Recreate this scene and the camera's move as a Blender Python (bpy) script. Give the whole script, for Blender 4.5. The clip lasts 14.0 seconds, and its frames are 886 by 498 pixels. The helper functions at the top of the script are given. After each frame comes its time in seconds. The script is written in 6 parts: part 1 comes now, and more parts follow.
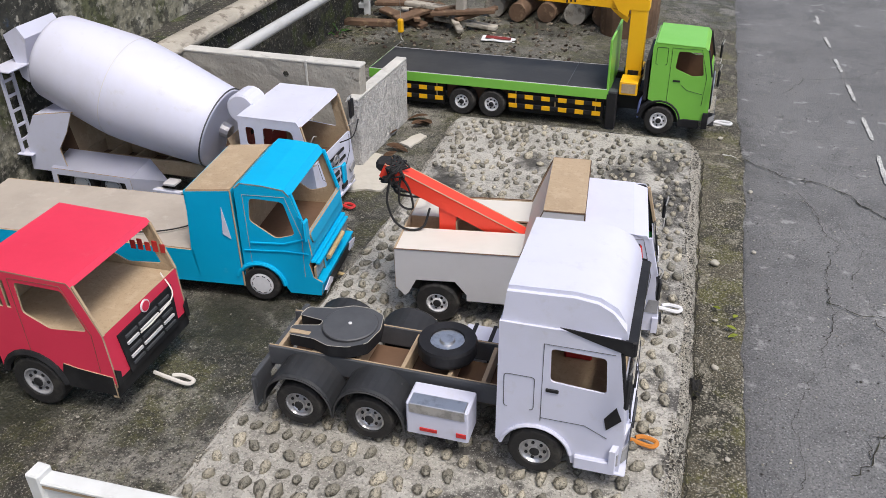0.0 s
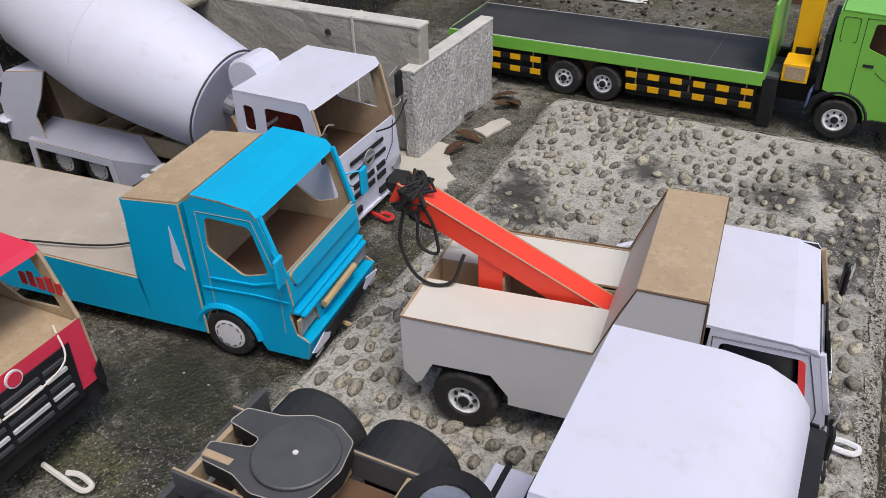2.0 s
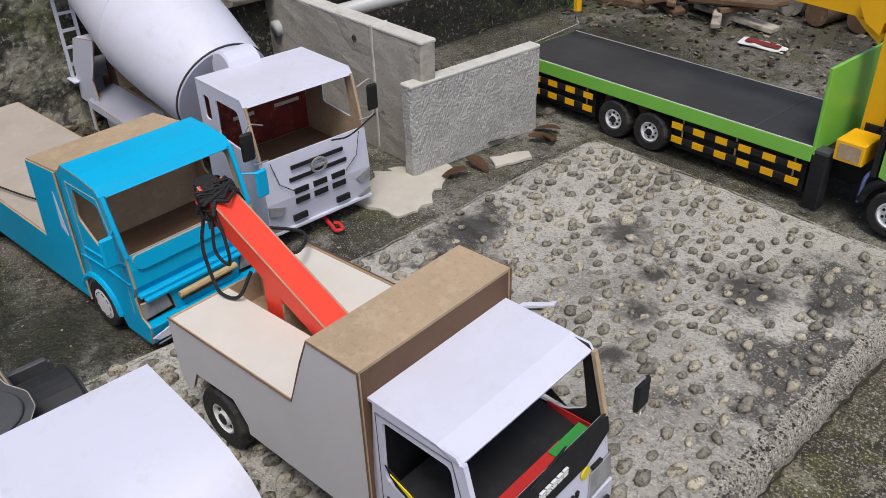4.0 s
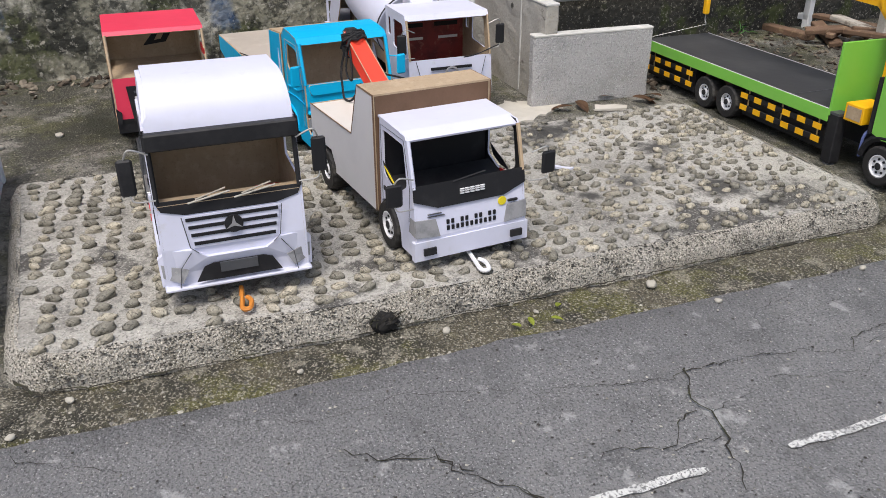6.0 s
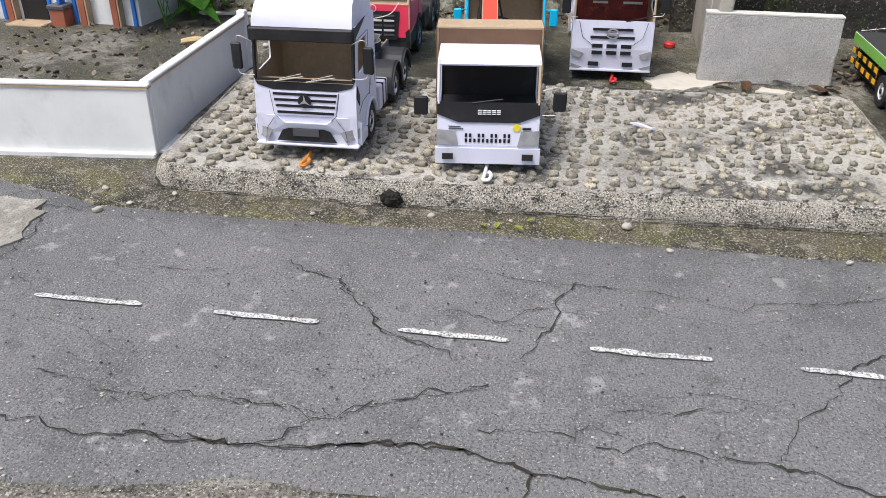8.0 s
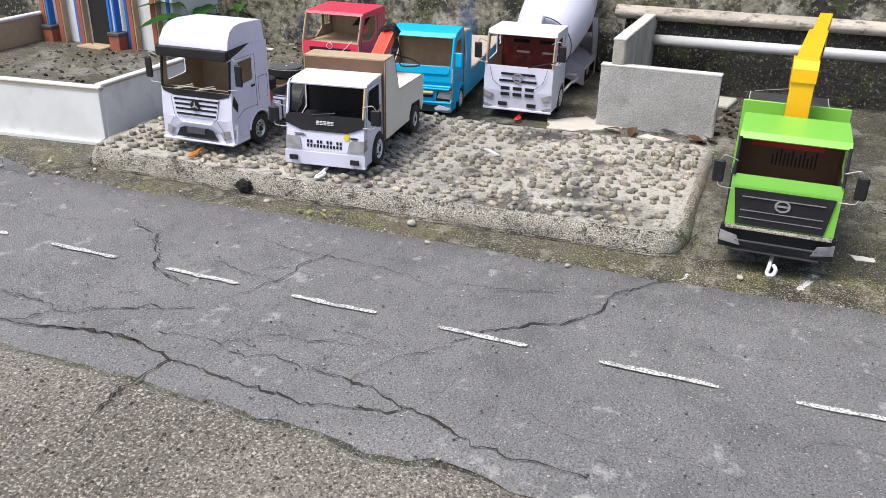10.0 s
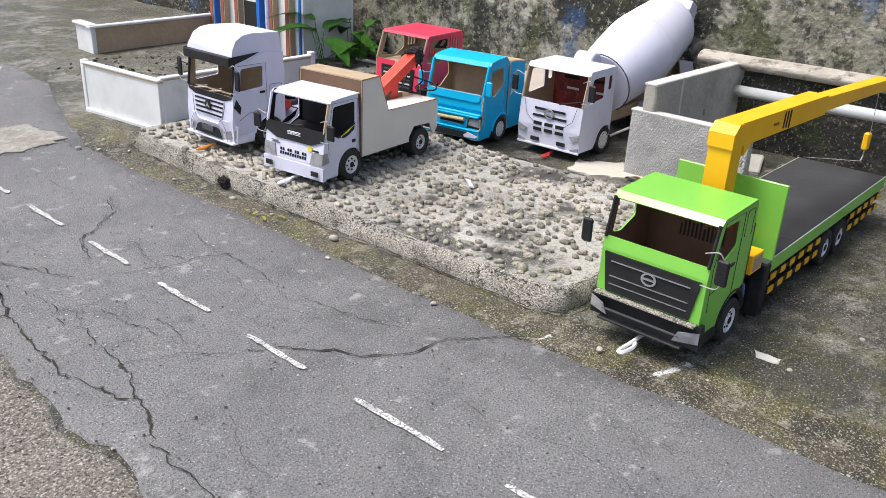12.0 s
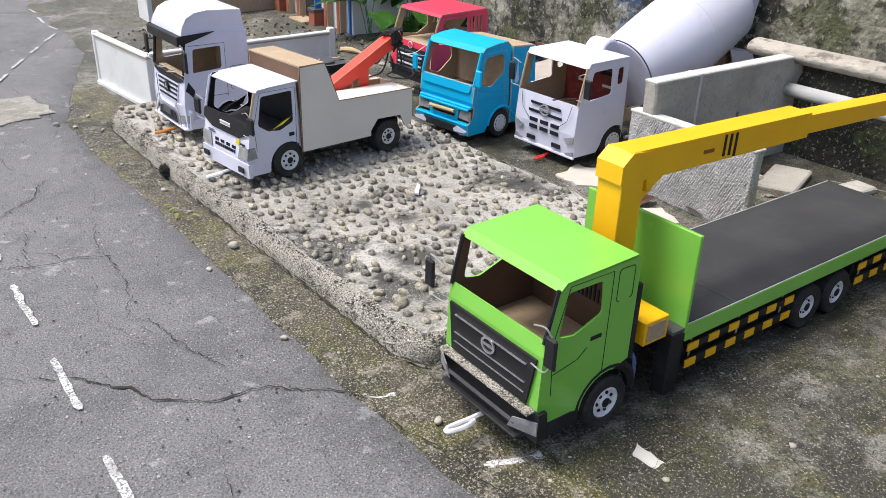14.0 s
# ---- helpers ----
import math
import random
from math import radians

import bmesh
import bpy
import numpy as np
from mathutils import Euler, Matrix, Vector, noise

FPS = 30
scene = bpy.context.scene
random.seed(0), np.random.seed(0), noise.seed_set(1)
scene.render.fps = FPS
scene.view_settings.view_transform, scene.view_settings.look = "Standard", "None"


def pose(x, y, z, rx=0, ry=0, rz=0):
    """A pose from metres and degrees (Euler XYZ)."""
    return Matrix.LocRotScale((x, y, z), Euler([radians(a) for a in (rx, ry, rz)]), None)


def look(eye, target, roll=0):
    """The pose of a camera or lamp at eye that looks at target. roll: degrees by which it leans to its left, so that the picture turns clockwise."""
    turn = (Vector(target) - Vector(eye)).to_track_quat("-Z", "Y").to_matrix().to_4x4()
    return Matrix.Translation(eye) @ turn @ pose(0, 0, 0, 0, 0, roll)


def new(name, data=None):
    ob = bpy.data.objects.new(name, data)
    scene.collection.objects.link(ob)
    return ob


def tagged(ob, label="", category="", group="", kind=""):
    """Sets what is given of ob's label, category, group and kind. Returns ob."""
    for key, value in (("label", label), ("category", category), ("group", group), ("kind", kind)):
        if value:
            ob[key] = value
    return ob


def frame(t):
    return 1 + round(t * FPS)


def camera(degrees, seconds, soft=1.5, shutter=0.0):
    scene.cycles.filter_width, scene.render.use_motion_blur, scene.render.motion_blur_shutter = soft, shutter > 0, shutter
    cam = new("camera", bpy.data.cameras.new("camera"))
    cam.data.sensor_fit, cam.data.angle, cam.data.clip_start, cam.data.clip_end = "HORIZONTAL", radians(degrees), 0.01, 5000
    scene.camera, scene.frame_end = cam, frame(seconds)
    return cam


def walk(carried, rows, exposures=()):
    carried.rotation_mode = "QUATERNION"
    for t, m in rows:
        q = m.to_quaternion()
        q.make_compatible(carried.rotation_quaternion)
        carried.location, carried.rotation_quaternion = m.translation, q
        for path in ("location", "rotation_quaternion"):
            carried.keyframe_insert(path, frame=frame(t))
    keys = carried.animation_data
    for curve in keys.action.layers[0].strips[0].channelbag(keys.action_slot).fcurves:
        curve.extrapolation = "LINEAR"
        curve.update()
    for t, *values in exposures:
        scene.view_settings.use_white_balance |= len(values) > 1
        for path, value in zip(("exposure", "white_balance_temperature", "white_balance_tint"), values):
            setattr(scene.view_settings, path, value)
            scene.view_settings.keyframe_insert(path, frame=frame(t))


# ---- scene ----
cam = camera(56.6, 14.0, soft=0.7)
PATH = [
    (0, (0.175, 0.039, 0.9), (-0.435, 1.638, -0.135), -1.1),
    (0.5, (0.155, 0.175, 0.848), (-0.452, 1.755, -0.217), -1.7),
    (1, (0.123, 0.313, 0.799), (-0.491, 1.875, -0.288), -1.7),
    (1.5, (0.107, 0.427, 0.777), (-0.608, 1.93, -0.332), -1.9),
    (2, (0.084, 0.543, 0.741), (-0.781, 1.964, -0.369), -2.2),
    (2.2, (0.083, 0.601, 0.738), (-0.835, 1.986, -0.373), -2.3),
    (4.3, (0.534, 0.92, 0.699), (-0.858, 1.91, -0.343), -1.4),
    (4.5, (0.609, 0.914, 0.681), (-0.82, 1.88, -0.332), -0.8),
    (5, (0.772, 0.917, 0.656), (-0.729, 1.832, -0.298), 0.6),
    (5.5, (0.926, 0.903, 0.608), (-0.663, 1.691, -0.316), 0.3),
    (6, (1.146, 0.914, 0.624), (-0.558, 1.447, -0.278), -0.2),
    (6.5, (1.3, 1.009, 0.652), (-0.455, 1.273, -0.27), 0.2),
    (7, (1.374, 1.134, 0.63), (-0.379, 1.14, -0.332), -0.2),
    (7.5, (1.428, 1.298, 0.638), (-0.307, 1.061, -0.329), -1.2),
    (8, (1.495, 1.497, 0.647), (-0.226, 1.139, -0.307), 0.2),
    (8.5, (1.533, 1.657, 0.659), (-0.186, 1.255, -0.281), 1.6),
    (9, (1.621, 1.851, 0.676), (-0.096, 1.375, -0.233), 1.5),
    (9.2, (1.642, 1.932, 0.671), (-0.069, 1.407, -0.222), 1.3),
    (11.3, (1.409, 2.655, 0.664), (-0.095, 1.597, -0.123), 2.3),
    (11.5, (1.362, 2.705, 0.666), (-0.102, 1.595, -0.125), 2.5),
    (12, (1.208, 2.816, 0.69), (-0.136, 1.568, -0.107), 2.8),
    (12.5, (1.049, 2.865, 0.677), (-0.172, 1.51, -0.143), 2.8),
    (13, (0.897, 2.887, 0.669), (-0.237, 1.477, -0.184), 2.7),
    (13.5, (0.779, 2.903, 0.681), (-0.306, 1.468, -0.192), 2.6),
    (14, (0.661, 2.935, 0.701), (-0.362, 1.46, -0.181), 1.8),
]
walk(cam, [(t, look(eye, target, roll)) for t, eye, target, roll in PATH], exposures=[(0, 0.45), (2, 0.17), (4.5, 0.18), (5.5, 0.4), (7, 0.69), (9, 0.85), (11.5, 0.93), (14, 0.94)])

# ---------------------------------------------------------------- daylight: bright overcast sky
world = bpy.data.worlds.new("sky")
scene.world = world
world.use_nodes = True
wn = world.node_tree
sky = wn.nodes.new("ShaderNodeTexSky")
sky.sky_type = "NISHITA"
sky.sun_disc = False
sky.sun_elevation = radians(64)
sky.sun_rotation = radians(124)
sky.dust_density = 4.0
sky.air_density = 1.0
back = wn.nodes["Background"]
wn.links.new(sky.outputs[0], back.inputs[0])
back.inputs[1].default_value = 0.118
sun = new("sun", bpy.data.lights.new("sun", "SUN"))
sun.data.energy = 1.75
sun.data.angle = radians(20)
sun.data.color = (1.0, 0.97, 0.93)
sun.matrix_world = look((1.05, 0.5, 2.6), (0, 1.2, 0))
scene.view_settings.exposure = 0.0


# ---------------------------------------------------------------- materials
def mat(name, base, rough=0.6, metal=0.0, var=(), bump=0.0, bump_scale=60.0, spec=0.5, var_rough=0.0):
    """A surface with a base colour, patches of other colours laid over it by noise, and fine relief.
    var: rows of (colour, noise scale, from, to, strength)."""
    m = bpy.data.materials.new(name)
    m.use_nodes = True
    nt = m.node_tree
    n, l = nt.nodes, nt.links
    b = n["Principled BSDF"]
    b.inputs["Roughness"].default_value = rough
    b.inputs["Metallic"].default_value = metal
    b.inputs["Specular IOR Level"].default_value = spec
    co = n.new("ShaderNodeTexCoord").outputs["Object"]
    colour = None
    rgb = n.new("ShaderNodeRGB")
    rgb.outputs[0].default_value = (*base, 1)
    colour = rgb.outputs[0]
    fac = None
    for k, (c, sc, lo, hi, amount) in enumerate(var):
        t = n.new("ShaderNodeTexNoise")
        t.inputs["Scale"].default_value = sc
        t.inputs["Detail"].default_value = 8
        t.inputs["Roughness"].default_value = 0.65
        mp = n.new("ShaderNodeMapping")
        mp.inputs["Location"].default_value = (3.1 * k, 1.7 * k, 0.9 * k)
        l.new(co, mp.inputs[0])
        l.new(mp.outputs[0], t.inputs["Vector"])
        r = n.new("ShaderNodeMapRange")
        r.inputs[1].default_value, r.inputs[2].default_value = lo, hi
        r.inputs[3].default_value, r.inputs[4].default_value = 0, amount
        l.new(t.outputs[0], r.inputs[0])
        mx = n.new("ShaderNodeMix")
        mx.data_type = "RGBA"
        l.new(r.outputs[0], mx.inputs[0])
        l.new(colour, mx.inputs[6])
        mx.inputs[7].default_value = (*c, 1)
        colour = mx.outputs[2]
        fac = r.outputs[0]
    l.new(colour, b.inputs["Base Color"])
    if fac and var_rough:
        mr = n.new("ShaderNodeMapRange")
        mr.inputs[3].default_value, mr.inputs[4].default_value = rough, rough + var_rough
        l.new(fac, mr.inputs[0])
        l.new(mr.outputs[0], b.inputs["Roughness"])
    if bump:
        t = n.new("ShaderNodeTexNoise")
        t.inputs["Scale"].default_value = bump_scale
        t.inputs["Detail"].default_value = 6
        l.new(co, t.inputs["Vector"])
        bp = n.new("ShaderNodeBump")
        bp.inputs["Strength"].default_value = 1.0
        bp.inputs["Distance"].default_value = bump
        l.new(t.outputs[0], bp.inputs["Height"])
        l.new(bp.outputs[0], b.inputs["Normal"])
    return m


def random_tint(m, dark, light):
    """Lets each piece take its own shade between two colours."""
    n, l = m.node_tree.nodes, m.node_tree.links
    b = n["Principled BSDF"]
    old = b.inputs["Base Color"].links[0].from_socket
    info = n.new("ShaderNodeObjectInfo").outputs["Random"]
    isl = n.new("ShaderNodeNewGeometry").outputs["Random Per Island"]
    add = n.new("ShaderNodeMath")
    l.new(info, add.inputs[0])
    l.new(isl, add.inputs[1])
    fr = n.new("ShaderNodeMath")
    fr.operation = "FRACT"
    l.new(add.outputs[0], fr.inputs[0])
    ramp = n.new("ShaderNodeValToRGB")
    ramp.color_ramp.elements[0].position = 0.35
    ramp.color_ramp.elements[0].color = (*dark, 1)
    ramp.color_ramp.elements[1].color = (*light, 1)
    l.new(fr.outputs[0], ramp.inputs[0])
    mx = n.new("ShaderNodeMix")
    mx.data_type, mx.blend_type = "RGBA", "MULTIPLY"
    mx.inputs[0].default_value = 1.0
    l.new(old, mx.inputs[6])
    l.new(ramp.outputs[0], mx.inputs[7])
    l.new(mx.outputs[2], b.inputs["Base Color"])
    return m


ASPHALT = mat("asphalt", (0.152, 0.151, 0.152), 0.75, var=[((0.195, 0.194, 0.193), 2.5, 0.42, 0.62, 0.8), ((0.1, 0.1, 0.101), 6, 0.5, 0.62, 0.6), ((0.035, 0.035, 0.037), 260, 0.52, 0.58, 0.65), ((0.07, 0.07, 0.071), 32, 0.56, 0.66, 0.45), ((0.46, 0.46, 0.45), 300, 0.585, 0.625, 0.65), ((0.38, 0.38, 0.37), 17, 0.61, 0.67, 0.55), ((0.4, 0.4, 0.39), 110, 0.65, 0.7, 0.55)], bump=0.0036, bump_scale=280)
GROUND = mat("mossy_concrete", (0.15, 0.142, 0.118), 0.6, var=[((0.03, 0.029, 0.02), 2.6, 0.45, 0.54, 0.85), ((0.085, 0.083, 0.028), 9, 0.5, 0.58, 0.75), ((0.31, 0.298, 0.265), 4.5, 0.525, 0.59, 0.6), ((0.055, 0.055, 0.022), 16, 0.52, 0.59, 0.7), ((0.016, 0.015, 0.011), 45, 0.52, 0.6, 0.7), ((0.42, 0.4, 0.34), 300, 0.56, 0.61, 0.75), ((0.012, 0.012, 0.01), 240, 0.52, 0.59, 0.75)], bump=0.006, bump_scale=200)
APRON = mat("exposed_aggregate", (0.19, 0.17, 0.145), 0.8, var=[((0.1, 0.09, 0.072), 3, 0.45, 0.6, 0.7), ((0.5, 0.46, 0.4), 230, 0.53, 0.6, 0.85), ((0.03, 0.026, 0.02), 200, 0.52, 0.6, 0.85)], bump=0.006, bump_scale=220)
SLAB = mat("slab_cement", (0.4, 0.385, 0.345), 0.8, var=[((0.2, 0.19, 0.17), 4, 0.46, 0.6, 0.7), ((0.48, 0.46, 0.42), 9, 0.5, 0.62, 0.7), ((0.05, 0.047, 0.043), 5.5, 0.55, 0.6, 0.92), ((0.09, 0.085, 0.075), 60, 0.54, 0.64, 0.6), ((0.62, 0.6, 0.55), 320, 0.56, 0.62, 0.6), ((0.08, 0.075, 0.066), 240, 0.54, 0.6, 0.6)], bump=0.004, bump_scale=170)
KERB = mat("kerb_gravel_concrete", (0.35, 0.325, 0.275), 0.85, var=[((0.19, 0.17, 0.11), 6, 0.52, 0.64, 0.7), ((0.45, 0.42, 0.37), 14, 0.5, 0.6, 0.65), ((0.08, 0.07, 0.05), 22, 0.54, 0.64, 0.6), ((0.7, 0.66, 0.58), 380, 0.53, 0.585, 0.8), ((0.022, 0.02, 0.014), 330, 0.52, 0.575, 0.85)], bump=0.007, bump_scale=300)


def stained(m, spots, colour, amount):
    """Lays ragged patches of one colour, stains and painted shade alike, round the given places (x, y, radius)."""
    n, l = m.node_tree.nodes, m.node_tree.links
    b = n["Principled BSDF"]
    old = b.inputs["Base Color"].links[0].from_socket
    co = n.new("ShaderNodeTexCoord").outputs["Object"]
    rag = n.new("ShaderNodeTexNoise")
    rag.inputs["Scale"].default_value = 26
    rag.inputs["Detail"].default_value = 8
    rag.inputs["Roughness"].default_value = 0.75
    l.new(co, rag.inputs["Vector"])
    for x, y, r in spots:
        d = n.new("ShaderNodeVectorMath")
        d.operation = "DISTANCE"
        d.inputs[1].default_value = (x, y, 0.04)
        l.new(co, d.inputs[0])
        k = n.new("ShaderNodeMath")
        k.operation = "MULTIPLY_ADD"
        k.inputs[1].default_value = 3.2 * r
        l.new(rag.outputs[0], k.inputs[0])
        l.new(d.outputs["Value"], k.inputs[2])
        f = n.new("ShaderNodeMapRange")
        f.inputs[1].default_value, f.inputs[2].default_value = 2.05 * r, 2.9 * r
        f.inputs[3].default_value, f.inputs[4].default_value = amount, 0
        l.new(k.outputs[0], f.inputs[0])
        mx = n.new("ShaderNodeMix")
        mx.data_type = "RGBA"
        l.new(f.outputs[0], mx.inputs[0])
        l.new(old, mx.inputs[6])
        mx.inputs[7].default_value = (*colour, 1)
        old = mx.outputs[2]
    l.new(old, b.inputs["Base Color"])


stained(SLAB, [(-0.081, 1.577, 0.022), (-0.121, 1.673, 0.028), (-0.161, 1.764, 0.022), (-0.049, 1.824, 0.055), (-0.27, 1.822, 0.045), (-0.44, 1.661, 0.05), (-0.391, 1.579, 0.04), (0.041, 1.867, 0.03)], (0.035, 0.033, 0.03), 0.9)
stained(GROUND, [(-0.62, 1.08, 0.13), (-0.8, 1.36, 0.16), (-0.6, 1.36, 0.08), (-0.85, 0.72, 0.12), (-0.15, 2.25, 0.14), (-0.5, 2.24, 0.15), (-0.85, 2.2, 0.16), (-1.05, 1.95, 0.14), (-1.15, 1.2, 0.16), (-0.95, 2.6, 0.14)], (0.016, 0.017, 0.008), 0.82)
PEBBLE = random_tint(mat("river_pebble", (0.47, 0.44, 0.37), 0.65, var=[((0.3, 0.28, 0.225), 60, 0.48, 0.58, 0.75), ((0.6, 0.565, 0.48), 110, 0.53, 0.62, 0.7), ((0.06, 0.056, 0.045), 150, 0.54, 0.6, 0.8), ((0.05, 0.047, 0.04), 420, 0.56, 0.62, 0.6)], bump=0.003, bump_scale=240), (0.46, 0.46, 0.445), (1.0, 0.97, 0.9))
WHITE = mat("white_paper", (0.62, 0.63, 0.755), 0.5, var=[((0.58, 0.585, 0.67), 8, 0.46, 0.6, 0.6), ((0.5, 0.49, 0.5), 30, 0.58, 0.68, 0.35)], bump=0.0006, bump_scale=25)
CREAM = mat("cream_board", (0.66, 0.63, 0.58), 0.6, var=[((0.58, 0.55, 0.5), 7, 0.45, 0.7, 0.6), ((0.55, 0.5, 0.44), 35, 0.64, 0.76, 0.4)], bump=0.0006, bump_scale=25)
GREYB = mat("grey_and_shaded_board", (0.6, 0.59, 0.6), 0.65, var=[((0.52, 0.51, 0.52), 7, 0.45, 0.7, 0.6)], bump=0.0006, bump_scale=25)
CARD = mat("brown_cardboard", (0.42, 0.315, 0.205), 0.8, var=[((0.34, 0.25, 0.16), 9, 0.46, 0.62, 0.6), ((0.5, 0.39, 0.27), 60, 0.52, 0.62, 0.45), ((0.26, 0.18, 0.11), 200, 0.56, 0.64, 0.4)], bump=0.001, bump_scale=160)
DCARD = mat("dark_cardboard", (0.15, 0.085, 0.05), 0.8, var=[((0.1, 0.055, 0.03), 12, 0.4, 0.7, 0.7)], bump=0.0006, bump_scale=120)
BLUE = mat("cyan_card", (0.0, 0.4, 0.7), 0.45, var=[((0.0, 0.33, 0.62), 6, 0.45, 0.7, 0.6), ((0.1, 0.48, 0.74), 40, 0.63, 0.75, 0.4)], bump=0.0008, bump_scale=22, spec=0.3)
RED = mat("crimson_card", (0.7, 0.04, 0.09), 0.45, var=[((0.6, 0.03, 0.07), 6, 0.45, 0.7, 0.6), ((0.7, 0.12, 0.15), 45, 0.62, 0.75, 0.4)], bump=0.0006, bump_scale=22)
BOOMR = mat("scarlet_card", (0.85, 0.06, 0.03), 0.45, var=[((0.72, 0.05, 0.03), 8, 0.45, 0.7, 0.6)], bump=0.0005, bump_scale=25)
GREEN = mat("lime_card", (0.2, 0.52, 0.075), 0.27, var=[((0.16, 0.48, 0.05), 6, 0.45, 0.7, 0.6), ((0.3, 0.6, 0.15), 40, 0.63, 0.76, 0.4)], bump=0.0006, bump_scale=22)
YELLOW = mat("yellow_card", (0.88, 0.47, 0.006), 0.45, var=[((0.78, 0.37, 0.006), 7, 0.45, 0.7, 0.6)], bump=0.0005, bump_scale=22)
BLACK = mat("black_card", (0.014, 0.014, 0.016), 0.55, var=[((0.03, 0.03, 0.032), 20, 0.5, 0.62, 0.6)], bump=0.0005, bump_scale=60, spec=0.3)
BEDBLK = mat("black_bed_board", (0.032, 0.032, 0.034), 0.6, var=[((0.055, 0.055, 0.055), 9, 0.45, 0.7, 0.7), ((0.12, 0.12, 0.12), 60, 0.68, 0.76, 0.4)], bump=0.0005, bump_scale=50)
DGREY = mat("charcoal_card", (0.06, 0.063, 0.07), 0.5, var=[((0.095, 0.097, 0.105), 14, 0.45, 0.7, 0.7), ((0.25, 0.25, 0.25), 90, 0.66, 0.72, 0.5)], bump=0.0008, bump_scale=50)
RUBBER = mat("tyre_foam", (0.016, 0.015, 0.015), 0.75, var=[((0.07, 0.065, 0.055), 40, 0.5, 0.7, 0.7)], bump=0.001, bump_scale=150)
SILVER = mat("silver_foil", (0.62, 0.62, 0.64), 0.28, 0.85, var=[((0.3, 0.3, 0.32), 60, 0.5, 0.65, 0.6)], bump=0.0008, bump_scale=70)
RIMW = mat("white_rim", (0.72, 0.72, 0.74), 0.5, var=[((0.55, 0.55, 0.56), 60, 0.5, 0.7, 0.5)])
LAMP = mat("lamp_print", (0.3, 0.3, 0.31), 0.22, var=[((0.16, 0.16, 0.17), 50, 0.46, 0.66, 0.7), ((0.5, 0.5, 0.5), 130, 0.62, 0.7, 0.5)])
WIRE = mat("wire", (0.45, 0.44, 0.42), 0.4, 0.6)
ROPE = mat("black_rope", (0.012, 0.012, 0.013), 0.8, bump=0.0008, bump_scale=400)
STICK = mat("stick_wood", (0.5, 0.38, 0.2), 0.7, var=[((0.4, 0.28, 0.13), 30, 0.4, 0.7, 0.7)])
FOAM = mat("white_foam_board", (0.7, 0.71, 0.71), 0.6, var=[((0.58, 0.59, 0.58), 5, 0.45, 0.65, 0.7), ((0.46, 0.46, 0.44), 11, 0.56, 0.7, 0.5)], bump=0.001, bump_scale=30)
PRED = mat("red_print", (0.55, 0.03, 0.03), 0.5, var=[((0.35, 0.02, 0.02), 15, 0.45, 0.7, 0.7)])
DRED = mat("dark_red_print", (0.2, 0.02, 0.015), 0.6, var=[((0.1, 0.012, 0.01), 25, 0.45, 0.6, 0.8), ((0.3, 0.1, 0.07), 60, 0.58, 0.66, 0.6)])
PGREEN = mat("green_print", (0.04, 0.3, 0.06), 0.5)
PYEL = mat("yellow_print", (0.8, 0.65, 0.02), 0.5)
DASHW = mat("road_paint", (0.58, 0.58, 0.56), 0.85, var=[((0.3, 0.3, 0.29), 40, 0.48, 0.6, 0.7), ((0.13, 0.13, 0.13), 260, 0.5, 0.57, 0.9)], bump=0.002, bump_scale=260)
CRACK = mat("crack_dirt", (0.025, 0.022, 0.016), 0.95, var=[((0.05, 0.055, 0.02), 25, 0.5, 0.7, 0.7)])
PANELC = mat("grey_concrete_panel", (0.36, 0.34, 0.3), 0.85, var=[((0.45, 0.43, 0.385), 4, 0.46, 0.6, 0.8), ((0.24, 0.215, 0.17), 7, 0.54, 0.66, 0.7), ((0.06, 0.05, 0.04), 12, 0.63, 0.67, 0.75), ((0.42, 0.35, 0.12), 4, 0.6, 0.68, 0.5), ((0.2, 0.185, 0.16), 160, 0.56, 0.64, 0.5)], bump=0.002, bump_scale=120)
RIBBED = mat("ribbed_concrete", (0.44, 0.43, 0.42), 0.85, var=[((0.3, 0.295, 0.28), 8, 0.5, 0.65, 0.6), ((0.24, 0.24, 0.235), 170, 0.53, 0.6, 0.6), ((0.58, 0.58, 0.58), 260, 0.54, 0.6, 0.7)], bump=0.006, bump_scale=180)
PAVE = mat("weathered_cement", (0.3, 0.285, 0.25), 0.85, var=[((0.2, 0.185, 0.155), 9, 0.47, 0.6, 0.7), ((0.42, 0.4, 0.36), 30, 0.54, 0.62, 0.6), ((0.1, 0.09, 0.08), 240, 0.54, 0.6, 0.7)], bump=0.003, bump_scale=200)
GUTTER = mat("mossy_gutter", (0.085, 0.074, 0.046), 0.75, var=[((0.024, 0.022, 0.013), 5, 0.46, 0.55, 0.9), ((0.095, 0.092, 0.02), 9, 0.5, 0.58, 0.8), ((0.25, 0.23, 0.18), 26, 0.55, 0.61, 0.7), ((0.4, 0.37, 0.3), 300, 0.53, 0.59, 0.8), ((0.015, 0.014, 0.01), 240, 0.52, 0.59, 0.8)], bump=0.006, bump_scale=240)
PATCH = mat("pale_cement_spill", (0.52, 0.49, 0.43), 0.85, var=[((0.4, 0.37, 0.31), 12, 0.45, 0.7, 0.7)], bump=0.002, bump_scale=60)
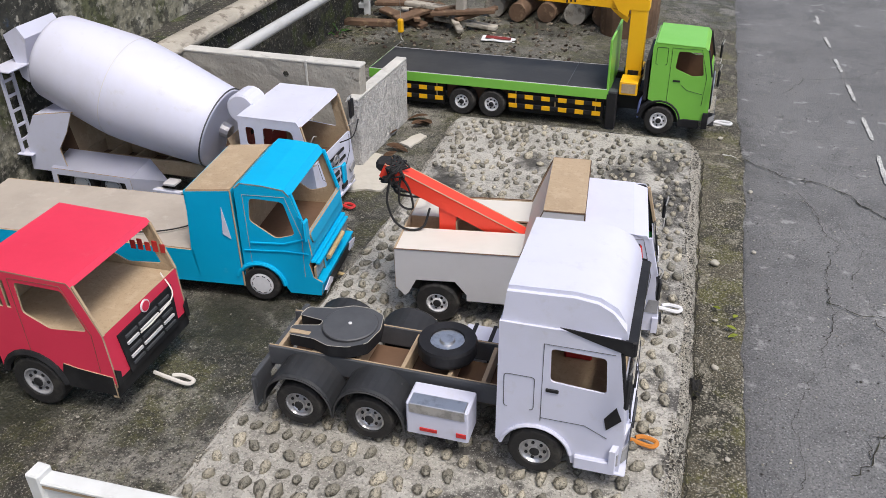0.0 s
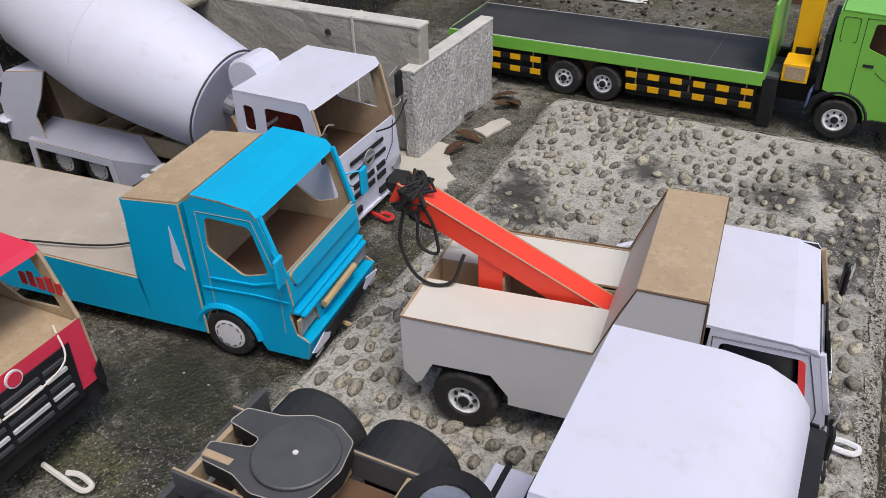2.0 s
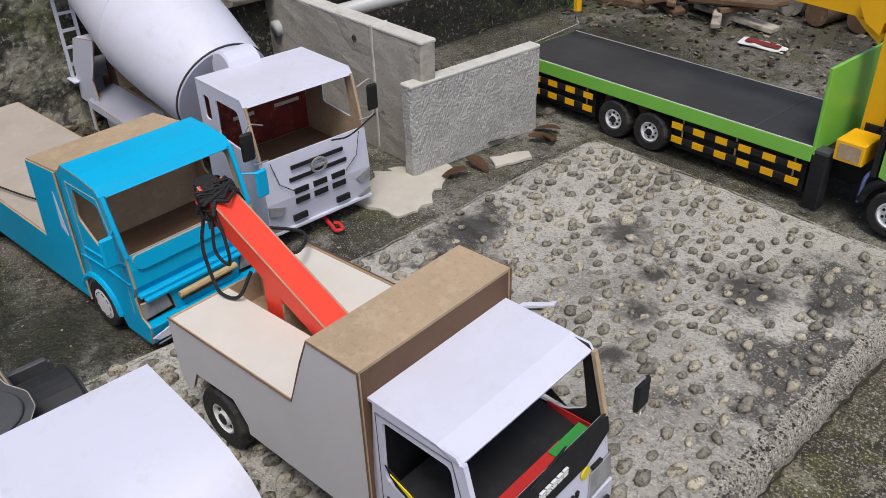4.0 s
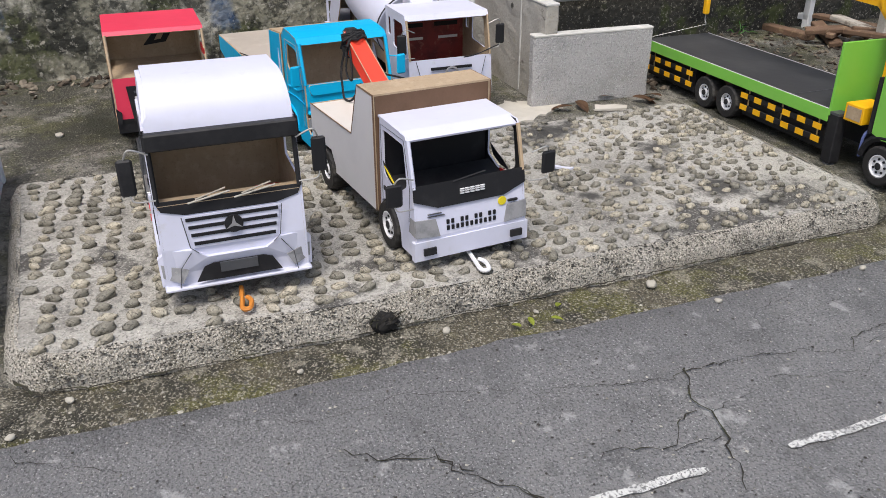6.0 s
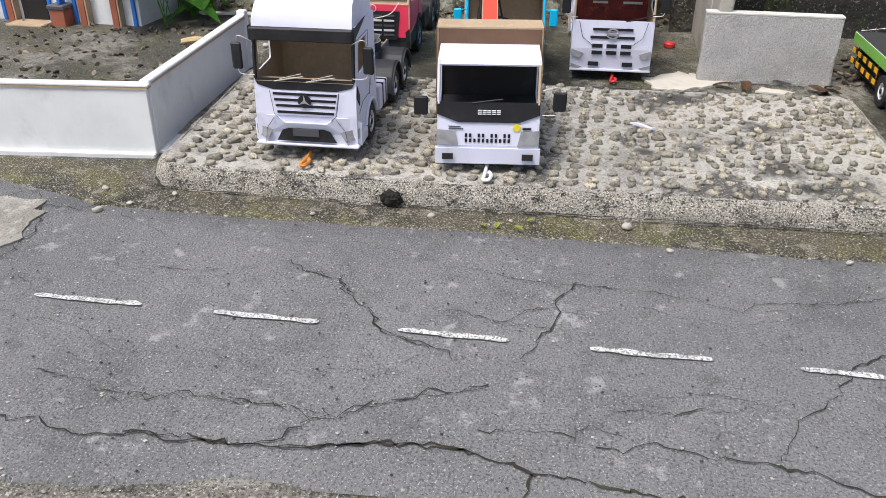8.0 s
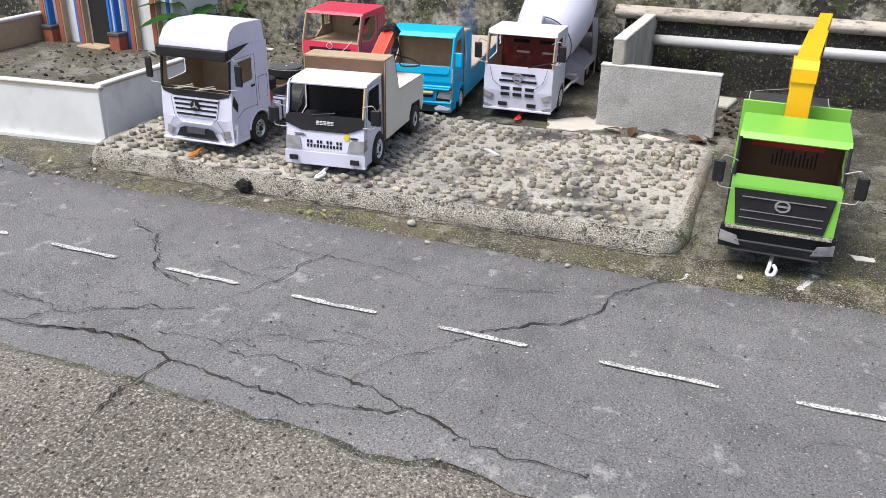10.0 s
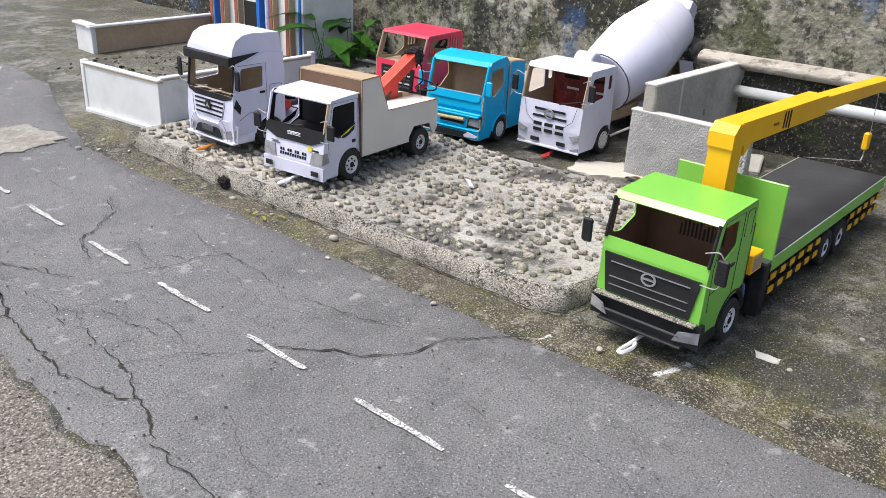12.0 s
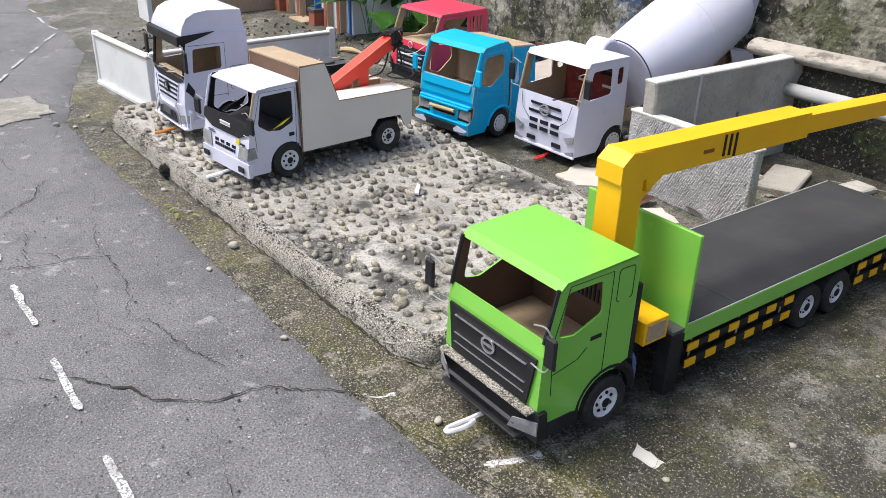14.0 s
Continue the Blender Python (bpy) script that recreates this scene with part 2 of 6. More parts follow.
PLASTER = mat("mouldy_plaster", (0.23, 0.22, 0.165), 0.9, var=[((0.46, 0.44, 0.37), 5, 0.5, 0.57, 0.8), ((0.016, 0.017, 0.013), 2.2, 0.465, 0.535, 0.95), ((0.07, 0.08, 0.028), 6, 0.53, 0.61, 0.8), ((0.02, 0.02, 0.016), 26, 0.51, 0.58, 0.75), ((0.4, 0.38, 0.32), 60, 0.56, 0.62, 0.6), ((0.03, 0.1, 0.24), 3.0, 0.6, 0.66, 0.5)], bump=0.01, bump_scale=45)
LEDGE = mat("black_mossy_footing", (0.045, 0.042, 0.034), 0.85, var=[((0.015, 0.015, 0.012), 5, 0.48, 0.58, 0.9), ((0.06, 0.075, 0.02), 11, 0.53, 0.62, 0.8), ((0.33, 0.31, 0.25), 120, 0.57, 0.62, 0.7)], bump=0.012, bump_scale=60)
LOG = mat("weathered_log", (0.36, 0.33, 0.28), 0.85, var=[((0.5, 0.46, 0.39), 6, 0.46, 0.6, 0.8), ((0.1, 0.08, 0.06), 18, 0.53, 0.62, 0.8)], bump=0.006, bump_scale=45)
BARK = mat("cut_timber", (0.15, 0.09, 0.055), 0.85, var=[((0.07, 0.042, 0.025), 10, 0.42, 0.65, 0.8), ((0.42, 0.3, 0.18), 30, 0.55, 0.7, 0.6)], bump=0.003, bump_scale=50)
PVC = mat("pvc_pipe", (0.48, 0.49, 0.5), 0.4, var=[((0.33, 0.33, 0.32), 8, 0.5, 0.7, 0.7)])
LEAF = mat("leaf", (0.045, 0.16, 0.02), 0.4, var=[((0.09, 0.25, 0.03), 12, 0.42, 0.65, 0.8), ((0.02, 0.08, 0.01), 30, 0.55, 0.7, 0.6)])
TERRA = mat("terracotta_card", (0.32, 0.1, 0.055), 0.75, var=[((0.24, 0.07, 0.04), 15, 0.45, 0.7, 0.7)], bump=0.0008, bump_scale=60)
HBLUE = mat("blue_strip", (0.02, 0.16, 0.55), 0.5)
DARK = mat("dark_gap", (0.012, 0.011, 0.01), 0.9)
LITTER = mat("dead_leaf", (0.16, 0.09, 0.05), 0.85, var=[((0.08, 0.045, 0.025), 30, 0.45, 0.65, 0.8)])


# ---------------------------------------------------------------- mesh helpers
def part(name, bm, material, parent=None, label="", smooth=False, at=None):
    """Links a bmesh as one mesh object, under parent if given."""
    me = bpy.data.meshes.new(name)
    bmesh.ops.recalc_face_normals(bm, faces=bm.faces)
    bm.to_mesh(me)
    bm.free()
    for m in (material if isinstance(material, (list, tuple)) else [material]):
        me.materials.append(m)
    if smooth:
        for p in me.polygons:
            p.use_smooth = True
    ob = new(name, me)
    if parent:
        ob.parent = parent
    if at is not None:
        ob.matrix_local = at
    if label:
        tagged(ob, label)
    return ob


def box(x0, x1, y0, y1, z0, z1, bevel=0.001, bm=None, m=None):
    bm = bm or bmesh.new()
    mm = Matrix.Translation(((x0 + x1) / 2, (y0 + y1) / 2, (z0 + z1) / 2)) @ Matrix.Diagonal((abs(x1 - x0), abs(y1 - y0), abs(z1 - z0), 1))
    if m:
        mm = m @ mm
    r = bmesh.ops.create_cube(bm, size=1, matrix=mm)
    if bevel:
        es = list({e for v in r["verts"] for e in v.link_edges})
        bmesh.ops.bevel(bm, geom=es, offset=bevel, segments=1, affect="EDGES", clamp_overlap=True)
    return bm


def lathe(profile, axis="Y", seg=28, bm=None, m=None):
    """Turns rows of (radius, along) round an axis."""
    bm = bm or bmesh.new()
    rings = []
    for r, a in profile:
        ring = []
        for k in range(seg):
            c, s = math.cos(2 * math.pi * k / seg) * r, math.sin(2 * math.pi * k / seg) * r
            p = Vector((c, a, s) if axis == "Y" else (a, c, s) if axis == "X" else (c, s, a))
            ring.append(bm.verts.new(m @ p if m else p))
        rings.append(ring)
    for a, b in zip(rings, rings[1:]):
        for k in range(seg):
            bm.faces.new((a[k], a[(k + 1) % seg], b[(k + 1) % seg], b[k]))
    bm.faces.new(rings[0])
    bm.faces.new(rings[-1][::-1])
    return bm


def tube(points, r, seg=6, bm=None):
    """A round bar along points."""
    bm = bm or bmesh.new()
    pts = [Vector(p) for p in points]
    rings = []
    for i, p in enumerate(pts):
        d = (pts[min(i + 1, len(pts) - 1)] - pts[max(i - 1, 0)]).normalized()
        side = d.cross(Vector((0, 0, 1)))
        side = side.normalized() if side.length > 1e-4 else Vector((1, 0, 0))
        up = side.cross(d)
        rr = r[i] if isinstance(r, (list, tuple)) else r
        rings.append([bm.verts.new(p + rr * (math.cos(2 * math.pi * k / seg) * side + math.sin(2 * math.pi * k / seg) * up)) for k in range(seg)])
    for a, b in zip(rings, rings[1:]):
        for k in range(seg):
            bm.faces.new((a[k], a[(k + 1) % seg], b[(k + 1) % seg], b[k]))
    bm.faces.new(rings[0])
    bm.faces.new(rings[-1][::-1])
    return bm


def curve_pts(ctrl, n=8):
    """A smooth line through control points."""
    c = [Vector(p) for p in ctrl]
    c = [2 * c[0] - c[1]] + c + [2 * c[-1] - c[-2]]
    out = []
    for i in range(1, len(c) - 2):
        for k in range(n):
            t = k / n
            out.append(0.5 * ((2 * c[i]) + (c[i + 1] - c[i - 1]) * t + (2 * c[i - 1] - 5 * c[i] + 4 * c[i + 1] - c[i + 2]) * t * t + (3 * c[i] - c[i - 1] - 3 * c[i + 1] + c[i + 2]) * t ** 3))
    out.append(c[-2])
    return out


def plate(outline, holes, to3, thick, bm=None, edge=1):
    """A board cut from an outline with holes. to3 turns (u, v) into a place; thick is the way in. The outer face takes
    material 0, the inside material 1 and the cut edges material 1 or the one named by edge."""
    bm = bm or bmesh.new()
    loops, edges = [], []
    for loop in [outline] + list(holes):
        vs = [bm.verts.new(to3(u, v)) for u, v in loop]
        loops.append(vs)
        edges += [bm.edges.new((vs[k], vs[(k + 1) % len(vs)])) for k in range(len(vs))]
    r = bmesh.ops.triangle_fill(bm, edges=edges, use_beauty=True)
    faces = [f for f in r["geom"] if isinstance(f, bmesh.types.BMFace)]
    thick = Vector(thick)
    twin = {v: bm.verts.new(v.co + thick) for vs in loops for v in vs}
    for f in faces:
        f.material_index = 0
        g = bm.faces.new([twin[v] for v in reversed(f.verts)])
        g.material_index = 1
    for vs in loops:
        for k in range(len(vs)):
            a, b = vs[k], vs[(k + 1) % len(vs)]
            bm.faces.new((a, b, twin[b], twin[a])).material_index = edge
    return bm


def arc(cx, cz, r, a0, a1, n=10):
    return [(cx + r * math.cos(radians(a0 + (a1 - a0) * k / n)), cz + r * math.sin(radians(a0 + (a1 - a0) * k / n))) for k in range(n + 1)]


def rounded(pts, r, n=3):
    """A polygon with rounded corners."""
    out = []
    for i, p in enumerate(pts):
        p0, p1, p2 = Vector(pts[i - 1]), Vector(p), Vector(pts[(i + 1) % len(pts)])
        d0, d1 = (p0 - p1), (p2 - p1)
        q = min(r, d0.length * 0.45, d1.length * 0.45)
        a, b = p1 + d0.normalized() * q, p1 + d1.normalized() * q
        for k in range(n + 1):
            t = k / n
            c = (1 - t) ** 2 * a + 2 * t * (1 - t) * p1 + t * t * b
            out.append((c.x, c.y))
    return out


def wheel(truck, x, y, r, width, rim_mat, style="holes", rim_r=0.58):
    """A foam tyre with cut tread notches and a rim of its own; the outer face looks away from the truck."""
    s = 1 if y > 0 else -1
    w = width
    turn = Matrix.Diagonal((1, s, 1, 1))
    if style == "disc":
        rim_r = 0.64
    prof = [(r * 0.5, -w / 2), (r * 0.93, -w / 2), (r, -w * 0.36), (r, w * 0.36), (r * 0.95, w * 0.47), (r * 0.9, w / 2), (r * (rim_r + 0.04), w / 2), (r * rim_r, w * 0.46), (r * rim_r, w * 0.28)]
    bm = lathe(prof, "Y", 36, m=turn)
    for v in bm.verts:
        q = math.hypot(v.co.x, v.co.z)
        if q > r * 0.94:
            k = round(math.atan2(v.co.z, v.co.x) / (2 * math.pi) * 36)
            v.co.x *= 0.975 if k % 2 else 1.0
            v.co.z *= 0.975 if k % 2 else 1.0
    tyre = part("wheel", bm, RUBBER, truck, at=Matrix.Translation((x, y - s * w / 2, r)))
    if style == "disc":
        part("rim", lathe([(r * rim_r * 0.98, w * 0.27), (r * rim_r * 0.98, w * 0.47), (r * 0.56, w * 0.5), (r * 0.2, w * 0.52), (r * 0.05, w * 0.525)], "Y", 26, m=turn), rim_mat, tyre)
        bm = bmesh.new()
        for k in range(10):
            box(-r * 0.09, r * 0.09, -0.0006, 0.0006, -r * 0.018, r * 0.018, 0, bm, pose(math.cos(k * math.pi / 5) * r * 0.5, s * w * 0.503, math.sin(k * math.pi / 5) * r * 0.5, 0, 90 - k * 36, 0))
        part("rim_slot", bm, DGREY, tyre)
        return tyre
    bm = lathe([(r * rim_r * 0.99, w * 0.27), (r * rim_r * 0.99, w * 0.45), (r * rim_r * 0.9, w * 0.47), (r * rim_r * 0.8, w * 0.34), (r * rim_r * 0.72, w * 0.3), (r * 0.24, w * 0.36), (r * 0.22, w * 0.46), (r * 0.1, w * 0.48)], "Y", 26, m=turn)
    part("rim", bm, rim_mat, tyre)
    bm = bmesh.new()
    for k in range(7):
        a = 2 * math.pi * k / 7
        c = Matrix.Translation((math.cos(a) * r * rim_r * 0.6, s * w * 0.335, math.sin(a) * r * rim_r * 0.6))
        lathe([(r * 0.062, -0.0014), (r * 0.062, 0.0014)], "Y", 8, bm, c)
    part("rim_hole", bm, BLACK, tyre)
    part("hub", lathe([(r * 0.19, w * 0.36), (r * 0.18, w * 0.5), (r * 0.06, w * 0.53)], "Y", 12, m=turn), BLACK, tyre)
    return tyre


def cab(truck, profile, width, sidehole, paint, front, inside=CARD, t=0.003, edge=None):
    """A cardboard cab: two side boards cut to the profile with a window hole, a back board, a floor, and front boards laid
    between rows (x, z, x, z, material, inset)."""
    h = width / 2
    for s in (1, -1):
        part("cab_side", plate(profile, sidehole, lambda u, v: (u, s * h, v), (0, -s * t, 0), edge=2), [paint, inside, edge or inside], truck)
    for k, (x0, z0, x1, z1, m, ins) in enumerate(front):
        d = Vector((x1 - x0, 0, z1 - z0)).normalized()
        n = Vector((d.z, 0, -d.x))
        w = h - ins
        o = Vector((x0, 0, z0))
        ln = Vector((x1 - x0, 0, z1 - z0)).length
        part("front_panel" if n.x > 0.5 else "roof", plate([(-w, 0), (w, 0), (w, ln), (-w, ln)], [], lambda u, v: o + d * v + Vector((0, u, 0)), -n * t, edge=2), [m, inside, edge or inside], truck)


def strip(name, truck, rows, x, m, t=0.0015, parent=None):
    """Thin cut-outs glued on a front: rows of (y0, y1, z0, z1)."""
    for y0, y1, z0, z1 in rows:
        part(name, box(x - 0.001, x + t, y0, y1, z0, z1, 0), m, parent or truck)


def mirror(truck, x, y, z, h=0.045, w=0.02, arm=WIRE, m=BLACK):
    s = 1 if y > 0 else -1
    mo = part("mirror", box(x - 0.003, x + 0.003, y - w / 2, y + w / 2, z - h / 2, z + h / 2, 0.003), m, truck)
    part("mirror_arm", tube(curve_pts([(x, y - s * 0.03, z + h * 0.55), (x + 0.004, y - s * 0.008, z + h * 0.75), (x, y, z + h * 0.5)], 5), 0.0012), arm, mo)
    part("mirror_arm", tube(curve_pts([(x, y - s * 0.03, z - h * 0.7), (x + 0.003, y - s * 0.006, z - h * 0.65), (x, y, z - h * 0.45)], 5), 0.001), arm, mo)


def tow_tab(truck, m, length=0.045, z=0.012, y=0.0):
    bm = tube(curve_pts([(-0.01, y, z + 0.006), (length * 0.4, y - 0.003, z + 0.002), (length, y - 0.006, z), (length + 0.006, y + 0.003, z + 0.002), (length * 0.7, y + 0.008, z + 0.003), (length * 0.4, y + 0.004, z + 0.003)], 5), 0.0035)
    part("tow_loop", bm, m, truck)


def thing(name, label, category, m, group=""):
    e = new(name)
    e.matrix_world = m
    return tagged(e, label, category, group)


# ---------------------------------------------------------------- ground, road, slab
def sheet(xs, ys, zf, keep=lambda x, y: True):
    bm = bmesh.new()
    vs = {}
    for i, x in enumerate(xs):
        for j, y in enumerate(ys):
            vs[i, j] = bm.verts.new((x, y, zf(x, y)))
    for i in range(len(xs) - 1):
        for j in range(len(ys) - 1):
            bm.faces.new((vs[i, j], vs[i + 1, j], vs[i + 1, j + 1], vs[i, j + 1]))
    return bm


def ground_z(x, y):
    rise = 0.019 * min(1, max(0, (0.12 - x) / 0.25))
    near = 1 if -2 < x < 2.5 and -2 < y < 5 else 0
    return rise - 0.004 + near * 0.003 * noise.noise((x * 4, y * 4, 0))


axis = [-60, -20, -8, -4] + [-3 + 0.06 * k for k in range(101)] + [4.5, 9, 20, 60]
tagged(part("ground", sheet(axis, [a + 1 for a in axis], ground_z), GROUND, smooth=True), "damp mossy concrete yard with dark stains and painted truck shade", "ground", kind="structure")


def edge_left(y):
    pts = [(-6, -1.2), (-1.4, -0.42), (-0.7, -0.1), (-0.2, 0.06), (0.25, 0.2), (0.6, 0.29), (0.9, 0.283), (1.2, 0.262), (1.5, 0.247), (2.07, 0.217), (2.35, 0.187), (3.4, 0.117), (6, -0.05)]
    return np.interp(y, [p[0] for p in pts], [p[1] for p in pts]) + 0.008 * noise.noise((y * 9, 0, 3)) + 0.004 * noise.noise((y * 40, 0, 3))


def edge_right(y):
    pts = [(-6, 1.05), (0.2, 0.938), (0.958, 0.938), (1.052, 0.905), (1.13, 0.888), (1.237, 0.882), (1.257, 0.882), (1.427, 0.867), (1.587, 0.867), (1.706, 0.87), (1.764, 0.866), (1.864, 0.867), (1.906, 0.848), (3, 0.968), (6, 1.048)]
    return np.interp(y, [p[0] for p in pts], [p[1] for p in pts]) + 0.012 * noise.noise((y * 9, 0, 7)) + 0.008 * noise.noise((y * 30, 0, 7))


bm = bmesh.new()
rows = []
for k in range(401):
    y = -5 + 0.0275 * k
    a, b = edge_left(y), edge_right(y)
    rows.append([bm.verts.new((a + (b - a) * q, y, 0.0015 * noise.noise((a + (b - a) * q * 6, y * 5, 1)) + (0.0 if 0 < q < 1 else -0.004))) for q in (0, 0.006, 0.1, 0.2, 0.3, 0.4, 0.5, 0.6, 0.7, 0.8, 0.9, 0.994, 1)])
for a, b in zip(rows, rows[1:]):
    for k in range(len(a) - 1):
        bm.faces.new((a[k], a[k + 1], b[k + 1], b[k]))
road = tagged(part("road", bm, ASPHALT, smooth=True), "grey worn asphalt lane with fine cracks", "road", kind="structure")
bm = bmesh.new()
rows = []
for k in range(200):
    y = -5 + 0.055 * k
    a = edge_right(y) + 0.002
    rows.append([bm.verts.new((x, y, -0.001 if x > a else -0.006)) for x in (a, a + 0.02, a + 0.4, a + 1.5, 6)])
for a, b in zip(rows, rows[1:]):
    for k in range(len(a) - 1):
        bm.faces.new((a[k], a[k + 1], b[k + 1], b[k]))
tagged(part("pavement", bm, APRON, smooth=True), "brown exposed-aggregate concrete beside the lane", "pavement", kind="structure")


def dash_x(y):
    return np.interp(y, [0.0, 0.7, 1.4, 2.0, 2.3, 2.8, 3.4, 5], [0.62, 0.598, 0.569, 0.545, 0.53, 0.449 + 0.03, 0.416, 0.3])


dashes = [(0.69, 0.86), (0.972, 1.128), (1.243, 1.397), (1.506, 1.665), (1.776, 1.925), (2.037, 2.21), (2.313, 2.47), (2.6, 2.74), (2.86, 2.99), (3.12, 3.24), (3.4, 3.52)]
spots = [((dash_x(a), a), (dash_x(b), b)) for a, b in dashes]
spots += [((0.40, 0.13), (0.345, 0.0)), ((0.32, -0.07), (0.265, -0.19)), ((0.23, -0.27), (0.188, -0.357)), ((0.148, -0.45), (0.088, -0.565)), ((0.067, -0.64), (0.082, -0.73)), ((0.087, -0.8), (0.084, -0.93)), ((0.074, -1.04), (0.085, -1.13))]
for (x0, y0), (x1, y1) in spots:
    a, b = Vector((x0, y0, 0)), Vector((x1, y1, 0))
    d = b - a
    n = Vector((-d.y, d.x, 0)).normalized()
    bm = bmesh.new()
    prev = None
    for k in range(15):
        t = k / 14
        w = 0.0052 + 0.0026 * noise.noise((x0 * 50, t * 9 + y0 * 31, 0))
        if k in (0, 14):
            w *= 0.55
        p = a + d * t + n * 0.003 * noise.noise((y0 * 13, t * 5, 4))
        row = [bm.verts.new((q.x, q.y, 0.0032)) for q in (p - n * w, p + n * w * (0.8 + 0.4 * random.random()))]
        if prev:
            bm.faces.new((prev[0], prev[1], row[1], row[0]))
        prev = row
    tagged(part("lane_dash", bm, DASHW, road), "")


def crack(points, width=0.004, z=0.0026, jitter=0.006, seed=0):
    bm = bmesh.new()
    prev = None
    pts = []
    for (x0, y0), (x1, y1) in zip(points, points[1:]):
        n = max(3, int(math.hypot(x1 - x0, y1 - y0) / 0.009))
        pts += [(x0 + (x1 - x0) * k / n, y0 + (y1 - y0) * k / n) for k in range(n)]
    pts.append(points[-1])
    for k, (x, y) in enumerate(pts):
        j = jitter if 0 < k < len(pts) - 1 else 0
        x += j * random.uniform(-0.35, 0.35)
        y += j * random.uniform(-0.35, 0.35)
        x += j * (noise.noise((x * 30, y * 30, seed)) * 1.5 + noise.noise((x * 110, y * 110, seed)) * 0.9)
        y += j * (noise.noise((x * 30, y * 30, seed + 9)) * 1.5 + noise.noise((x * 110, y * 110, seed + 9)) * 0.9)
        p, q = Vector(pts[max(k - 1, 0)]), Vector(pts[min(k + 1, len(pts) - 1)])
        d = (q - p).normalized()
        w = width * (0.25 + 1.3 * abs(noise.noise((x * 26, y * 26, seed + 4)))) * 0.23 * random.uniform(0.7, 1.3)
        zz = z + max(0, ground_z(x, y) + 0.0025) if x < edge_left(y) else z
        row = [bm.verts.new((x - d.y * w, y + d.x * w, zz)), bm.verts.new((x + d.y * w, y - d.x * w, zz))]
        if prev:
            bm.faces.new((prev[0], prev[1], row[1], row[0]))
        prev = row
    part("crack", bm, CRACK, road)


crack([(0.847, 0.982), (0.845, 1.047), (0.84, 1.1), (0.829, 1.201), (0.81, 1.243), (0.79, 1.354), (0.802, 1.394), (0.817, 1.456), (0.814, 1.506), (0.821, 1.572), (0.822, 1.684), (0.815, 1.741), (0.772, 1.848), (0.789, 1.891), (0.806, 1.938), (0.809, 1.984), (0.809, 2.09)], 0.011, 0.0028, 0.008, seed=80)
crack([(0.817, 1.456), (0.868, 1.451), (0.904, 1.445), (0.944, 1.456), (0.977, 1.463), (1.005, 1.471)], 0.008, 0.0028, 0.006, seed=81)
crack([(0.417, 1.024), (0.445, 1.053), (0.446, 1.106), (0.505, 1.151), (0.532, 1.187), (0.569, 1.212), (0.603, 1.286), (0.628, 1.33)], 0.0065, 0.0028, 0.009, seed=82)
crack([(0.395, 1.477), (0.447, 1.452), (0.499, 1.45), (0.539, 1.447), (0.582, 1.432), (0.61, 1.417)], 0.008, 0.0028, 0.009, seed=83)
crack([(0.211, 2.087), (0.242, 2.061), (0.274, 2.041), (0.314, 2.004), (0.364, 2.001), (0.408, 1.991), (0.455, 1.948), (0.494, 1.898), (0.54, 1.842)], 0.013, 0.0028, 0.006, seed=84)
crack([(0.54, 1.842), (0.563, 1.832), (0.599, 1.807), (0.643, 1.772), (0.699, 1.741), (0.739, 1.726)], 0.006, 0.0028, 0.008, seed=85)
crack([(0.791, 0.932), (0.767, 1.014), (0.764, 1.09), (0.763, 1.157), (0.768, 1.207), (0.727, 1.275), (0.698, 1.324), (0.671, 1.385)], 0.006, 0.0028, 0.009, seed=86)
crack([(0.768, 1.207), (0.793, 1.177), (0.827, 1.155)], 0.006, 0.0028, 0.008, seed=87)
crack([(0.378, 1.265), (0.394, 1.359), (0.408, 1.431), (0.398, 1.477), (0.399, 1.551), (0.395, 1.596), (0.408, 1.64), (0.422, 1.671), (0.424, 1.714), (0.399, 1.753), (0.381, 1.814), (0.375, 1.868), (0.346, 1.927)], 0.005, 0.0028, 0.009, seed=88)
crack([(0.519, 1.294), (0.512, 1.326), (0.524, 1.367), (0.507, 1.397), (0.477, 1.443)], 0.005, 0.0028, 0.009, seed=89)
crack([(0.524, 1.367), (0.53, 1.406), (0.527, 1.443)], 0.004, 0.0028, 0.009, seed=90)
crack([(0.758, 1.385), (0.743, 1.455), (0.742, 1.49), (0.724, 1.511), (0.733, 1.551)], 0.005, 0.0028, 0.009, seed=91)
crack([(0.759, 1.522), (0.744, 1.59), (0.746, 1.648), (0.744, 1.71)], 0.005, 0.0028, 0.009, seed=92)
crack([(0.744, 1.71), (0.75, 1.729), (0.753, 1.752), (0.766, 1.796), (0.771, 1.827)], 0.011, 0.0028, 0.006, seed=93)
crack([(0.691, 1.537), (0.683, 1.591), (0.663, 1.672), (0.65, 1.735)], 0.004, 0.0028, 0.008, seed=94)
crack([(0.449, 1.059), (0.453, 1.116), (0.481, 1.13), (0.53, 1.184), (0.568, 1.204), (0.594, 1.244), (0.611, 1.295)], 0.006, 0.0028, 0.009, seed=95)
crack([(0.851, 0.823), (0.846, 0.865), (0.86, 0.926), (0.84, 1.037), (0.838, 1.121), (0.829, 1.186), (0.807, 1.259), (0.792, 1.369), (0.798, 1.389)], 0.011, 0.0028, 0.007, seed=96)
crack([(0.76, 0.804), (0.784, 0.916), (0.767, 1.021), (0.765, 1.147), (0.778, 1.202), (0.741, 1.247), (0.71, 1.317), (0.678, 1.383)], 0.005, 0.0028, 0.01, seed=97)
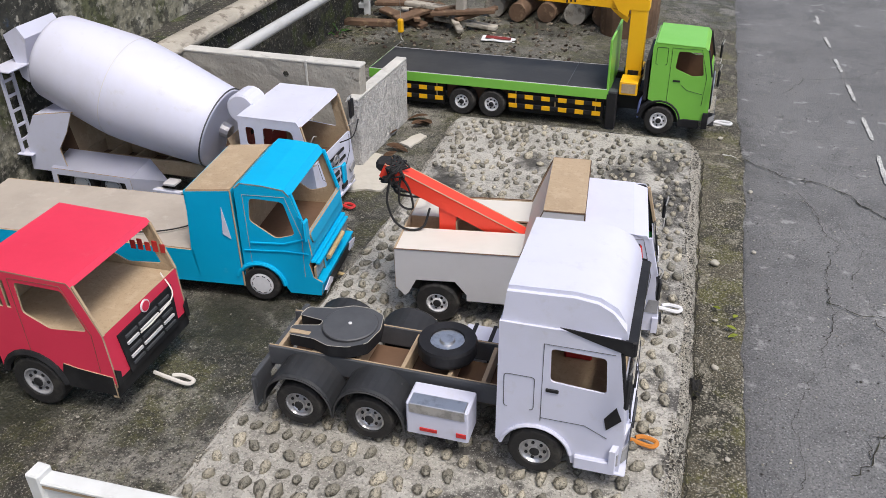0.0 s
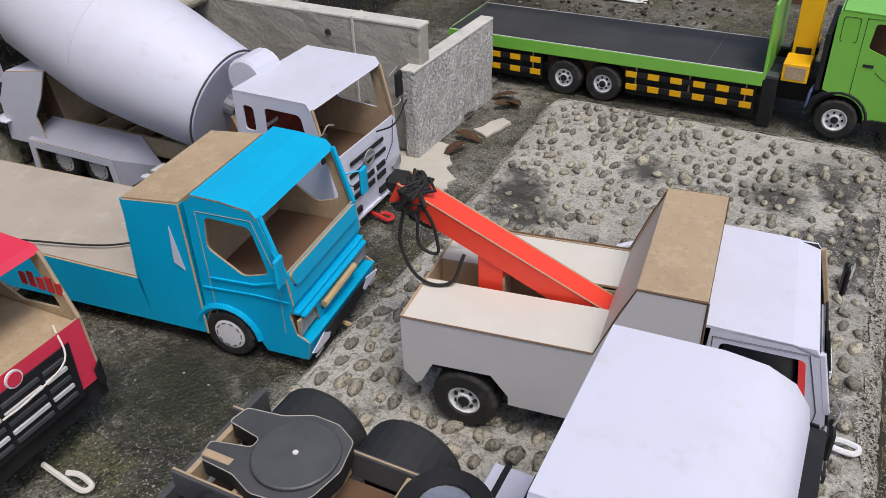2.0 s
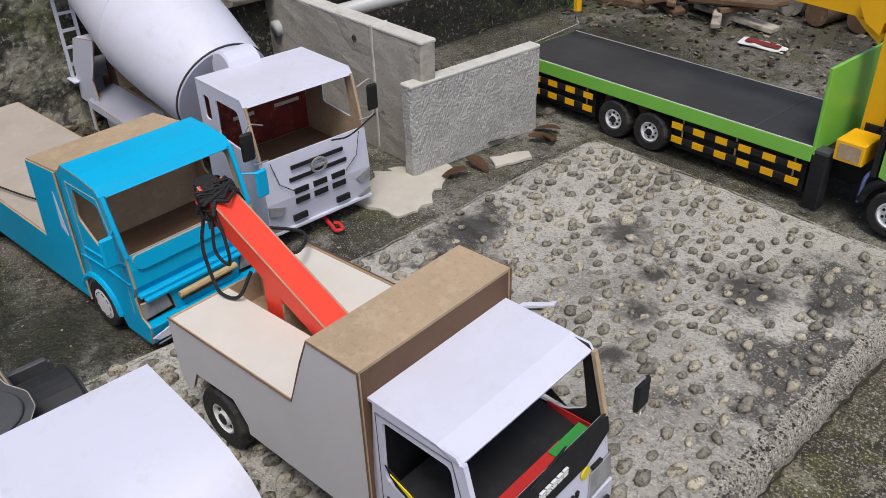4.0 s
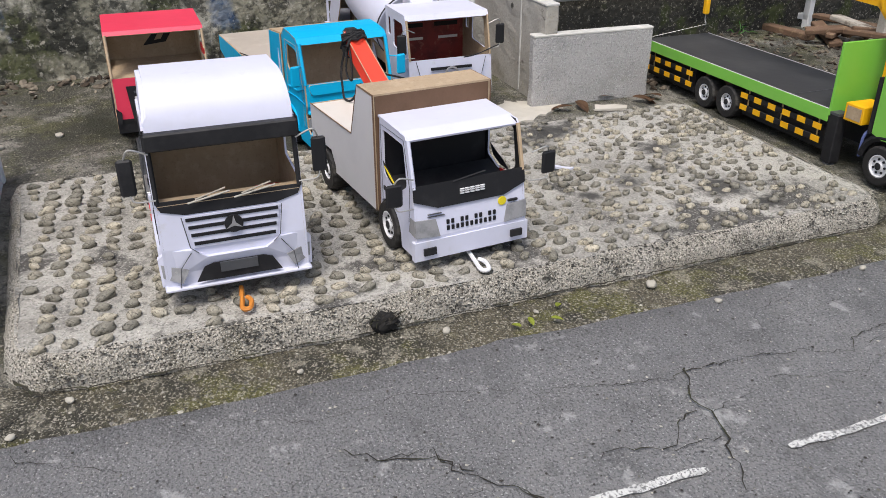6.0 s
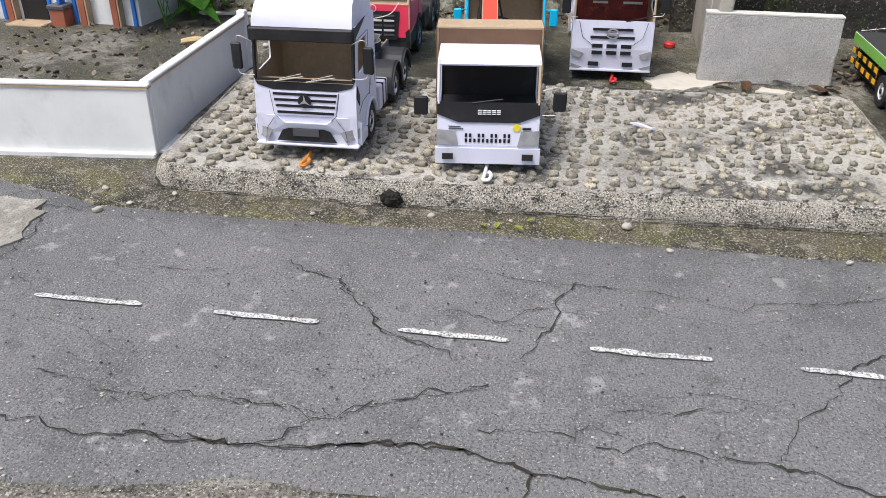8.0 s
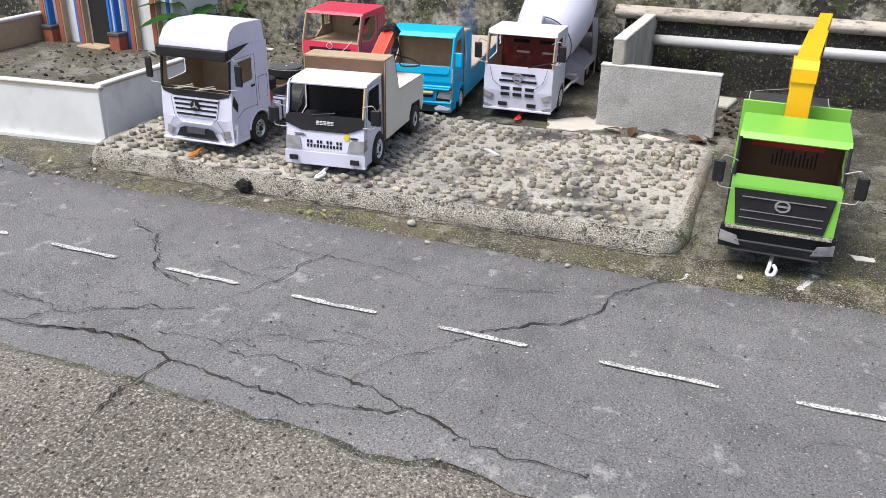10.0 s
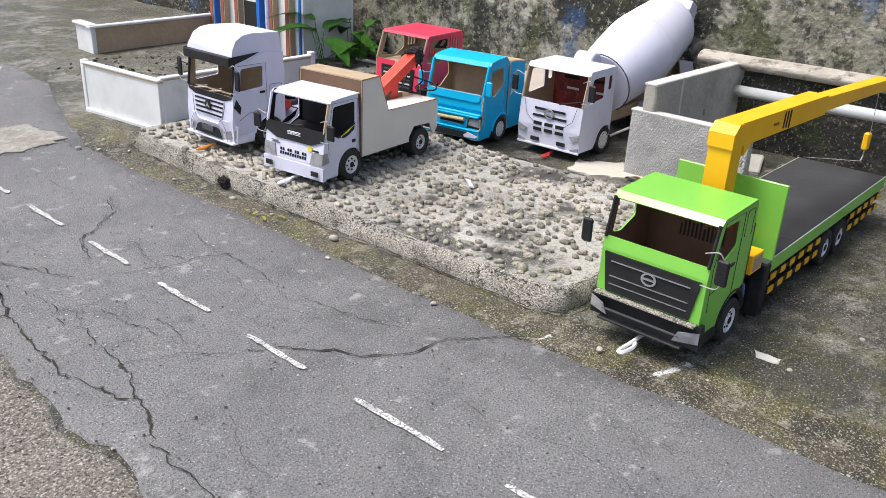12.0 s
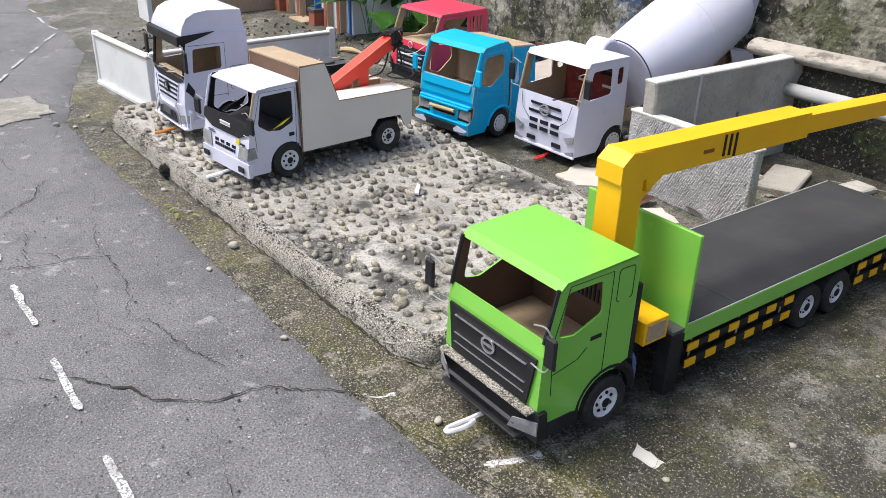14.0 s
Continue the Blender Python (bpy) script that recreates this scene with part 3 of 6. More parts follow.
crack([(0.483, 0.83), (0.483, 0.869), (0.479, 0.91), (0.45, 0.97)], 0.003, seed=7)
crack([(0.19, 0.69), (0.221, 0.684), (0.323, 0.581), (0.32, 0.509), (0.408, 0.559), (0.513, 0.566), (0.603, 0.579), (0.72, 0.58)], 0.009, seed=8)
crack([(0.32, 0.509), (0.263, 0.457), (0.298, 0.416), (0.32, 0.38), (0.36, 0.2)], 0.007, seed=9)
crack([(0.211, 2.084), (0.2, 2.186), (0.178, 2.273), (0.163, 2.349), (0.12, 2.6)], 0.006, seed=10)
crack([(0.55, 0.62), (0.62, 0.75), (0.6, 0.85)], 0.002, seed=12)
crack([(0.3, 2.6), (0.36, 2.75), (0.5, 2.8), (0.62, 2.95)], 0.006, seed=13)
fine = [[(0.42, 1.75), (0.38, 1.86), (0.34, 1.9), (0.31, 1.99)], [(0.36, 1.62), (0.3, 1.66), (0.27, 1.75)], [(0.32, 0.9), (0.36, 1.0), (0.34, 1.12), (0.37, 1.25)], [(0.487, 1.456), (0.45, 1.58), (0.47, 1.7), (0.44, 1.78)],
        [(0.62, 1.3), (0.66, 1.25), (0.7, 1.12), (0.68, 1.0), (0.71, 0.88)], [(0.66, 1.55), (0.63, 1.68), (0.67, 1.8)], [(0.7, 1.95), (0.74, 2.05), (0.72, 2.2), (0.76, 2.4)], [(0.41, 2.05), (0.44, 2.2), (0.4, 2.35), (0.43, 2.5)],
        [(0.3, 2.15), (0.33, 2.3), (0.29, 2.45)], [(0.64, 0.62), (0.66, 0.8), (0.7, 0.88)], [(0.45, 0.7), (0.5, 0.78), (0.48, 0.87)], [(0.65, 2.3), (0.6, 2.38), (0.63, 2.55), (0.58, 2.7)], [(0.52, 1.17), (0.55, 1.05), (0.53, 0.95)]]
for k, pts in enumerate(fine):
    crack(pts, 0.0022, seed=30 + k)
crack([(0.23, 0.62), (0.33, 0.68), (0.38, 0.78)], 0.003, seed=61)
crack([(0.05, 2.40), (-0.1, 2.44), (-0.2, 2.55), (-0.45, 2.6)], 0.004, seed=62)
crack([(-0.75, 0.93), (-0.6, 0.93), (-0.5, 0.98)], 0.005, seed=15)


def blob(points, z, m, name, label, thick=0.004, seed=0, rough=0.01, kind="", parent=None, lie=False):
    """A thin irregular spill or flake with an uneven outline."""
    bm = bmesh.new()
    out = []
    for (x0, y0), (x1, y1) in zip(points, points[1:] + points[:1]):
        for k in range(6):
            x, y = x0 + (x1 - x0) * k / 6, y0 + (y1 - y0) * k / 6
            out.append((x + rough * noise.noise((x * 30, y * 30, seed)), y + rough * noise.noise((x * 30, y * 30, seed + 5))))
    top = [bm.verts.new((x, y, ground_z(x, y) + thick if lie else z + thick + 0.002 * noise.noise((x * 20, y * 20, 3)))) for x, y in out]
    low = [bm.verts.new((x, y, ground_z(x, y) - 0.004 if lie else z - 0.002)) for x, y in out]
    bm.faces.new(top)
    for k in range(len(out)):
        bm.faces.new((top[k], low[k], low[(k + 1) % len(out)], top[(k + 1) % len(out)]))
    ob = part(name, bm, m, parent)
    return ob if parent else tagged(ob, label, kind=kind)


blob([(0.33, 0.30), (0.30, 0.494), (0.338, 0.52), (0.42, 0.545), (0.505, 0.56), (0.589, 0.565), (0.7, 0.56), (0.7, 0.3)], 0.0, PAVE, "pavement", "pale cement patch beside a crack", 0.003, 3, 0.025, "structure")
blob([(-0.657, 1.58), (-0.741, 1.67), (-0.70, 1.78), (-0.66, 1.80), (-0.60, 1.72), (-0.575, 1.64), (-0.6, 1.6)], 0.014, PATCH, "cement_spill", "flat pale cement spill at the slab's edge", 0.005, 5, 0.035)
tagged(bpy.data.objects["cement_spill"], category="cement")

bm = bmesh.new()
rows = []
for k in range(150):
    y = 0.25 + 0.02 * k
    a = edge_left(y) + 0.003
    ins = np.interp(y, [0.25, 0.55, 0.68, 1.12, 1.56, 2.04, 2.12, 2.3, 3.3], [0.12, 0.1, 0.185, 0.175, 0.14, 0.1, 0.08, 0.06, -0.02]) + 0.02 * noise.noise((y * 7, 2, 2))
    rows.append([bm.verts.new((a + (ins - a) * q, y, ground_z(a + (ins - a) * q, y) + (0.0022 if 0 < q < 1 else -0.003) + 0.002 * noise.noise((a * 9, y * 30, q * 4)))) for q in (0, 0.05, 0.25, 0.5, 0.75, 0.95, 1)])
for a, b in zip(rows, rows[1:]):
    for k in range(6):
        bm.faces.new((a[k], a[k + 1], b[k + 1], b[k]))
tagged(part("gutter", bm, GUTTER, smooth=True), "shallow mossy gutter between lane and slab", "gutter", kind="structure")
crack([(0.14, 0.635), (0.2, 0.675), (0.205, 0.75), (0.188, 1.12), (0.153, 1.56), (0.12, 2.03), (0.09, 2.09), (0.0, 2.1)], 0.012, 0.0045, 0.004, seed=70)

# slab with rounded rim
SL = [(0.197, 0.70), (0.155, 0.64), (-0.475, 0.565), (-0.485, 1.0), (-0.50, 1.5), (-0.55, 2.03), (-0.53, 2.065), (0.03, 2.085), (0.09, 2.07), (0.112, 2.02), (0.145, 1.56), (0.18, 1.12)]


def inset(poly, d):
    c = Vector((sum(p[0] for p in poly) / len(poly), sum(p[1] for p in poly) / len(poly)))
    out = []
    for i in range(len(poly)):
        p0, p1, p2 = (Vector(poly[(i + k) % len(poly)]) for k in (-1, 0, 1))
        n = Vector((-(p2 - p0).y, (p2 - p0).x)).normalized()
        if n.dot(c - p1) < 0:
            n = -n
        out.append((p1.x + n.x * d, p1.y + n.y * d))
    return out


def dense(poly, step=0.02):
    out = []
    for (x0, y0), (x1, y1) in zip(poly, poly[1:] + poly[:1]):
        n = max(1, int(math.hypot(x1 - x0, y1 - y0) / step))
        out += [(x0 + (x1 - x0) * k / n, y0 + (y1 - y0) * k / n) for k in range(n)]
    return out


SLABZ = 0.04
outline = dense(rounded(SL, 0.05, 4))
bm = bmesh.new()
rings = []
for d, z in ((-0.006, -0.01), (-0.003, 0.012), (0.001, 0.024), (0.006, 0.033), (0.012, 0.038), (0.02, SLABZ)):
    ring = []
    for x, y in inset(outline, d):
        w = 0.006 * noise.noise((x * 25, y * 25, z * 60)) + 0.004 * noise.noise((x * 70, y * 70, z * 90))
        ring.append(bm.verts.new((x + w, y + w * 0.7, z + 0.004 * noise.noise((x * 30, y * 30, 2)) * (z > 0))))
    rings.append(ring)
for a, b in zip(rings, rings[1:]):
    for k in range(len(a)):
        bm.faces.new((a[k], a[(k + 1) % len(a)], b[(k + 1) % len(a)], b[k]))
kerb = part("kerb", bm, KERB, None, smooth=True)
tagged(kerb, "rounded gravelly concrete rim of the raised slab", "kerb", kind="structure")
bm = bmesh.new()
top = [bm.verts.new((x, y, SLABZ - 0.001)) for x, y in inset(outline, 0.015)]
bm.faces.new(top)
bmesh.ops.triangulate(bm, faces=bm.faces)
bmesh.ops.subdivide_edges(bm, edges=[e for e in bm.edges if e.calc_length() > 0.08], cuts=3, use_grid_fill=True)
for v in bm.verts:
    v.co.z += 0.0025 * noise.noise((v.co.x * 14, v.co.y * 14, 5))
slab = tagged(part("slab", bm, SLAB, smooth=True), "raised cement slab set with rows of river pebbles", "slab", kind="structure")


# ---------------------------------------------------------------- walls and boards
def wall_x(y):
    return -1.29 - 0.06 * y


bm = bmesh.new()
rows = []
for k in range(61):
    y = -3 + k * 0.13
    x = wall_x(y)
    row = [bm.verts.new((x + 0.012 * noise.noise((y * 3, z * 3, 8)), y, z)) for z in (-0.05, 0.06, 0.15, 0.25, 0.35, 0.5, 0.7, 1.0, 1.4)]
    row += [bm.verts.new((x - 0.15, y, z)) for z in (1.4, -0.05)]
    rows.append(row)
for a, b in zip(rows, rows[1:]):
    for k in range(len(a) - 1):
        bm.faces.new((a[k], a[k + 1], b[k + 1], b[k]))
tagged(part("wall_west", bm, PLASTER, smooth=True), "old plastered wall blackened with mould and moss", "wall", kind="structure")
bm = bmesh.new()
rows = []
for k in range(50):
    y = 1.66 + k * 0.06
    x = wall_x(y)
    row = [(x - 0.01, 0.24), (x + 0.17, 0.235), (x + 0.19, 0.2), (x + 0.19, -0.02)]
    rows.append([bm.verts.new((a + 0.014 * noise.noise((y * 8, c * 20, 1)), y, c + 0.008 * noise.noise((y * 7, a * 9, 4)))) for a, c in row])
for a, b in zip(rows, rows[1:]):
    for k in range(3):
        bm.faces.new((a[k], a[k + 1], b[k + 1], b[k]))
bm.faces.new(rows[0])
bm.faces.new(rows[-1][::-1])
tagged(part("wall_footing", bm, LEDGE), "black mossy concrete footing along the wall", "footing", kind="structure")


def log(name, label, a, b, r, m, seed=0):
    a, b = Vector(a), Vector(b)
    pts = [a + (b - a) * k / 14 + Vector((0.004 * noise.noise((k, seed, 1)), 0, 0.004 * noise.noise((k, seed, 2)))) for k in range(15)]
    rr = [r * (1 + 0.09 * noise.noise((k * 0.6, seed, 5))) for k in range(15)]
    ob = part(name, tube(pts, rr, 14), m, smooth=True)
    ob.data.set_sharp_from_angle(angle=radians(50))
    return tagged(ob, label, "log")


ob = log("log", "weathered grey log lying on the footing", (-1.20, 1.63, 0), (-1.33, 3.6, 0), 0.042, LOG, 1)
ob.matrix_world = Matrix.Translation((0, 0, 0.262)) @ Matrix.Diagonal((1, 1, 0.5, 1))
log("log", "brown cut log lying on the ground", (-1.37, 2.6, 0.066), (-1.5, 3.5, 0.066), 0.052, BARK, 2)
pipe = tagged(part("water_pipe", tube([(-1.165, 1.72, 0.185), (-1.19, 2.4, 0.19), (-1.25, 3.6, 0.19)], 0.017, 12), PVC, smooth=True), "long grey plastic pipe along the footing", "pipe")

# concrete panels set at a right angle
def slab_panel(name, label, m, p, length, height, thick, yaw, lean=0.0, ribs=0, cap=None):
    e = thing(name, label, "panel", pose(*p, 0, 0, yaw) @ pose(0, 0, 0, lean, 0, 0))
    bm = bmesh.new()
    box(0, length, -thick, 0, 0, height, 0.004, bm)
    bmesh.ops.subdivide_edges(bm, edges=[ed for ed in bm.edges if ed.calc_length() > 0.1], cuts=12, use_grid_fill=True)
    for v in bm.verts:
        v.co += Vector([0.0025 * noise.noise((v.co.x * 30 + k, v.co.y * 30, v.co.z * 30)) for k in (0, 5, 9)])
    part("body", bm, m, e)
    if ribs:
        bm = bmesh.new()
        for k in range(ribs):
            x = length * (k + 0.5) / ribs
            z0, z1 = 0.006, height - 0.004
            prev = None
            for q in range(19):
                z = z0 + (z1 - z0) * q / 18
                w = 0.0022 + 0.0014 * noise.noise((k * 3.3, q * 1.9, 0))
                xx = x + 0.42 * (z - height / 2) + 0.002 * noise.noise((k, q, 7))
                xx = min(max(xx, 0.004), length - 0.004)
                dpt = 0.0012 + 0.0024 * noise.noise((k * 1.7, q * 2.3, 3))
                row = [bm.verts.new((xx - w, 0.0005, z)), bm.verts.new((xx, dpt, z)), bm.verts.new((xx + w, 0.0005, z))]
                if prev:
                    bm.faces.new((prev[0], prev[1], row[1], row[0]))
                    bm.faces.new((prev[1], prev[2], row[2], row[1]))
                prev = row
        part("broomed_ribs", bm, m, e)
    if cap:
        part("painted_top", box(-0.001, length + 0.001, -thick - 0.001, 0.001, height - 0.004, height + 0.003, 0.002), cap, e)
    return e


CAPC = mat("pale_cap", (0.5, 0.49, 0.46), 0.85, var=[((0.62, 0.61, 0.58), 20, 0.45, 0.65, 0.7), ((0.25, 0.24, 0.21), 30, 0.6, 0.72, 0.6)], bump=0.002, bump_scale=80)
slab_panel("retaining_slab", "smooth grey concrete panel standing on edge, stained", PANELC, (-0.678, 1.743, 0.012), 0.54, 0.25, 0.034, 181.5, 0, 0, CAPC)
slab_panel("retaining_slab", "rough broomed concrete panel standing on edge", RIBBED, (-0.688, 2.045, 0.012), 0.325, 0.178, 0.028, -92.0, -3.0, 58, CAPC)
panel = bpy.data.objects["retaining_slab"]
part("joint_line", box(0.14, 0.146, -0.036, 0.0022, 0.01, 0.254, 0.001), CAPC, panel, "pale mortar joint")
part("joint_line", box(0.142, 0.147, -0.0365, -0.0335, 0.01, 0.254, 0.001), CAPC, panel, "pale mortar joint")
part("chipped_hole", lathe([(0.008, 0.0005), (0.007, 0.002), (0.003, 0.0025)], "Y", 9, m=Matrix.Translation((0.2, 0, 0.215))), LEDGE, panel)
bpy.data.objects["retaining_slab.001"].matrix_world = pose(-0.676, 1.715, 0.012, 0, 0, 91.5) @ Matrix.Diagonal((1, -1, 1, 1))


# white foam parapet round the model yard
def parapet():
    e = thing("parapet", "white foam-board parapet wall of a model yard", "model wall", pose(0.058, 0.598, 0))
    def seg(p, q, h, t, z0=0.0):
        p, q = Vector(p), Vector(q)
        d = (q - p)
        n = Vector((-d.y, d.x)).normalized()
        ang = math.degrees(math.atan2(d.y, d.x))
        m = pose(p.x, p.y, 0, 0, 0, ang)
        part("wall_board", box(0, d.length, -t / 2, t / 2, z0, h, 0.0015, m=m), FOAM, e)
        part("coping", box(-0.006, d.length + 0.006, -t / 2 - 0.004, t / 2 + 0.004, h + 0.002, h + 0.009, 0.002, m=m), FOAM, e)
        part("foot_strip", box(0, d.length, -t / 2 - 0.011, t / 2 + 0.011, z0 - 0.01, 0.009, 0.002, m=m), FOAM, e)
        part("torn_edge", box(-0.004, d.length + 0.004, -t / 2 - 0.003, t / 2 + 0.003, h - 0.002, h + 0.002, 0.0, m=m), CARD, e, "torn brown cardboard edge")
    seg((-0.006, -0.006), (0.046, -0.375), 0.145, 0.014)
    seg((-0.012, -0.012), (-0.6, -0.066), 0.15, 0.014, 0.01)
    part("end_post", box(0.036, 0.056, -0.388, -0.368, 0, 0.158, 0.002), FOAM, e)
    part("end_post", box(-0.61, -0.59, -0.078, -0.054, 0.015, 0.168, 0.002), FOAM, e)


parapet()
def second_parapet():
    e = thing("parapet", "second parapet of white foam and bare brown cardboard", "model wall", pose(-0.27, -0.56, 0))
    part("wall_board", box(-0.02, 0.0, -0.14, 0.0, 0, 0.12, 0.002), FOAM, e)
    part("wall_board", box(-0.62, -0.02, -0.012, 0.0, 0, 0.115, 0.002, m=pose(0, 0, 0, 0, 0, 8)), CARD, e, "bare brown cardboard")
    part("coping", box(-0.62, 0.01, -0.02, 0.008, 0.115, 0.127, 0.003, m=pose(0, 0, 0, 0, 0, 8)), FOAM, e)
    part("coping", box(-0.03, 0.01, -0.15, 0.0, 0.12, 0.132, 0.003), FOAM, e)
    part("foot_strip", box(-0.03, 0.014, -0.15, 0.004, -0.004, 0.012, 0.003), FOAM, e)


second_parapet()


def house():
    e = thing("model_house", "white card model house with blue strips and terracotta pillars", "model house", pose(-0.87, 0.06, 0.012, 0, 0, 0))
    part("wall", box(-0.3, -0.03, -0.72, -0.045, 0, 0.34, 0.002), FOAM, e)
    part("door", box(-0.031, -0.024, -0.46, -0.37, 0.01, 0.2, 0), DARK, e, "dark open doorway")
    for y in (-0.115, -0.228, -0.49, -0.6, -0.69):
        part("pillar", box(-0.028, 0.0, y - 0.012, y + 0.01, 0, 0.34, 0.001), TERRA, e)
        part("pillar_edge", box(-0.03, -0.002, y + 0.0102, y + 0.016, 0, 0.338, 0.001), CARD, e)
    for y in (-0.3, -0.65):
        part("plinth", box(-0.028, 0.025, y - 0.03, y + 0.022, 0, 0.055, 0.002), TERRA, e)
        part("plinth_cap", box(-0.028, 0.029, y - 0.033, y + 0.026, 0.055, 0.068, 0.002), DGREY, e)
        part("blue_strip", box(-0.02, 0.01, y - 0.006, y + 0.004, 0.068, 0.34, 0.001), HBLUE, e)
    for y in (-0.062, -0.27, -0.36, -0.53):
        part("blue_strip", box(-0.03, -0.022, y - 0.006, y + 0.006, 0.0, 0.34, 0.001), HBLUE, e)
    part("porch_step", box(-0.03, 0.05, -0.48, -0.35, -0.004, 0.008, 0.002), CARD, e)


house()


def leaf_mesh(length, width, droop):
    bm = bmesh.new()
    prev = None
    for k in range(9):
        t = k / 8
        w = width * math.sin(math.pi * min(1, t * 0.97 + 0.03)) ** 0.7 * (1 - 0.25 * t)
        z = -droop * t * t * length
        row = [bm.verts.new((t * length, -w, z + 0.25 * w)), bm.verts.new((t * length, 0, z)), bm.verts.new((t * length, w, z + 0.25 * w))]
        if prev:
            for q in (0, 1):
                bm.faces.new((prev[q], prev[q + 1], row[q + 1], row[q]))
        prev = row
    bmesh.ops.solidify(bm, geom=bm.faces[:], thickness=0.0008)
    return bm


def plant(x, y, n, size, seed, label):
    random.seed(seed)
    e = thing("plant", label, "plant", pose(x, y, 0.012))
    for k in range(n):
        a, up = random.uniform(0, 360), random.uniform(15, 70)
        h = random.uniform(0.02, 0.12) * size / 0.1
        st = Vector((random.uniform(-0.02, 0.02), random.uniform(-0.02, 0.02), 0))
        tip = st + Vector((math.cos(radians(a)) * 0.03, math.sin(radians(a)) * 0.03, h))
        part("stem", tube([st, (st + tip) / 2 + Vector((0, 0, 0.01)), tip], 0.0015, 5), LEAF, e)
        part("leaf", leaf_mesh(size * random.uniform(0.7, 1.2), size * random.uniform(0.2, 0.32), random.uniform(0.3, 0.9)), LEAF, e, smooth=True, at=pose(*tip, 0, -up * 0.6, a))


plant(-0.93, 0.09, 6, 0.17, 4, "broad-leaved green plant growing beside the model house")
plant(-1.1, 0.16, 9, 0.13, 8, "broad-leaved green plant at the foot of the wall")
plant(-1.15, 0.02, 8, 0.14, 9, "broad-leaved green plant at the foot of the wall")
plant(-1.24, 2.72, 5, 0.035, 11, "small weed beside the cut log")

# timber and rubbish beyond the flatbed truck
random.seed(5)
for k in range(15):
    x, y, z = -1.08 + 0.07 * (k % 5) + random.uniform(-0.03, 0.03), 2.95 + random.uniform(-0.06, 0.09), 0.022 + 0.015 * (k // 3)
    half, w = random.uniform(0.06, 0.12), random.uniform(0.012, 0.024)
    tagged(part("board", box(-half, half, -w, w, -0.008, 0.008, 0.003, m=pose(x, y, z, random.uniform(-8, 8), random.uniform(-7, 7), random.uniform(-60, 60))), BARK if k % 4 else LOG), "dark brown scrap timber board in a pile", "board", "timber pile")
for k in range(12):
    x, z = -0.76 + 0.105 * (k % 6) + 0.05 * (k // 6), 0.055 + 0.085 * (k // 6)
    log("log", "round firewood log stacked in a pile", (x, 3.07 + random.uniform(-0.03, 0.03), z), (x + random.uniform(-0.04, 0.04), 3.5, z), random.uniform(0.034, 0.046), BARK if k % 3 else LOG, k)
tagged(part("post", box(-0.85, -0.815, 2.9, 2.93, 0, 0.45, 0.003), PANELC), "weathered pale wooden post", "post")
e = thing("trestle", "white wooden trestle frame beside the timber", "trestle", pose(-1.3, 2.98, 0.012, 0, 0, 14))
for x in (-0.05, 0.05):
    part("leg", box(x - 0.012, x + 0.012, -0.012, 0.012, 0, 0.2, 0.002), FOAM, e)
part("rail", box(-0.06, 0.06, -0.012, 0.012, 0.03, 0.05, 0.002), FOAM, e)
part("rail", box(-0.06, 0.06, -0.012, 0.012, 0.18, 0.2, 0.002), FOAM, e)
tagged(part("board", box(-0.1, 0.1, -0.02, 0.02, 0, 0.022, 0.003, m=pose(-1.18, 2.86, 0.014, 0, 0, 8)), BARK), "old brown board lying before the trestle", "board")
bm = lathe([(0.1, 0), (0.105, 0.1), (0.1, 0.25), (0.098, 0.32)], "Z", 22)
for v in bm.verts:
    a = math.atan2(v.co.y, v.co.x)
    v.co.x *= 1 + 0.06 * noise.noise((math.cos(a) * 5, math.sin(a) * 5, 0))
    v.co.y *= 1 + 0.06 * noise.noise((math.cos(a) * 5, math.sin(a) * 5, 9))
tagged(part("tree_stump", bm, BARK, at=pose(-0.24, 3.06, 0.0)), "dark upright tree stump beside the firewood", "stump")
bm = box(-0.06, 0.06, -0.018, 0.018, 0, 0.006, 0.002)
bmesh.ops.subdivide_edges(bm, edges=[q for q in bm.edges if q.calc_length() > 0.05], cuts=8)
for v in bm.verts:
    v.co += Vector((0, 0.004, 0.004)) * noise.noise(v.co * 60)
pk = tagged(part("packet", bm, FOAM, at=pose(-0.655, 2.805, 0.02, 6, 3, 8)), "crumpled red and white plastic packet on the ground", "litter")
part("red_print", box(-0.045, 0.045, -0.01, 0.012, 0.0075, 0.0095, 0.001), DRED, pk)
# offcuts and stones
for x, y, a, w, l in ((-1.02, 1.9, 20, 0.09, 0.15), (-1.1, 2.02, -10, 0.06, 0.1), (-0.93, 1.86, 5, 0.04, 0.1)):
    tagged(part("concrete_offcut", box(-l / 2, l / 2, -w / 2, w / 2, 0, 0.016, 0.004, m=pose(x, y, 0.012, 2, 3, a)), PANELC), "flat grey concrete offcut lying behind the panels", "concrete", "concrete offcuts")
tagged(part("bottle_lid", lathe([(0.014, 0), (0.016, 0.003), (0.016, 0.012), (0.013, 0.015)], "Z", 14, m=pose(-1.0, 1.655, 0.016)), PRED), "small red plastic lid behind the mixer", "lid")
for a, b in (((-1.10, 0.115), (-1.13, 0.30)), ((-1.085, 0.13), (-1.11, 0.31))):
    tagged(part("stick", tube([(*a, 0.021), (*b, 0.022)], 0.004, 6), CREAM), "pale stick lying on the yard", "stick", "sticks")
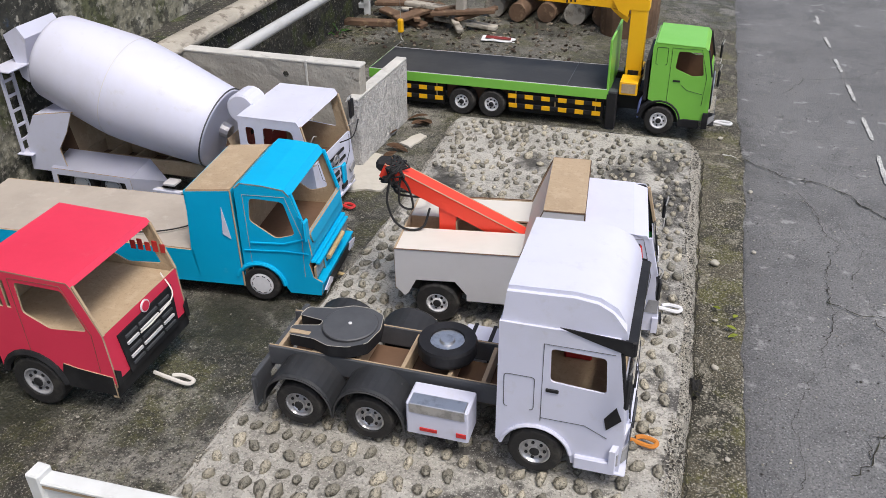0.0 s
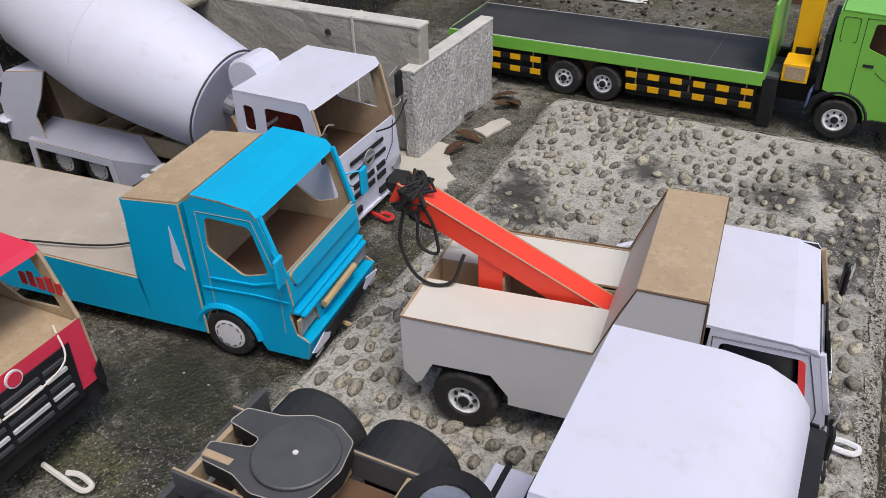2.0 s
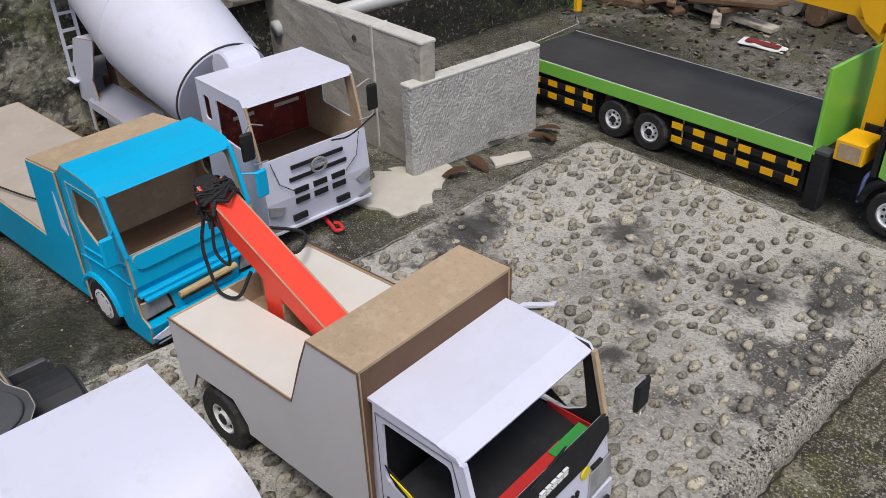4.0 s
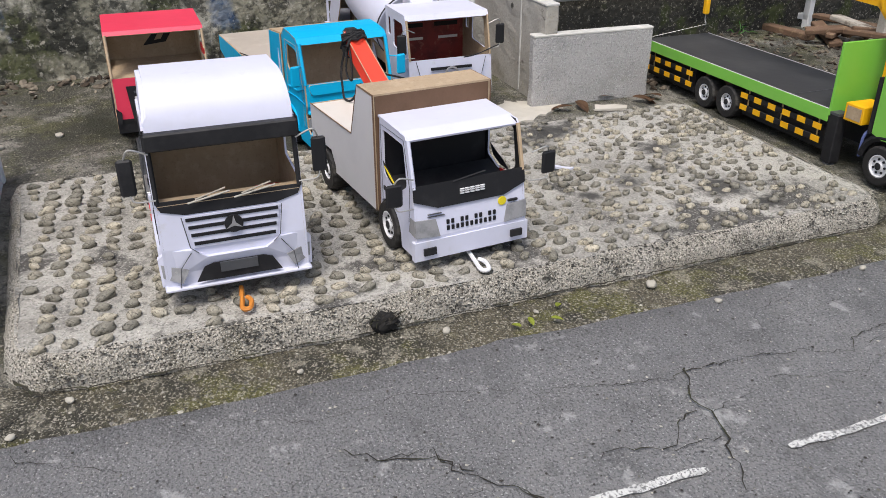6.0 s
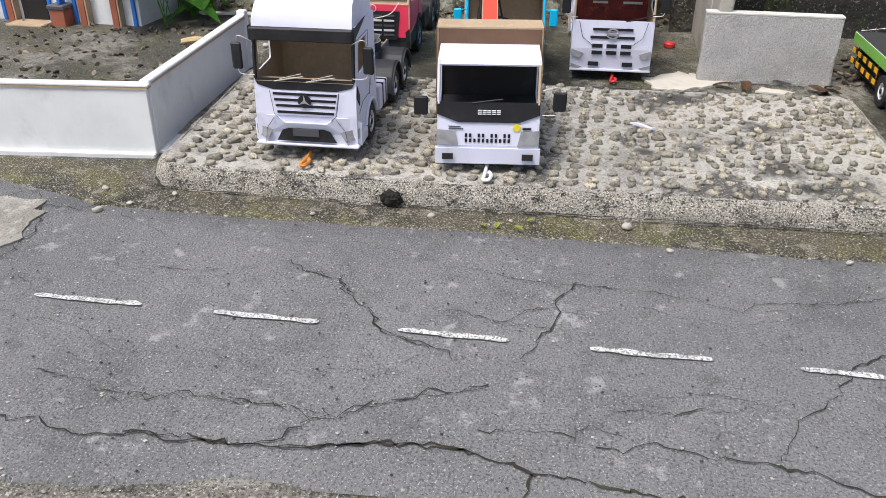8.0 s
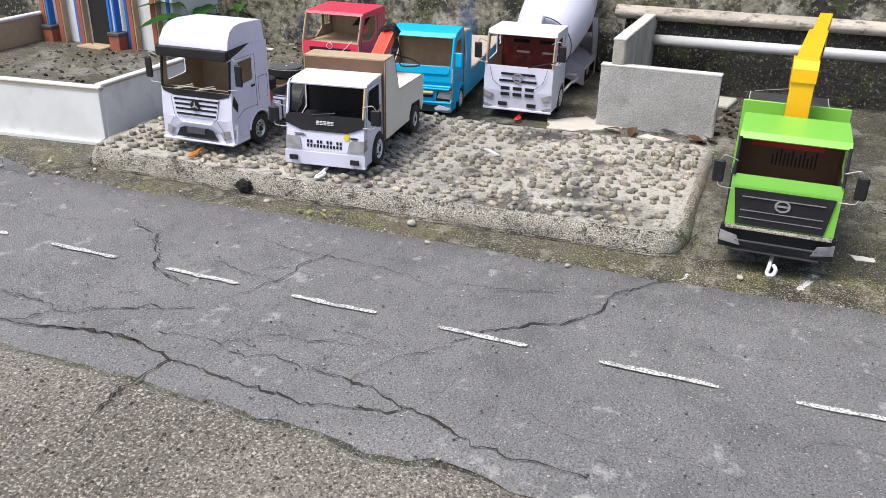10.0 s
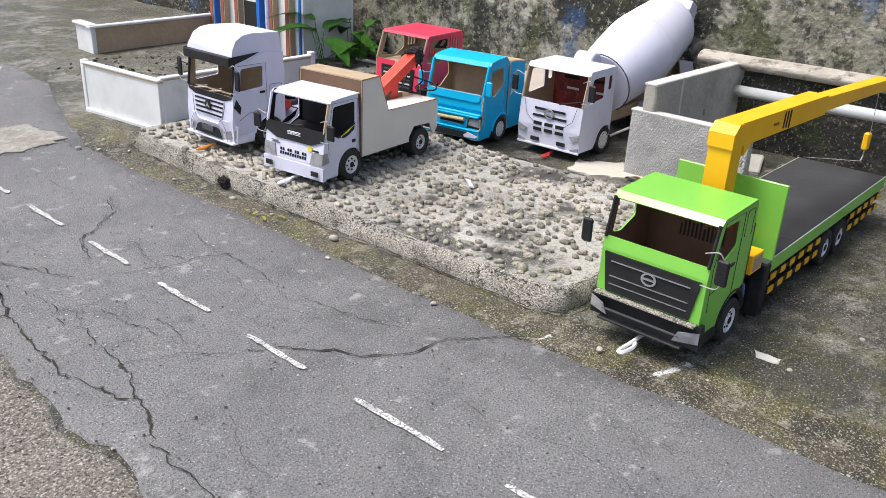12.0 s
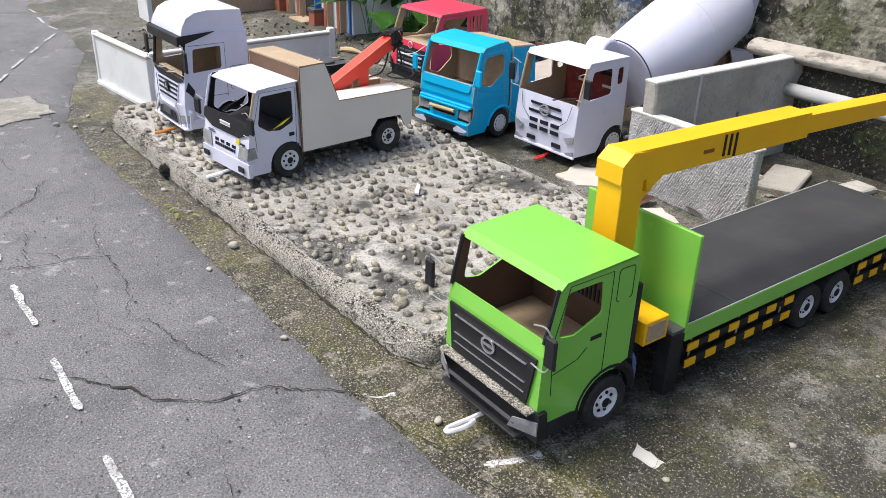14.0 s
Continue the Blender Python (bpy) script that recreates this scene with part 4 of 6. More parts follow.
tagged(part("driftwood", tube(curve_pts([(-0.73, 0.24, 0.022), (-0.75, 0.29, 0.026), (-0.77, 0.34, 0.02)], 5), [0.008, 0.009, 0.01, 0.01, 0.01, 0.009, 0.008, 0.007, 0.006, 0.004, 0.003], 7), STICK), "short piece of split wood on the yard", "wood")
for k, pts in enumerate(([(0.165, 2.285), (0.155, 2.30), (0.085, 2.335), (0.075, 2.318)], [(0.2, 2.088), (0.197, 2.094), (0.162, 2.116), (0.16, 2.11)])):
    tagged(blob(pts, 0, DASHW, "paint_mark", "worn white paint mark on the concrete", 0.0022, 11 + k, 0.012, lie=True), category="paint", kind="structure")
# leaf litter and rubble along the wall and panels
random.seed(31)
bm = bmesh.new()
for k in range(1150):
    if k >= 800:
        x, y = random.uniform(-1.2, -0.02), random.uniform(-0.45, 0.5)
    elif k >= 420:
        x, y = random.uniform(-1.25, -0.35), random.uniform(2.62, 3.1)
    elif k < 260:
        y = random.uniform(-0.1, 1.7)
        x = wall_x(y) + abs(random.gauss(0.05, 0.06))
    else:
        y, x = random.uniform(1.76, 2.2), -0.72 - abs(random.gauss(0, 0.16))
    r = random.uniform(0.003, 0.008 if k >= 420 else 0.013)
    m = pose(x, y, ground_z(x, y) + 0.003, random.uniform(-40, 40), random.uniform(-40, 40), random.uniform(0, 360)) @ Matrix.Diagonal((r * 1.6, r, r * 0.5, 1))
    bmesh.ops.create_icosphere(bm, subdivisions=1, radius=1, matrix=m)
lit = random_tint(mat("rubble", (0.3, 0.26, 0.2), 0.9, var=[((0.1, 0.08, 0.06), 40, 0.45, 0.6, 0.7)]), (0.15, 0.12, 0.1), (1, 1, 1))
tagged(part("rubble", bm, lit), "loose rubble and leaf litter over yard and wall foot", "rubble", kind="stuff")


# ---------------------------------------------------------------- the cardboard trucks
def ring_badge(truck, x, y, z, r, m, bar=True):
    bm = bmesh.new()
    n = 20
    a = [[bm.verts.new((x + d, y + rr * math.cos(2 * math.pi * k / n), z + 0.85 * rr * math.sin(2 * math.pi * k / n))) for k in range(n)] for rr, d in ((r, 0), (r, 0.002), (r * 0.74, 0.002), (r * 0.74, 0))]
    for p, q in zip(a, a[1:]):
        for k in range(n):
            bm.faces.new((p[k], p[(k + 1) % n], q[(k + 1) % n], q[k]))
    if bar:
        box(x, x + 0.0022, y - r * 0.8, y + r * 0.8, z - r * 0.12, z + r * 0.12, 0, bm)
    part("badge", bm, m, truck)


def seam(truck, pts, y, m=DGREY, r=0.0006):
    """A drawn or cut door line on a side board."""
    s = 1 if y > 0 else -1
    part("door_line", tube([(x, y + s * 0.0003, z) for x, z in pts], r, 4), m, truck)


def tractor():
    tr = thing("tractor_truck", "white paper model tractor truck with charcoal chassis on the pebbles", "model truck", pose(0.103, 0.945, 0.047, 0, 0, 3.6))
    ax, R, W = -0.113, 0.038, 0.098
    prof = [(0.0, 0.03), (0.002, 0.085), (-0.004, 0.150), (-0.014, 0.222), (-0.016, 0.246), (-0.166, 0.246), (-0.168, 0.05), (-0.163, 0.045)] + arc(ax, 0.036, 0.047, 165, 12, 10) + [(-0.064, 0.03)]
    hole = rounded([(-0.026, 0.158), (-0.030, 0.214), (-0.099, 0.216), (-0.098, 0.163)], 0.006)
    cab(tr, prof, 0.194, [hole], WHITE, [(0.0, 0.03, 0.002, 0.085, WHITE, 0.0031), (0.002, 0.085, -0.004, 0.150, WHITE, 0.0031), (-0.014, 0.222, -0.016, 0.246, BLACK, -0.001), (-0.016, 0.246, -0.166, 0.246, WHITE, 0.0031), (-0.166, 0.246, -0.168, 0.05, WHITE, 0.0031)], CARD, edge=WHITE)
    part("floor", box(-0.164, -0.006, -0.094, 0.094, 0.088, 0.092, 0), CARD, tr)
    # windscreen frame
    for s in (1, -1):
        part("pillar", tube([(-0.003, s * 0.093, 0.15), (-0.013, s * 0.093, 0.224)], 0.0035, 5), BLACK, tr)
    part("dashboard", box(-0.028, -0.002, -0.093, 0.093, 0.142, 0.147, 0), CARD, tr)
    # roof fairing and visor
    pts = [(-0.006, 0.236), (-0.012, 0.264), (-0.024, 0.283), (-0.045, 0.294), (-0.075, 0.2975), (-0.158, 0.294), (-0.164, 0.244)]
    bm = plate(pts, [], lambda u, v: (u, -0.0935, v), (0, 0.187, 0))
    for v in bm.verts:
        v.co.y *= 1 - 0.9 * max(0, v.co.z - 0.262)
    for f in bm.faces:
        f.material_index = 0
    es = [e for e in bm.edges if abs(e.verts[0].co.y - e.verts[1].co.y) < 0.02 and min(v.co.z for v in e.verts) > 0.25 and len(e.link_faces) == 2 and e.calc_face_angle(0) > 0.8]
    bmesh.ops.bevel(bm, geom=es, offset=0.009, segments=4, affect="EDGES", clamp_overlap=True)
    ob = part("roof_fairing", bm, WHITE, tr, smooth=True)
    ob.data.set_sharp_from_angle(angle=radians(38))
    part("sun_visor", box(-0.012, 0.004, -0.097, 0.097, 0.222, 0.245, 0.002), BLACK, tr)
    for s in (1, -1):
        part("side_visor", plate([(0.0, 0.224), (-0.002, 0.246), (-0.09, 0.251), (-0.05, 0.238)], [], lambda u, v: (u, s * 0.0985, v), (0, -s * 0.0015, 0)), [BLACK, BLACK], tr)
    # front print: dark band, grille bars, lamps, bumper mouth
    part("windscreen_sill", plate([(-0.096, 0.152), (0.096, 0.152), (0.09, 0.139), (0.06, 0.131), (-0.06, 0.131), (-0.09, 0.139)], [], lambda u, v: (0.0035 - 0.09 * (v - 0.085), u, v), (-0.002, 0, 0)), [BLACK, BLACK], tr)
    g = part("grille", plate([(-0.064, 0.129), (0.064, 0.129), (0.056, 0.084), (-0.056, 0.084)], [], lambda u, v: (0.0042 - 0.09 * (v - 0.085), u, v), (-0.002, 0, 0)), [WHITE, WHITE], tr)
    for z in (0.124, 0.113, 0.102, 0.090):
        part("grille_slot", box(0.0025 - 0.09 * (z - 0.085), 0.0058 - 0.09 * (z - 0.085), -0.062 + (0.129 - z) * 0.2, 0.062 - (0.129 - z) * 0.2, z - 0.0022, z + 0.0022, 0), BLACK, g)
    bm = bmesh.new()
    lathe([(0.0125, 0), (0.0125, 0.003)], "X", 18, bm, Matrix.Translation((0.004, 0, 0.112)))
    part("badge", bm, BLACK, tr)
    bm = bmesh.new()
    for a in (90, 210, 330):
        bm.faces.new([bm.verts.new((0.0074, math.cos(radians(q)) * d, 0.112 + math.sin(radians(q)) * d)) for q, d in ((a, 0.0125), (a + 60, 0.003), (a + 180, 0.0001), (a - 60, 0.003))])
    part("badge_star", bm, SILVER, tr)
    part("bumper", plate([(-0.103, 0.028), (0.103, 0.028), (0.104, 0.07), (0.09, 0.082), (0.058, 0.083), (0.04, 0.07), (-0.04, 0.07), (-0.058, 0.083), (-0.09, 0.082), (-0.104, 0.07)], [], lambda u, v: (0.008 - 0.5 * max(0, abs(u) - 0.075) , u, v), (-0.008, 0, 0)), [WHITE, WHITE], tr)
    part("bumper_lip", box(-0.012, 0.0088, -0.1, 0.1, 0.024, 0.03, 0.002), WHITE, tr)
    for s in (1, -1):
        part("front_line", tube([(0.0045, s * 0.066, 0.13), (0.0062, s * 0.06, 0.086), (0.0092, s * 0.05, 0.078)], 0.0007, 4), DGREY, tr)
        part("front_line", tube([(0.0092, s * 0.06, 0.08), (0.0088, s * 0.076, 0.058), (0.0088, s * 0.08, 0.03)], 0.0006, 4), DGREY, tr)
    part("bumper_mouth", plate([(-0.058, 0.035), (0.058, 0.035), (0.046, 0.056), (0.034, 0.06), (-0.034, 0.06), (-0.046, 0.056)], [], lambda u, v: (0.0095, u, v), (-0.002, 0, 0)), [BLACK, BLACK], tr)
    part("plate_bar", box(0.009, 0.012, -0.025, 0.025, 0.046, 0.06, 0), DGREY, tr, "dark blank number plate")
    for s in (1, -1):
        part("headlight", plate([(s * 0.066, 0.055), (s * 0.101, 0.062), (s * 0.1, 0.042), (s * 0.076, 0.036)], [], lambda u, v: (0.0092 - 0.5 * max(0, abs(u) - 0.075), u, v), (-0.002, 0, 0)), [LAMP, LAMP], tr)
        part("wiper", tube([(0.002, s * 0.03 - 0.015, 0.152), (-0.001, s * 0.03 + 0.025, 0.162)], 0.0012, 4), LOG, tr)
        part("wiper_arm", tube([(0.003, s * 0.03 - 0.025, 0.148), (0.002, s * 0.03 + 0.03, 0.158)], 0.0014, 4), PANELC, tr)
        mirror(tr, 0.0, s * 0.123, 0.192, 0.05, 0.02)
        seam(tr, [(-0.108, 0.095), (-0.108, 0.222), (-0.02, 0.222)], s * 0.097)
        seam(tr, [(-0.108, 0.1), (-0.05, 0.1), (-0.02, 0.085)], s * 0.097)
        seam(tr, rounded([(-0.158, 0.11), (-0.158, 0.165), (-0.118, 0.165), (-0.118, 0.11)], 0.005) , s * 0.097)
        part("door_handle", box(-0.103, -0.086, s * 0.0965, s * 0.099, 0.146, 0.152, 0.001), BLACK, tr)
        part("side_vent", plate([(-0.012, 0.14), (-0.004, 0.12), (-0.022, 0.1), (-0.026, 0.118)], [], lambda u, v: (u, s * 0.0985, v), (0, -s * 0.002, 0)), [BLACK, BLACK], tr)
        # step below the door
        part("step", box(-0.06, -0.012, s * 0.094, s * 0.103, 0.026, 0.048, 0.002), WHITE, tr)
        part("wheel_arch", tube([(x, s * 0.099, z) for x, z in arc(ax, 0.036, 0.049, 168, 12, 10)], 0.003, 5), WHITE, tr)
        wheel(tr, ax, s * 0.099, R, 0.026, SILVER)
        for x in (-0.352, -0.462):
            wheel(tr, x, s * 0.101, R, 0.04, SILVER)
            pr = [(x - 0.054, 0.036)] + arc(x, 0.042, 0.053, 172, 8, 14) + [(x + 0.054, 0.036)]
            bm = bmesh.new()
            rows = [[bm.verts.new((a, s * yy, c)) for yy in (0.104, 0.1, 0.045)] for a, c in pr]
            for row in rows:
                row[0].co.z -= 0.004
            for p, q in zip(rows, rows[1:]):
                for k in (0, 1):
                    bm.faces.new((p[k], p[k + 1], q[k + 1], q[k]))
            bmesh.ops.solidify(bm, geom=bm.faces[:], thickness=0.003)
            guard = part("mudguard", bm, DGREY, tr)
            part("guard_edge", tube([(a, s * 0.1045, c - 0.004) for a, c in pr], 0.0016, 5), BEDBLK, guard, "frayed grey card edge")
        rail = part("chassis_rail", box(-0.53, -0.165, s * 0.043, s * 0.049, 0.062, 0.096, 0.001), DGREY, tr)
        part("rail_edge", box(-0.529, -0.166, s * 0.0442, s * 0.0462, 0.0962, 0.0968, 0), CARD, rail, "raw corrugated cardboard edge")
        part("rear_flap", box(-0.536, -0.531, s * 0.05, s * 0.1, 0.02, 0.07, 0.001), DGREY, tr)
    for x in (-0.2, -0.25, -0.32, -0.39, -0.46, -0.515):
        part("cross_member", box(x - 0.003, x + 0.003, -0.042, 0.042, 0.066, 0.092, 0), CARD, tr)
    part("rear_bumper", box(-0.537, -0.529, -0.095, 0.095, 0.05, 0.075, 0.001), DGREY, tr)
    part("under_tray", box(-0.51, -0.17, -0.041, 0.041, 0.055, 0.06, 0), DCARD, tr)
    # fifth wheel
    outline = [(-0.375, -0.036), (-0.367, 0.0), (-0.375, 0.036), (-0.4, 0.05), (-0.43, 0.052), (-0.458, 0.04), (-0.5, 0.036), (-0.505, 0.014), (-0.462, 0.006), (-0.462, -0.006), (-0.505, -0.014), (-0.5, -0.036), (-0.458, -0.04), (-0.43, -0.052), (-0.4, -0.05)]
    fw = part("fifth_wheel", plate(rounded(outline, 0.005), [], lambda u, v: (u, v, 0.119 + 0.06 * (u + 0.42)), (0, 0, -0.02)), [DGREY, BLACK], tr)
    part("plate_edge", tube([(u, v, 0.119 + 0.06 * (u + 0.42)) for u, v in rounded(outline, 0.005)], 0.0006, 4), PANELC, fw, "frayed pale card edge")
    part("turntable", lathe([(0.0415, 0.114), (0.0415, 0.1235), (0.04, 0.1245)], "Z", 30, m=Matrix.Translation((-0.415, 0, 0))), DGREY, fw)
    part("turntable_rim", lathe([(0.0422, 0.1215), (0.0422, 0.1228)], "Z", 30, m=Matrix.Translation((-0.415, 0, 0))), BEDBLK, fw)
    part("pin", lathe([(0.0028, 0.124), (0.0028, 0.1258)], "Z", 8, m=Matrix.Translation((-0.415, 0, 0))), RIMW, fw)
    part("torn_strip", box(-0.5, -0.468, -0.033, -0.025, 0.1135, 0.1165, 0), CARD, fw, "torn corrugated cardboard")
    sp = part("spare_wheel", lathe([(0.02, 0.098), (0.042, 0.098), (0.044, 0.103), (0.044, 0.119), (0.042, 0.123), (0.026, 0.123), (0.025, 0.118)], "Z", 30, m=Matrix.Translation((-0.265, 0.005, 0))), BLACK, tr)
    part("rim", lathe([(0.025, 0.11), (0.025, 0.12), (0.012, 0.1195), (0.01, 0.123)], "Z", 22, m=Matrix.Translation((-0.265, 0.005, 0))), SILVER, sp)
    # tanks
    tk = part("fuel_tank", box(-0.295, -0.205, -0.102, -0.055, 0.03, 0.086, 0.002), WHITE, tr, "white card fuel tank with foil top")
    part("foil_band", box(-0.29, -0.21, -0.1035, -0.08, 0.07, 0.0875, 0.001), SILVER, tk)
    part("marker", box(-0.275, -0.25, -0.1036, -0.1, 0.04, 0.045, 0), PRED, tk)
    part("marker", box(-0.222, -0.208, -0.1036, -0.1, 0.04, 0.047, 0), PRED, tk)
    tk = part("battery_box", box(-0.26, -0.19, 0.055, 0.1, 0.035, 0.085, 0.002), WHITE, tr)
    for x in (-0.245, -0.215):
        part("strap", box(x - 0.003, x + 0.003, 0.054, 0.1012, 0.034, 0.0865, 0), BLACK, tk)
    part("air_tank", lathe([(0.012, -0.02), (0.014, -0.017), (0.014, 0.017), (0.012, 0.02)], "Y", 14, m=Matrix.Translation((-0.182, 0.07, 0.1))), PRED, tr)
    tow_tab(tr, mat("orange_stick", (0.55, 0.2, 0.03), 0.6), 0.04, 0.0)
    part("print_scrap", box(-0.1, -0.06, 0.045, 0.085, 0.093, 0.12, 0.002), PRED, tr)


def tow_truck():
    tr = thing("tow_truck", "white card model tow truck with a red boom on the pebbles", "model truck", pose(0.093, 1.288, 0.041, 0, 0, 9.0))
    ax, R = -0.097, 0.039
    h = 0.0925
    prof = [(0.0, 0.022), (0.003, 0.055), (-0.002, 0.092), (-0.008, 0.132), (-0.024, 0.195), (-0.03, 0.203), (-0.122, 0.205), (-0.125, 0.055), (-0.14, 0.05)][:-1] + arc(ax, 0.034, 0.046, 140, 10, 10) + [(-0.05, 0.022)]
    hole = [(-0.026, 0.128), (-0.036, 0.188), (-0.112, 0.19), (-0.113, 0.122), (-0.08, 0.108), (-0.05, 0.112)]
    cab(tr, prof, 2 * h, [rounded(hole, 0.006)], WHITE, [(0.0, 0.022, 0.003, 0.055, WHITE, 0.0031), (0.003, 0.055, -0.002, 0.092, WHITE, 0.0031), (-0.002, 0.092, -0.008, 0.128, WHITE, 0.0031), (-0.026, 0.197, -0.05, 0.2045, WHITE, 0.0), (-0.05, 0.2045, -0.1275, 0.2075, WHITE, 0.0), (-0.122, 0.19, -0.124, 0.05, BLACK, 0.004)], BLACK, edge=WHITE)
    part("bumper", plate([(-0.096, 0.02), (0.096, 0.02), (0.096, 0.05), (-0.096, 0.05)], [], lambda u, v: (0.01 - 0.3 * max(0, abs(u) - 0.08), u, v), (-0.01, 0, 0)), [WHITE, WHITE], tr)
    for s in (1, -1):
        part("fog_lamp_hole", box(0.008, 0.0115, s * 0.083, s * 0.063, 0.03, 0.041, 0.0), BLACK, tr)
        part("headlight", plate([(s * 0.093, 0.058), (s * 0.054, 0.055), (s * 0.06, 0.082), (s * 0.093, 0.084)], [], lambda u, v: (0.0055 - 0.12 * (v - 0.055) , u, v), (-0.002, 0, 0)), [LAMP, LAMP], tr)
        part("side_lamp", plate([(0.002, 0.058), (-0.02, 0.06), (-0.014, 0.084), (0.0, 0.084)], [], lambda u, v: (u, s * (h + 0.0012), v), (0, -s * 0.001, 0)), [LAMP, LAMP], tr)
        part("pillar", tube([(-0.007, s * 0.09, 0.13), (-0.024, s * 0.09, 0.198)], 0.0035, 5), [CARD] if s > 0 else [WHITE], tr)
        seam(tr, [(-0.118, 0.075), (-0.119, 0.196), (-0.034, 0.196), (-0.016, 0.13), (-0.02, 0.075)], s * h)
        part("door_handle", box(-0.113, -0.1, s * (h - 0.001), s * (h + 0.0015), 0.092, 0.1, 0.001), BLACK, tr)
        part("flash_decal", plate([(-0.05, 0.112), (-0.07, 0.124), (-0.088, 0.13), (-0.112, 0.14), (-0.1, 0.122), (-0.08, 0.114)], [], lambda u, v: (u, s * (h + 0.0012), v), (0, -s * 0.001, 0)), [BLACK, BLACK], tr)
        part("flash_decal", plate([(-0.06, 0.115), (-0.085, 0.127), (-0.105, 0.134), (-0.085, 0.122)], [], lambda u, v: (u, s * (h + 0.0022), v), (0, -s * 0.001, 0)), [PYEL, PYEL], tr)
        wheel(tr, ax, s * 0.096, R, 0.026, RIMW)
        wheel(tr, -0.368, s * 0.101, R, 0.036, RIMW, rim_r=0.5)
        side = [(-0.128, 0.052), (-0.128, 0.235), (-0.192, 0.236), (-0.206, 0.205), (-0.228, 0.148), (-0.44, 0.142), (-0.44, 0.066), (-0.425, 0.05)] + [(-0.418, 0.056), (-0.404, 0.084), (-0.336, 0.087), (-0.316, 0.062), (-0.316, 0.05)]
        part("body_side", plate(side, [], lambda u, v: (u, s * 0.1, v), (0, -s * 0.003, 0)), [GREYB if s < 0 else CREAM, CARD], tr)
        part("deck", plate([(-0.222, 0.022), (-0.44, 0.022), (-0.44, 0.0965), (-0.222, 0.0965)], [], lambda u, v: (u, s * v, 0.1415 - 0.03 * (u + 0.222) * -1 + 0.006), (0, 0, -0.003)), [CREAM, CARD], tr)
        part("deck_lip", box(-0.438, -0.225, s * 0.0225, s * 0.0205, 0.105, 0.141, 0), CARD, tr)
    for s in (1, -1):
        part("frayed_edge", tube([(-0.128, s * 0.1, 0.2375), (-0.192, s * 0.1, 0.238), (-0.206, s * 0.1, 0.206), (-0.228, s * 0.1, 0.149), (-0.44, s * 0.1, 0.143)], 0.0011, 4), DCARD, tr, "torn brown board edge")
        part("frayed_edge", tube([(-0.1278, s * 0.1002, 0.052), (-0.1278, s * 0.1002, 0.237)], 0.0012, 4), DCARD, tr, "torn brown board edge")
    part("deck_channel", box(-0.44, -0.225, -0.0205, 0.0205, 0.104, 0.108, 0), CARD, tr)
    part("tail_board", box(-0.4415, -0.4385, -0.097, 0.097, 0.06, 0.142, 0), CARD, tr, "raw corrugated cardboard edge")
    part("body_top", box(-0.193, -0.128, -0.0995, 0.0995, 0.2355, 0.2385, 0), CARD, tr, "bare brown cardboard")
    part("body_front", box(-0.131, -0.128, -0.0965, 0.0965, 0.05, 0.2352, 0), DCARD, tr)
    part("body_back", plate([(-0.0965, 0), (0.0965, 0), (0.0965, 0.095), (-0.0965, 0.095)], [], lambda u, v: (-0.229 + 0.037 * v / 0.095, u, 0.141 + v), (0.003, 0, 0)), [CREAM, CARD], tr)
    part("chassis", box(-0.44, -0.01, -0.05, 0.05, 0.03, 0.06, 0.002), BLACK, tr)
    # black band, badge bar, grille holes
    part("front_band", plate([(-0.0925, 0.134), (0.0925, 0.134), (0.0925, 0.112), (0.055, 0.098), (-0.055, 0.098), (-0.0925, 0.112)], [], lambda u, v: (0.0005 - 0.15 * (v - 0.092) + 0.0005, u, v), (-0.002, 0, 0)), [BLACK, BLACK], tr)
    bm = bmesh.new()
    for k in range(5):
        y = -0.019 + 0.0085 * k
        for z0, z1 in ((0.113, 0.1145), (0.1165, 0.118), (0.1195, 0.121)):
            box(-0.002, 0.0005, y, y + 0.0068, z0, z1, 0, bm)
    part("badge_print", bm, RIMW, tr)
    for r in range(2):
        for k in range(11):
            y = -0.042 + 0.0078 * k
            if k % 3 == 2 and r:
                continue
            z = 0.061 + 0.0095 * r
            part("grille_slot", box(0.0005, 0.0042 - 0.1 * (z - 0.055), y, y + 0.0042, z, z + 0.0065, 0), BLACK, tr)
    part("sticker", lathe([(0.007, 0), (0.007, 0.0015)], "X", 12, m=Matrix.Translation((-0.0005, 0.052, 0.089))), PYEL, tr)
    part("print_bar", box(-0.001, 0.0025, 0.062, 0.078, 0.086, 0.089, 0), BLACK, tr)
    part("print_bar", box(-0.001, 0.0012, -0.072, -0.05, 0.0895, 0.0905, 0), DGREY, tr)
    part("print_bar", box(-0.001, 0.0012, -0.072, -0.045, 0.0855, 0.0865, 0), DGREY, tr)
    # cab inside
    for k in range(6):
        part("print_bar", box(-0.06 + 0.008 * k, -0.056 + 0.008 * k, 0.0885, 0.0898, 0.075, 0.1 + 0.003 * (k % 3), 0), RIMW if k % 2 else DCARD, tr)
    part("door_lining", box(-0.07, -0.012, 0.0872, 0.0885, 0.06, 0.112, 0), PRED, tr, "red printed carton lining")
    part("seat_board", box(-0.118, -0.06, -0.088, 0.088, 0.075, 0.082, 0.002), BLACK, tr)
    part("dashboard", plate([(-0.087, -0.05), (0.087, -0.05), (0.087, 0.036), (-0.087, 0.036)], [], lambda u, v: (-0.07 - v, u, 0.108 + 0.2 * v), (0, 0, -0.003)), [BLACK, BLACK], tr)
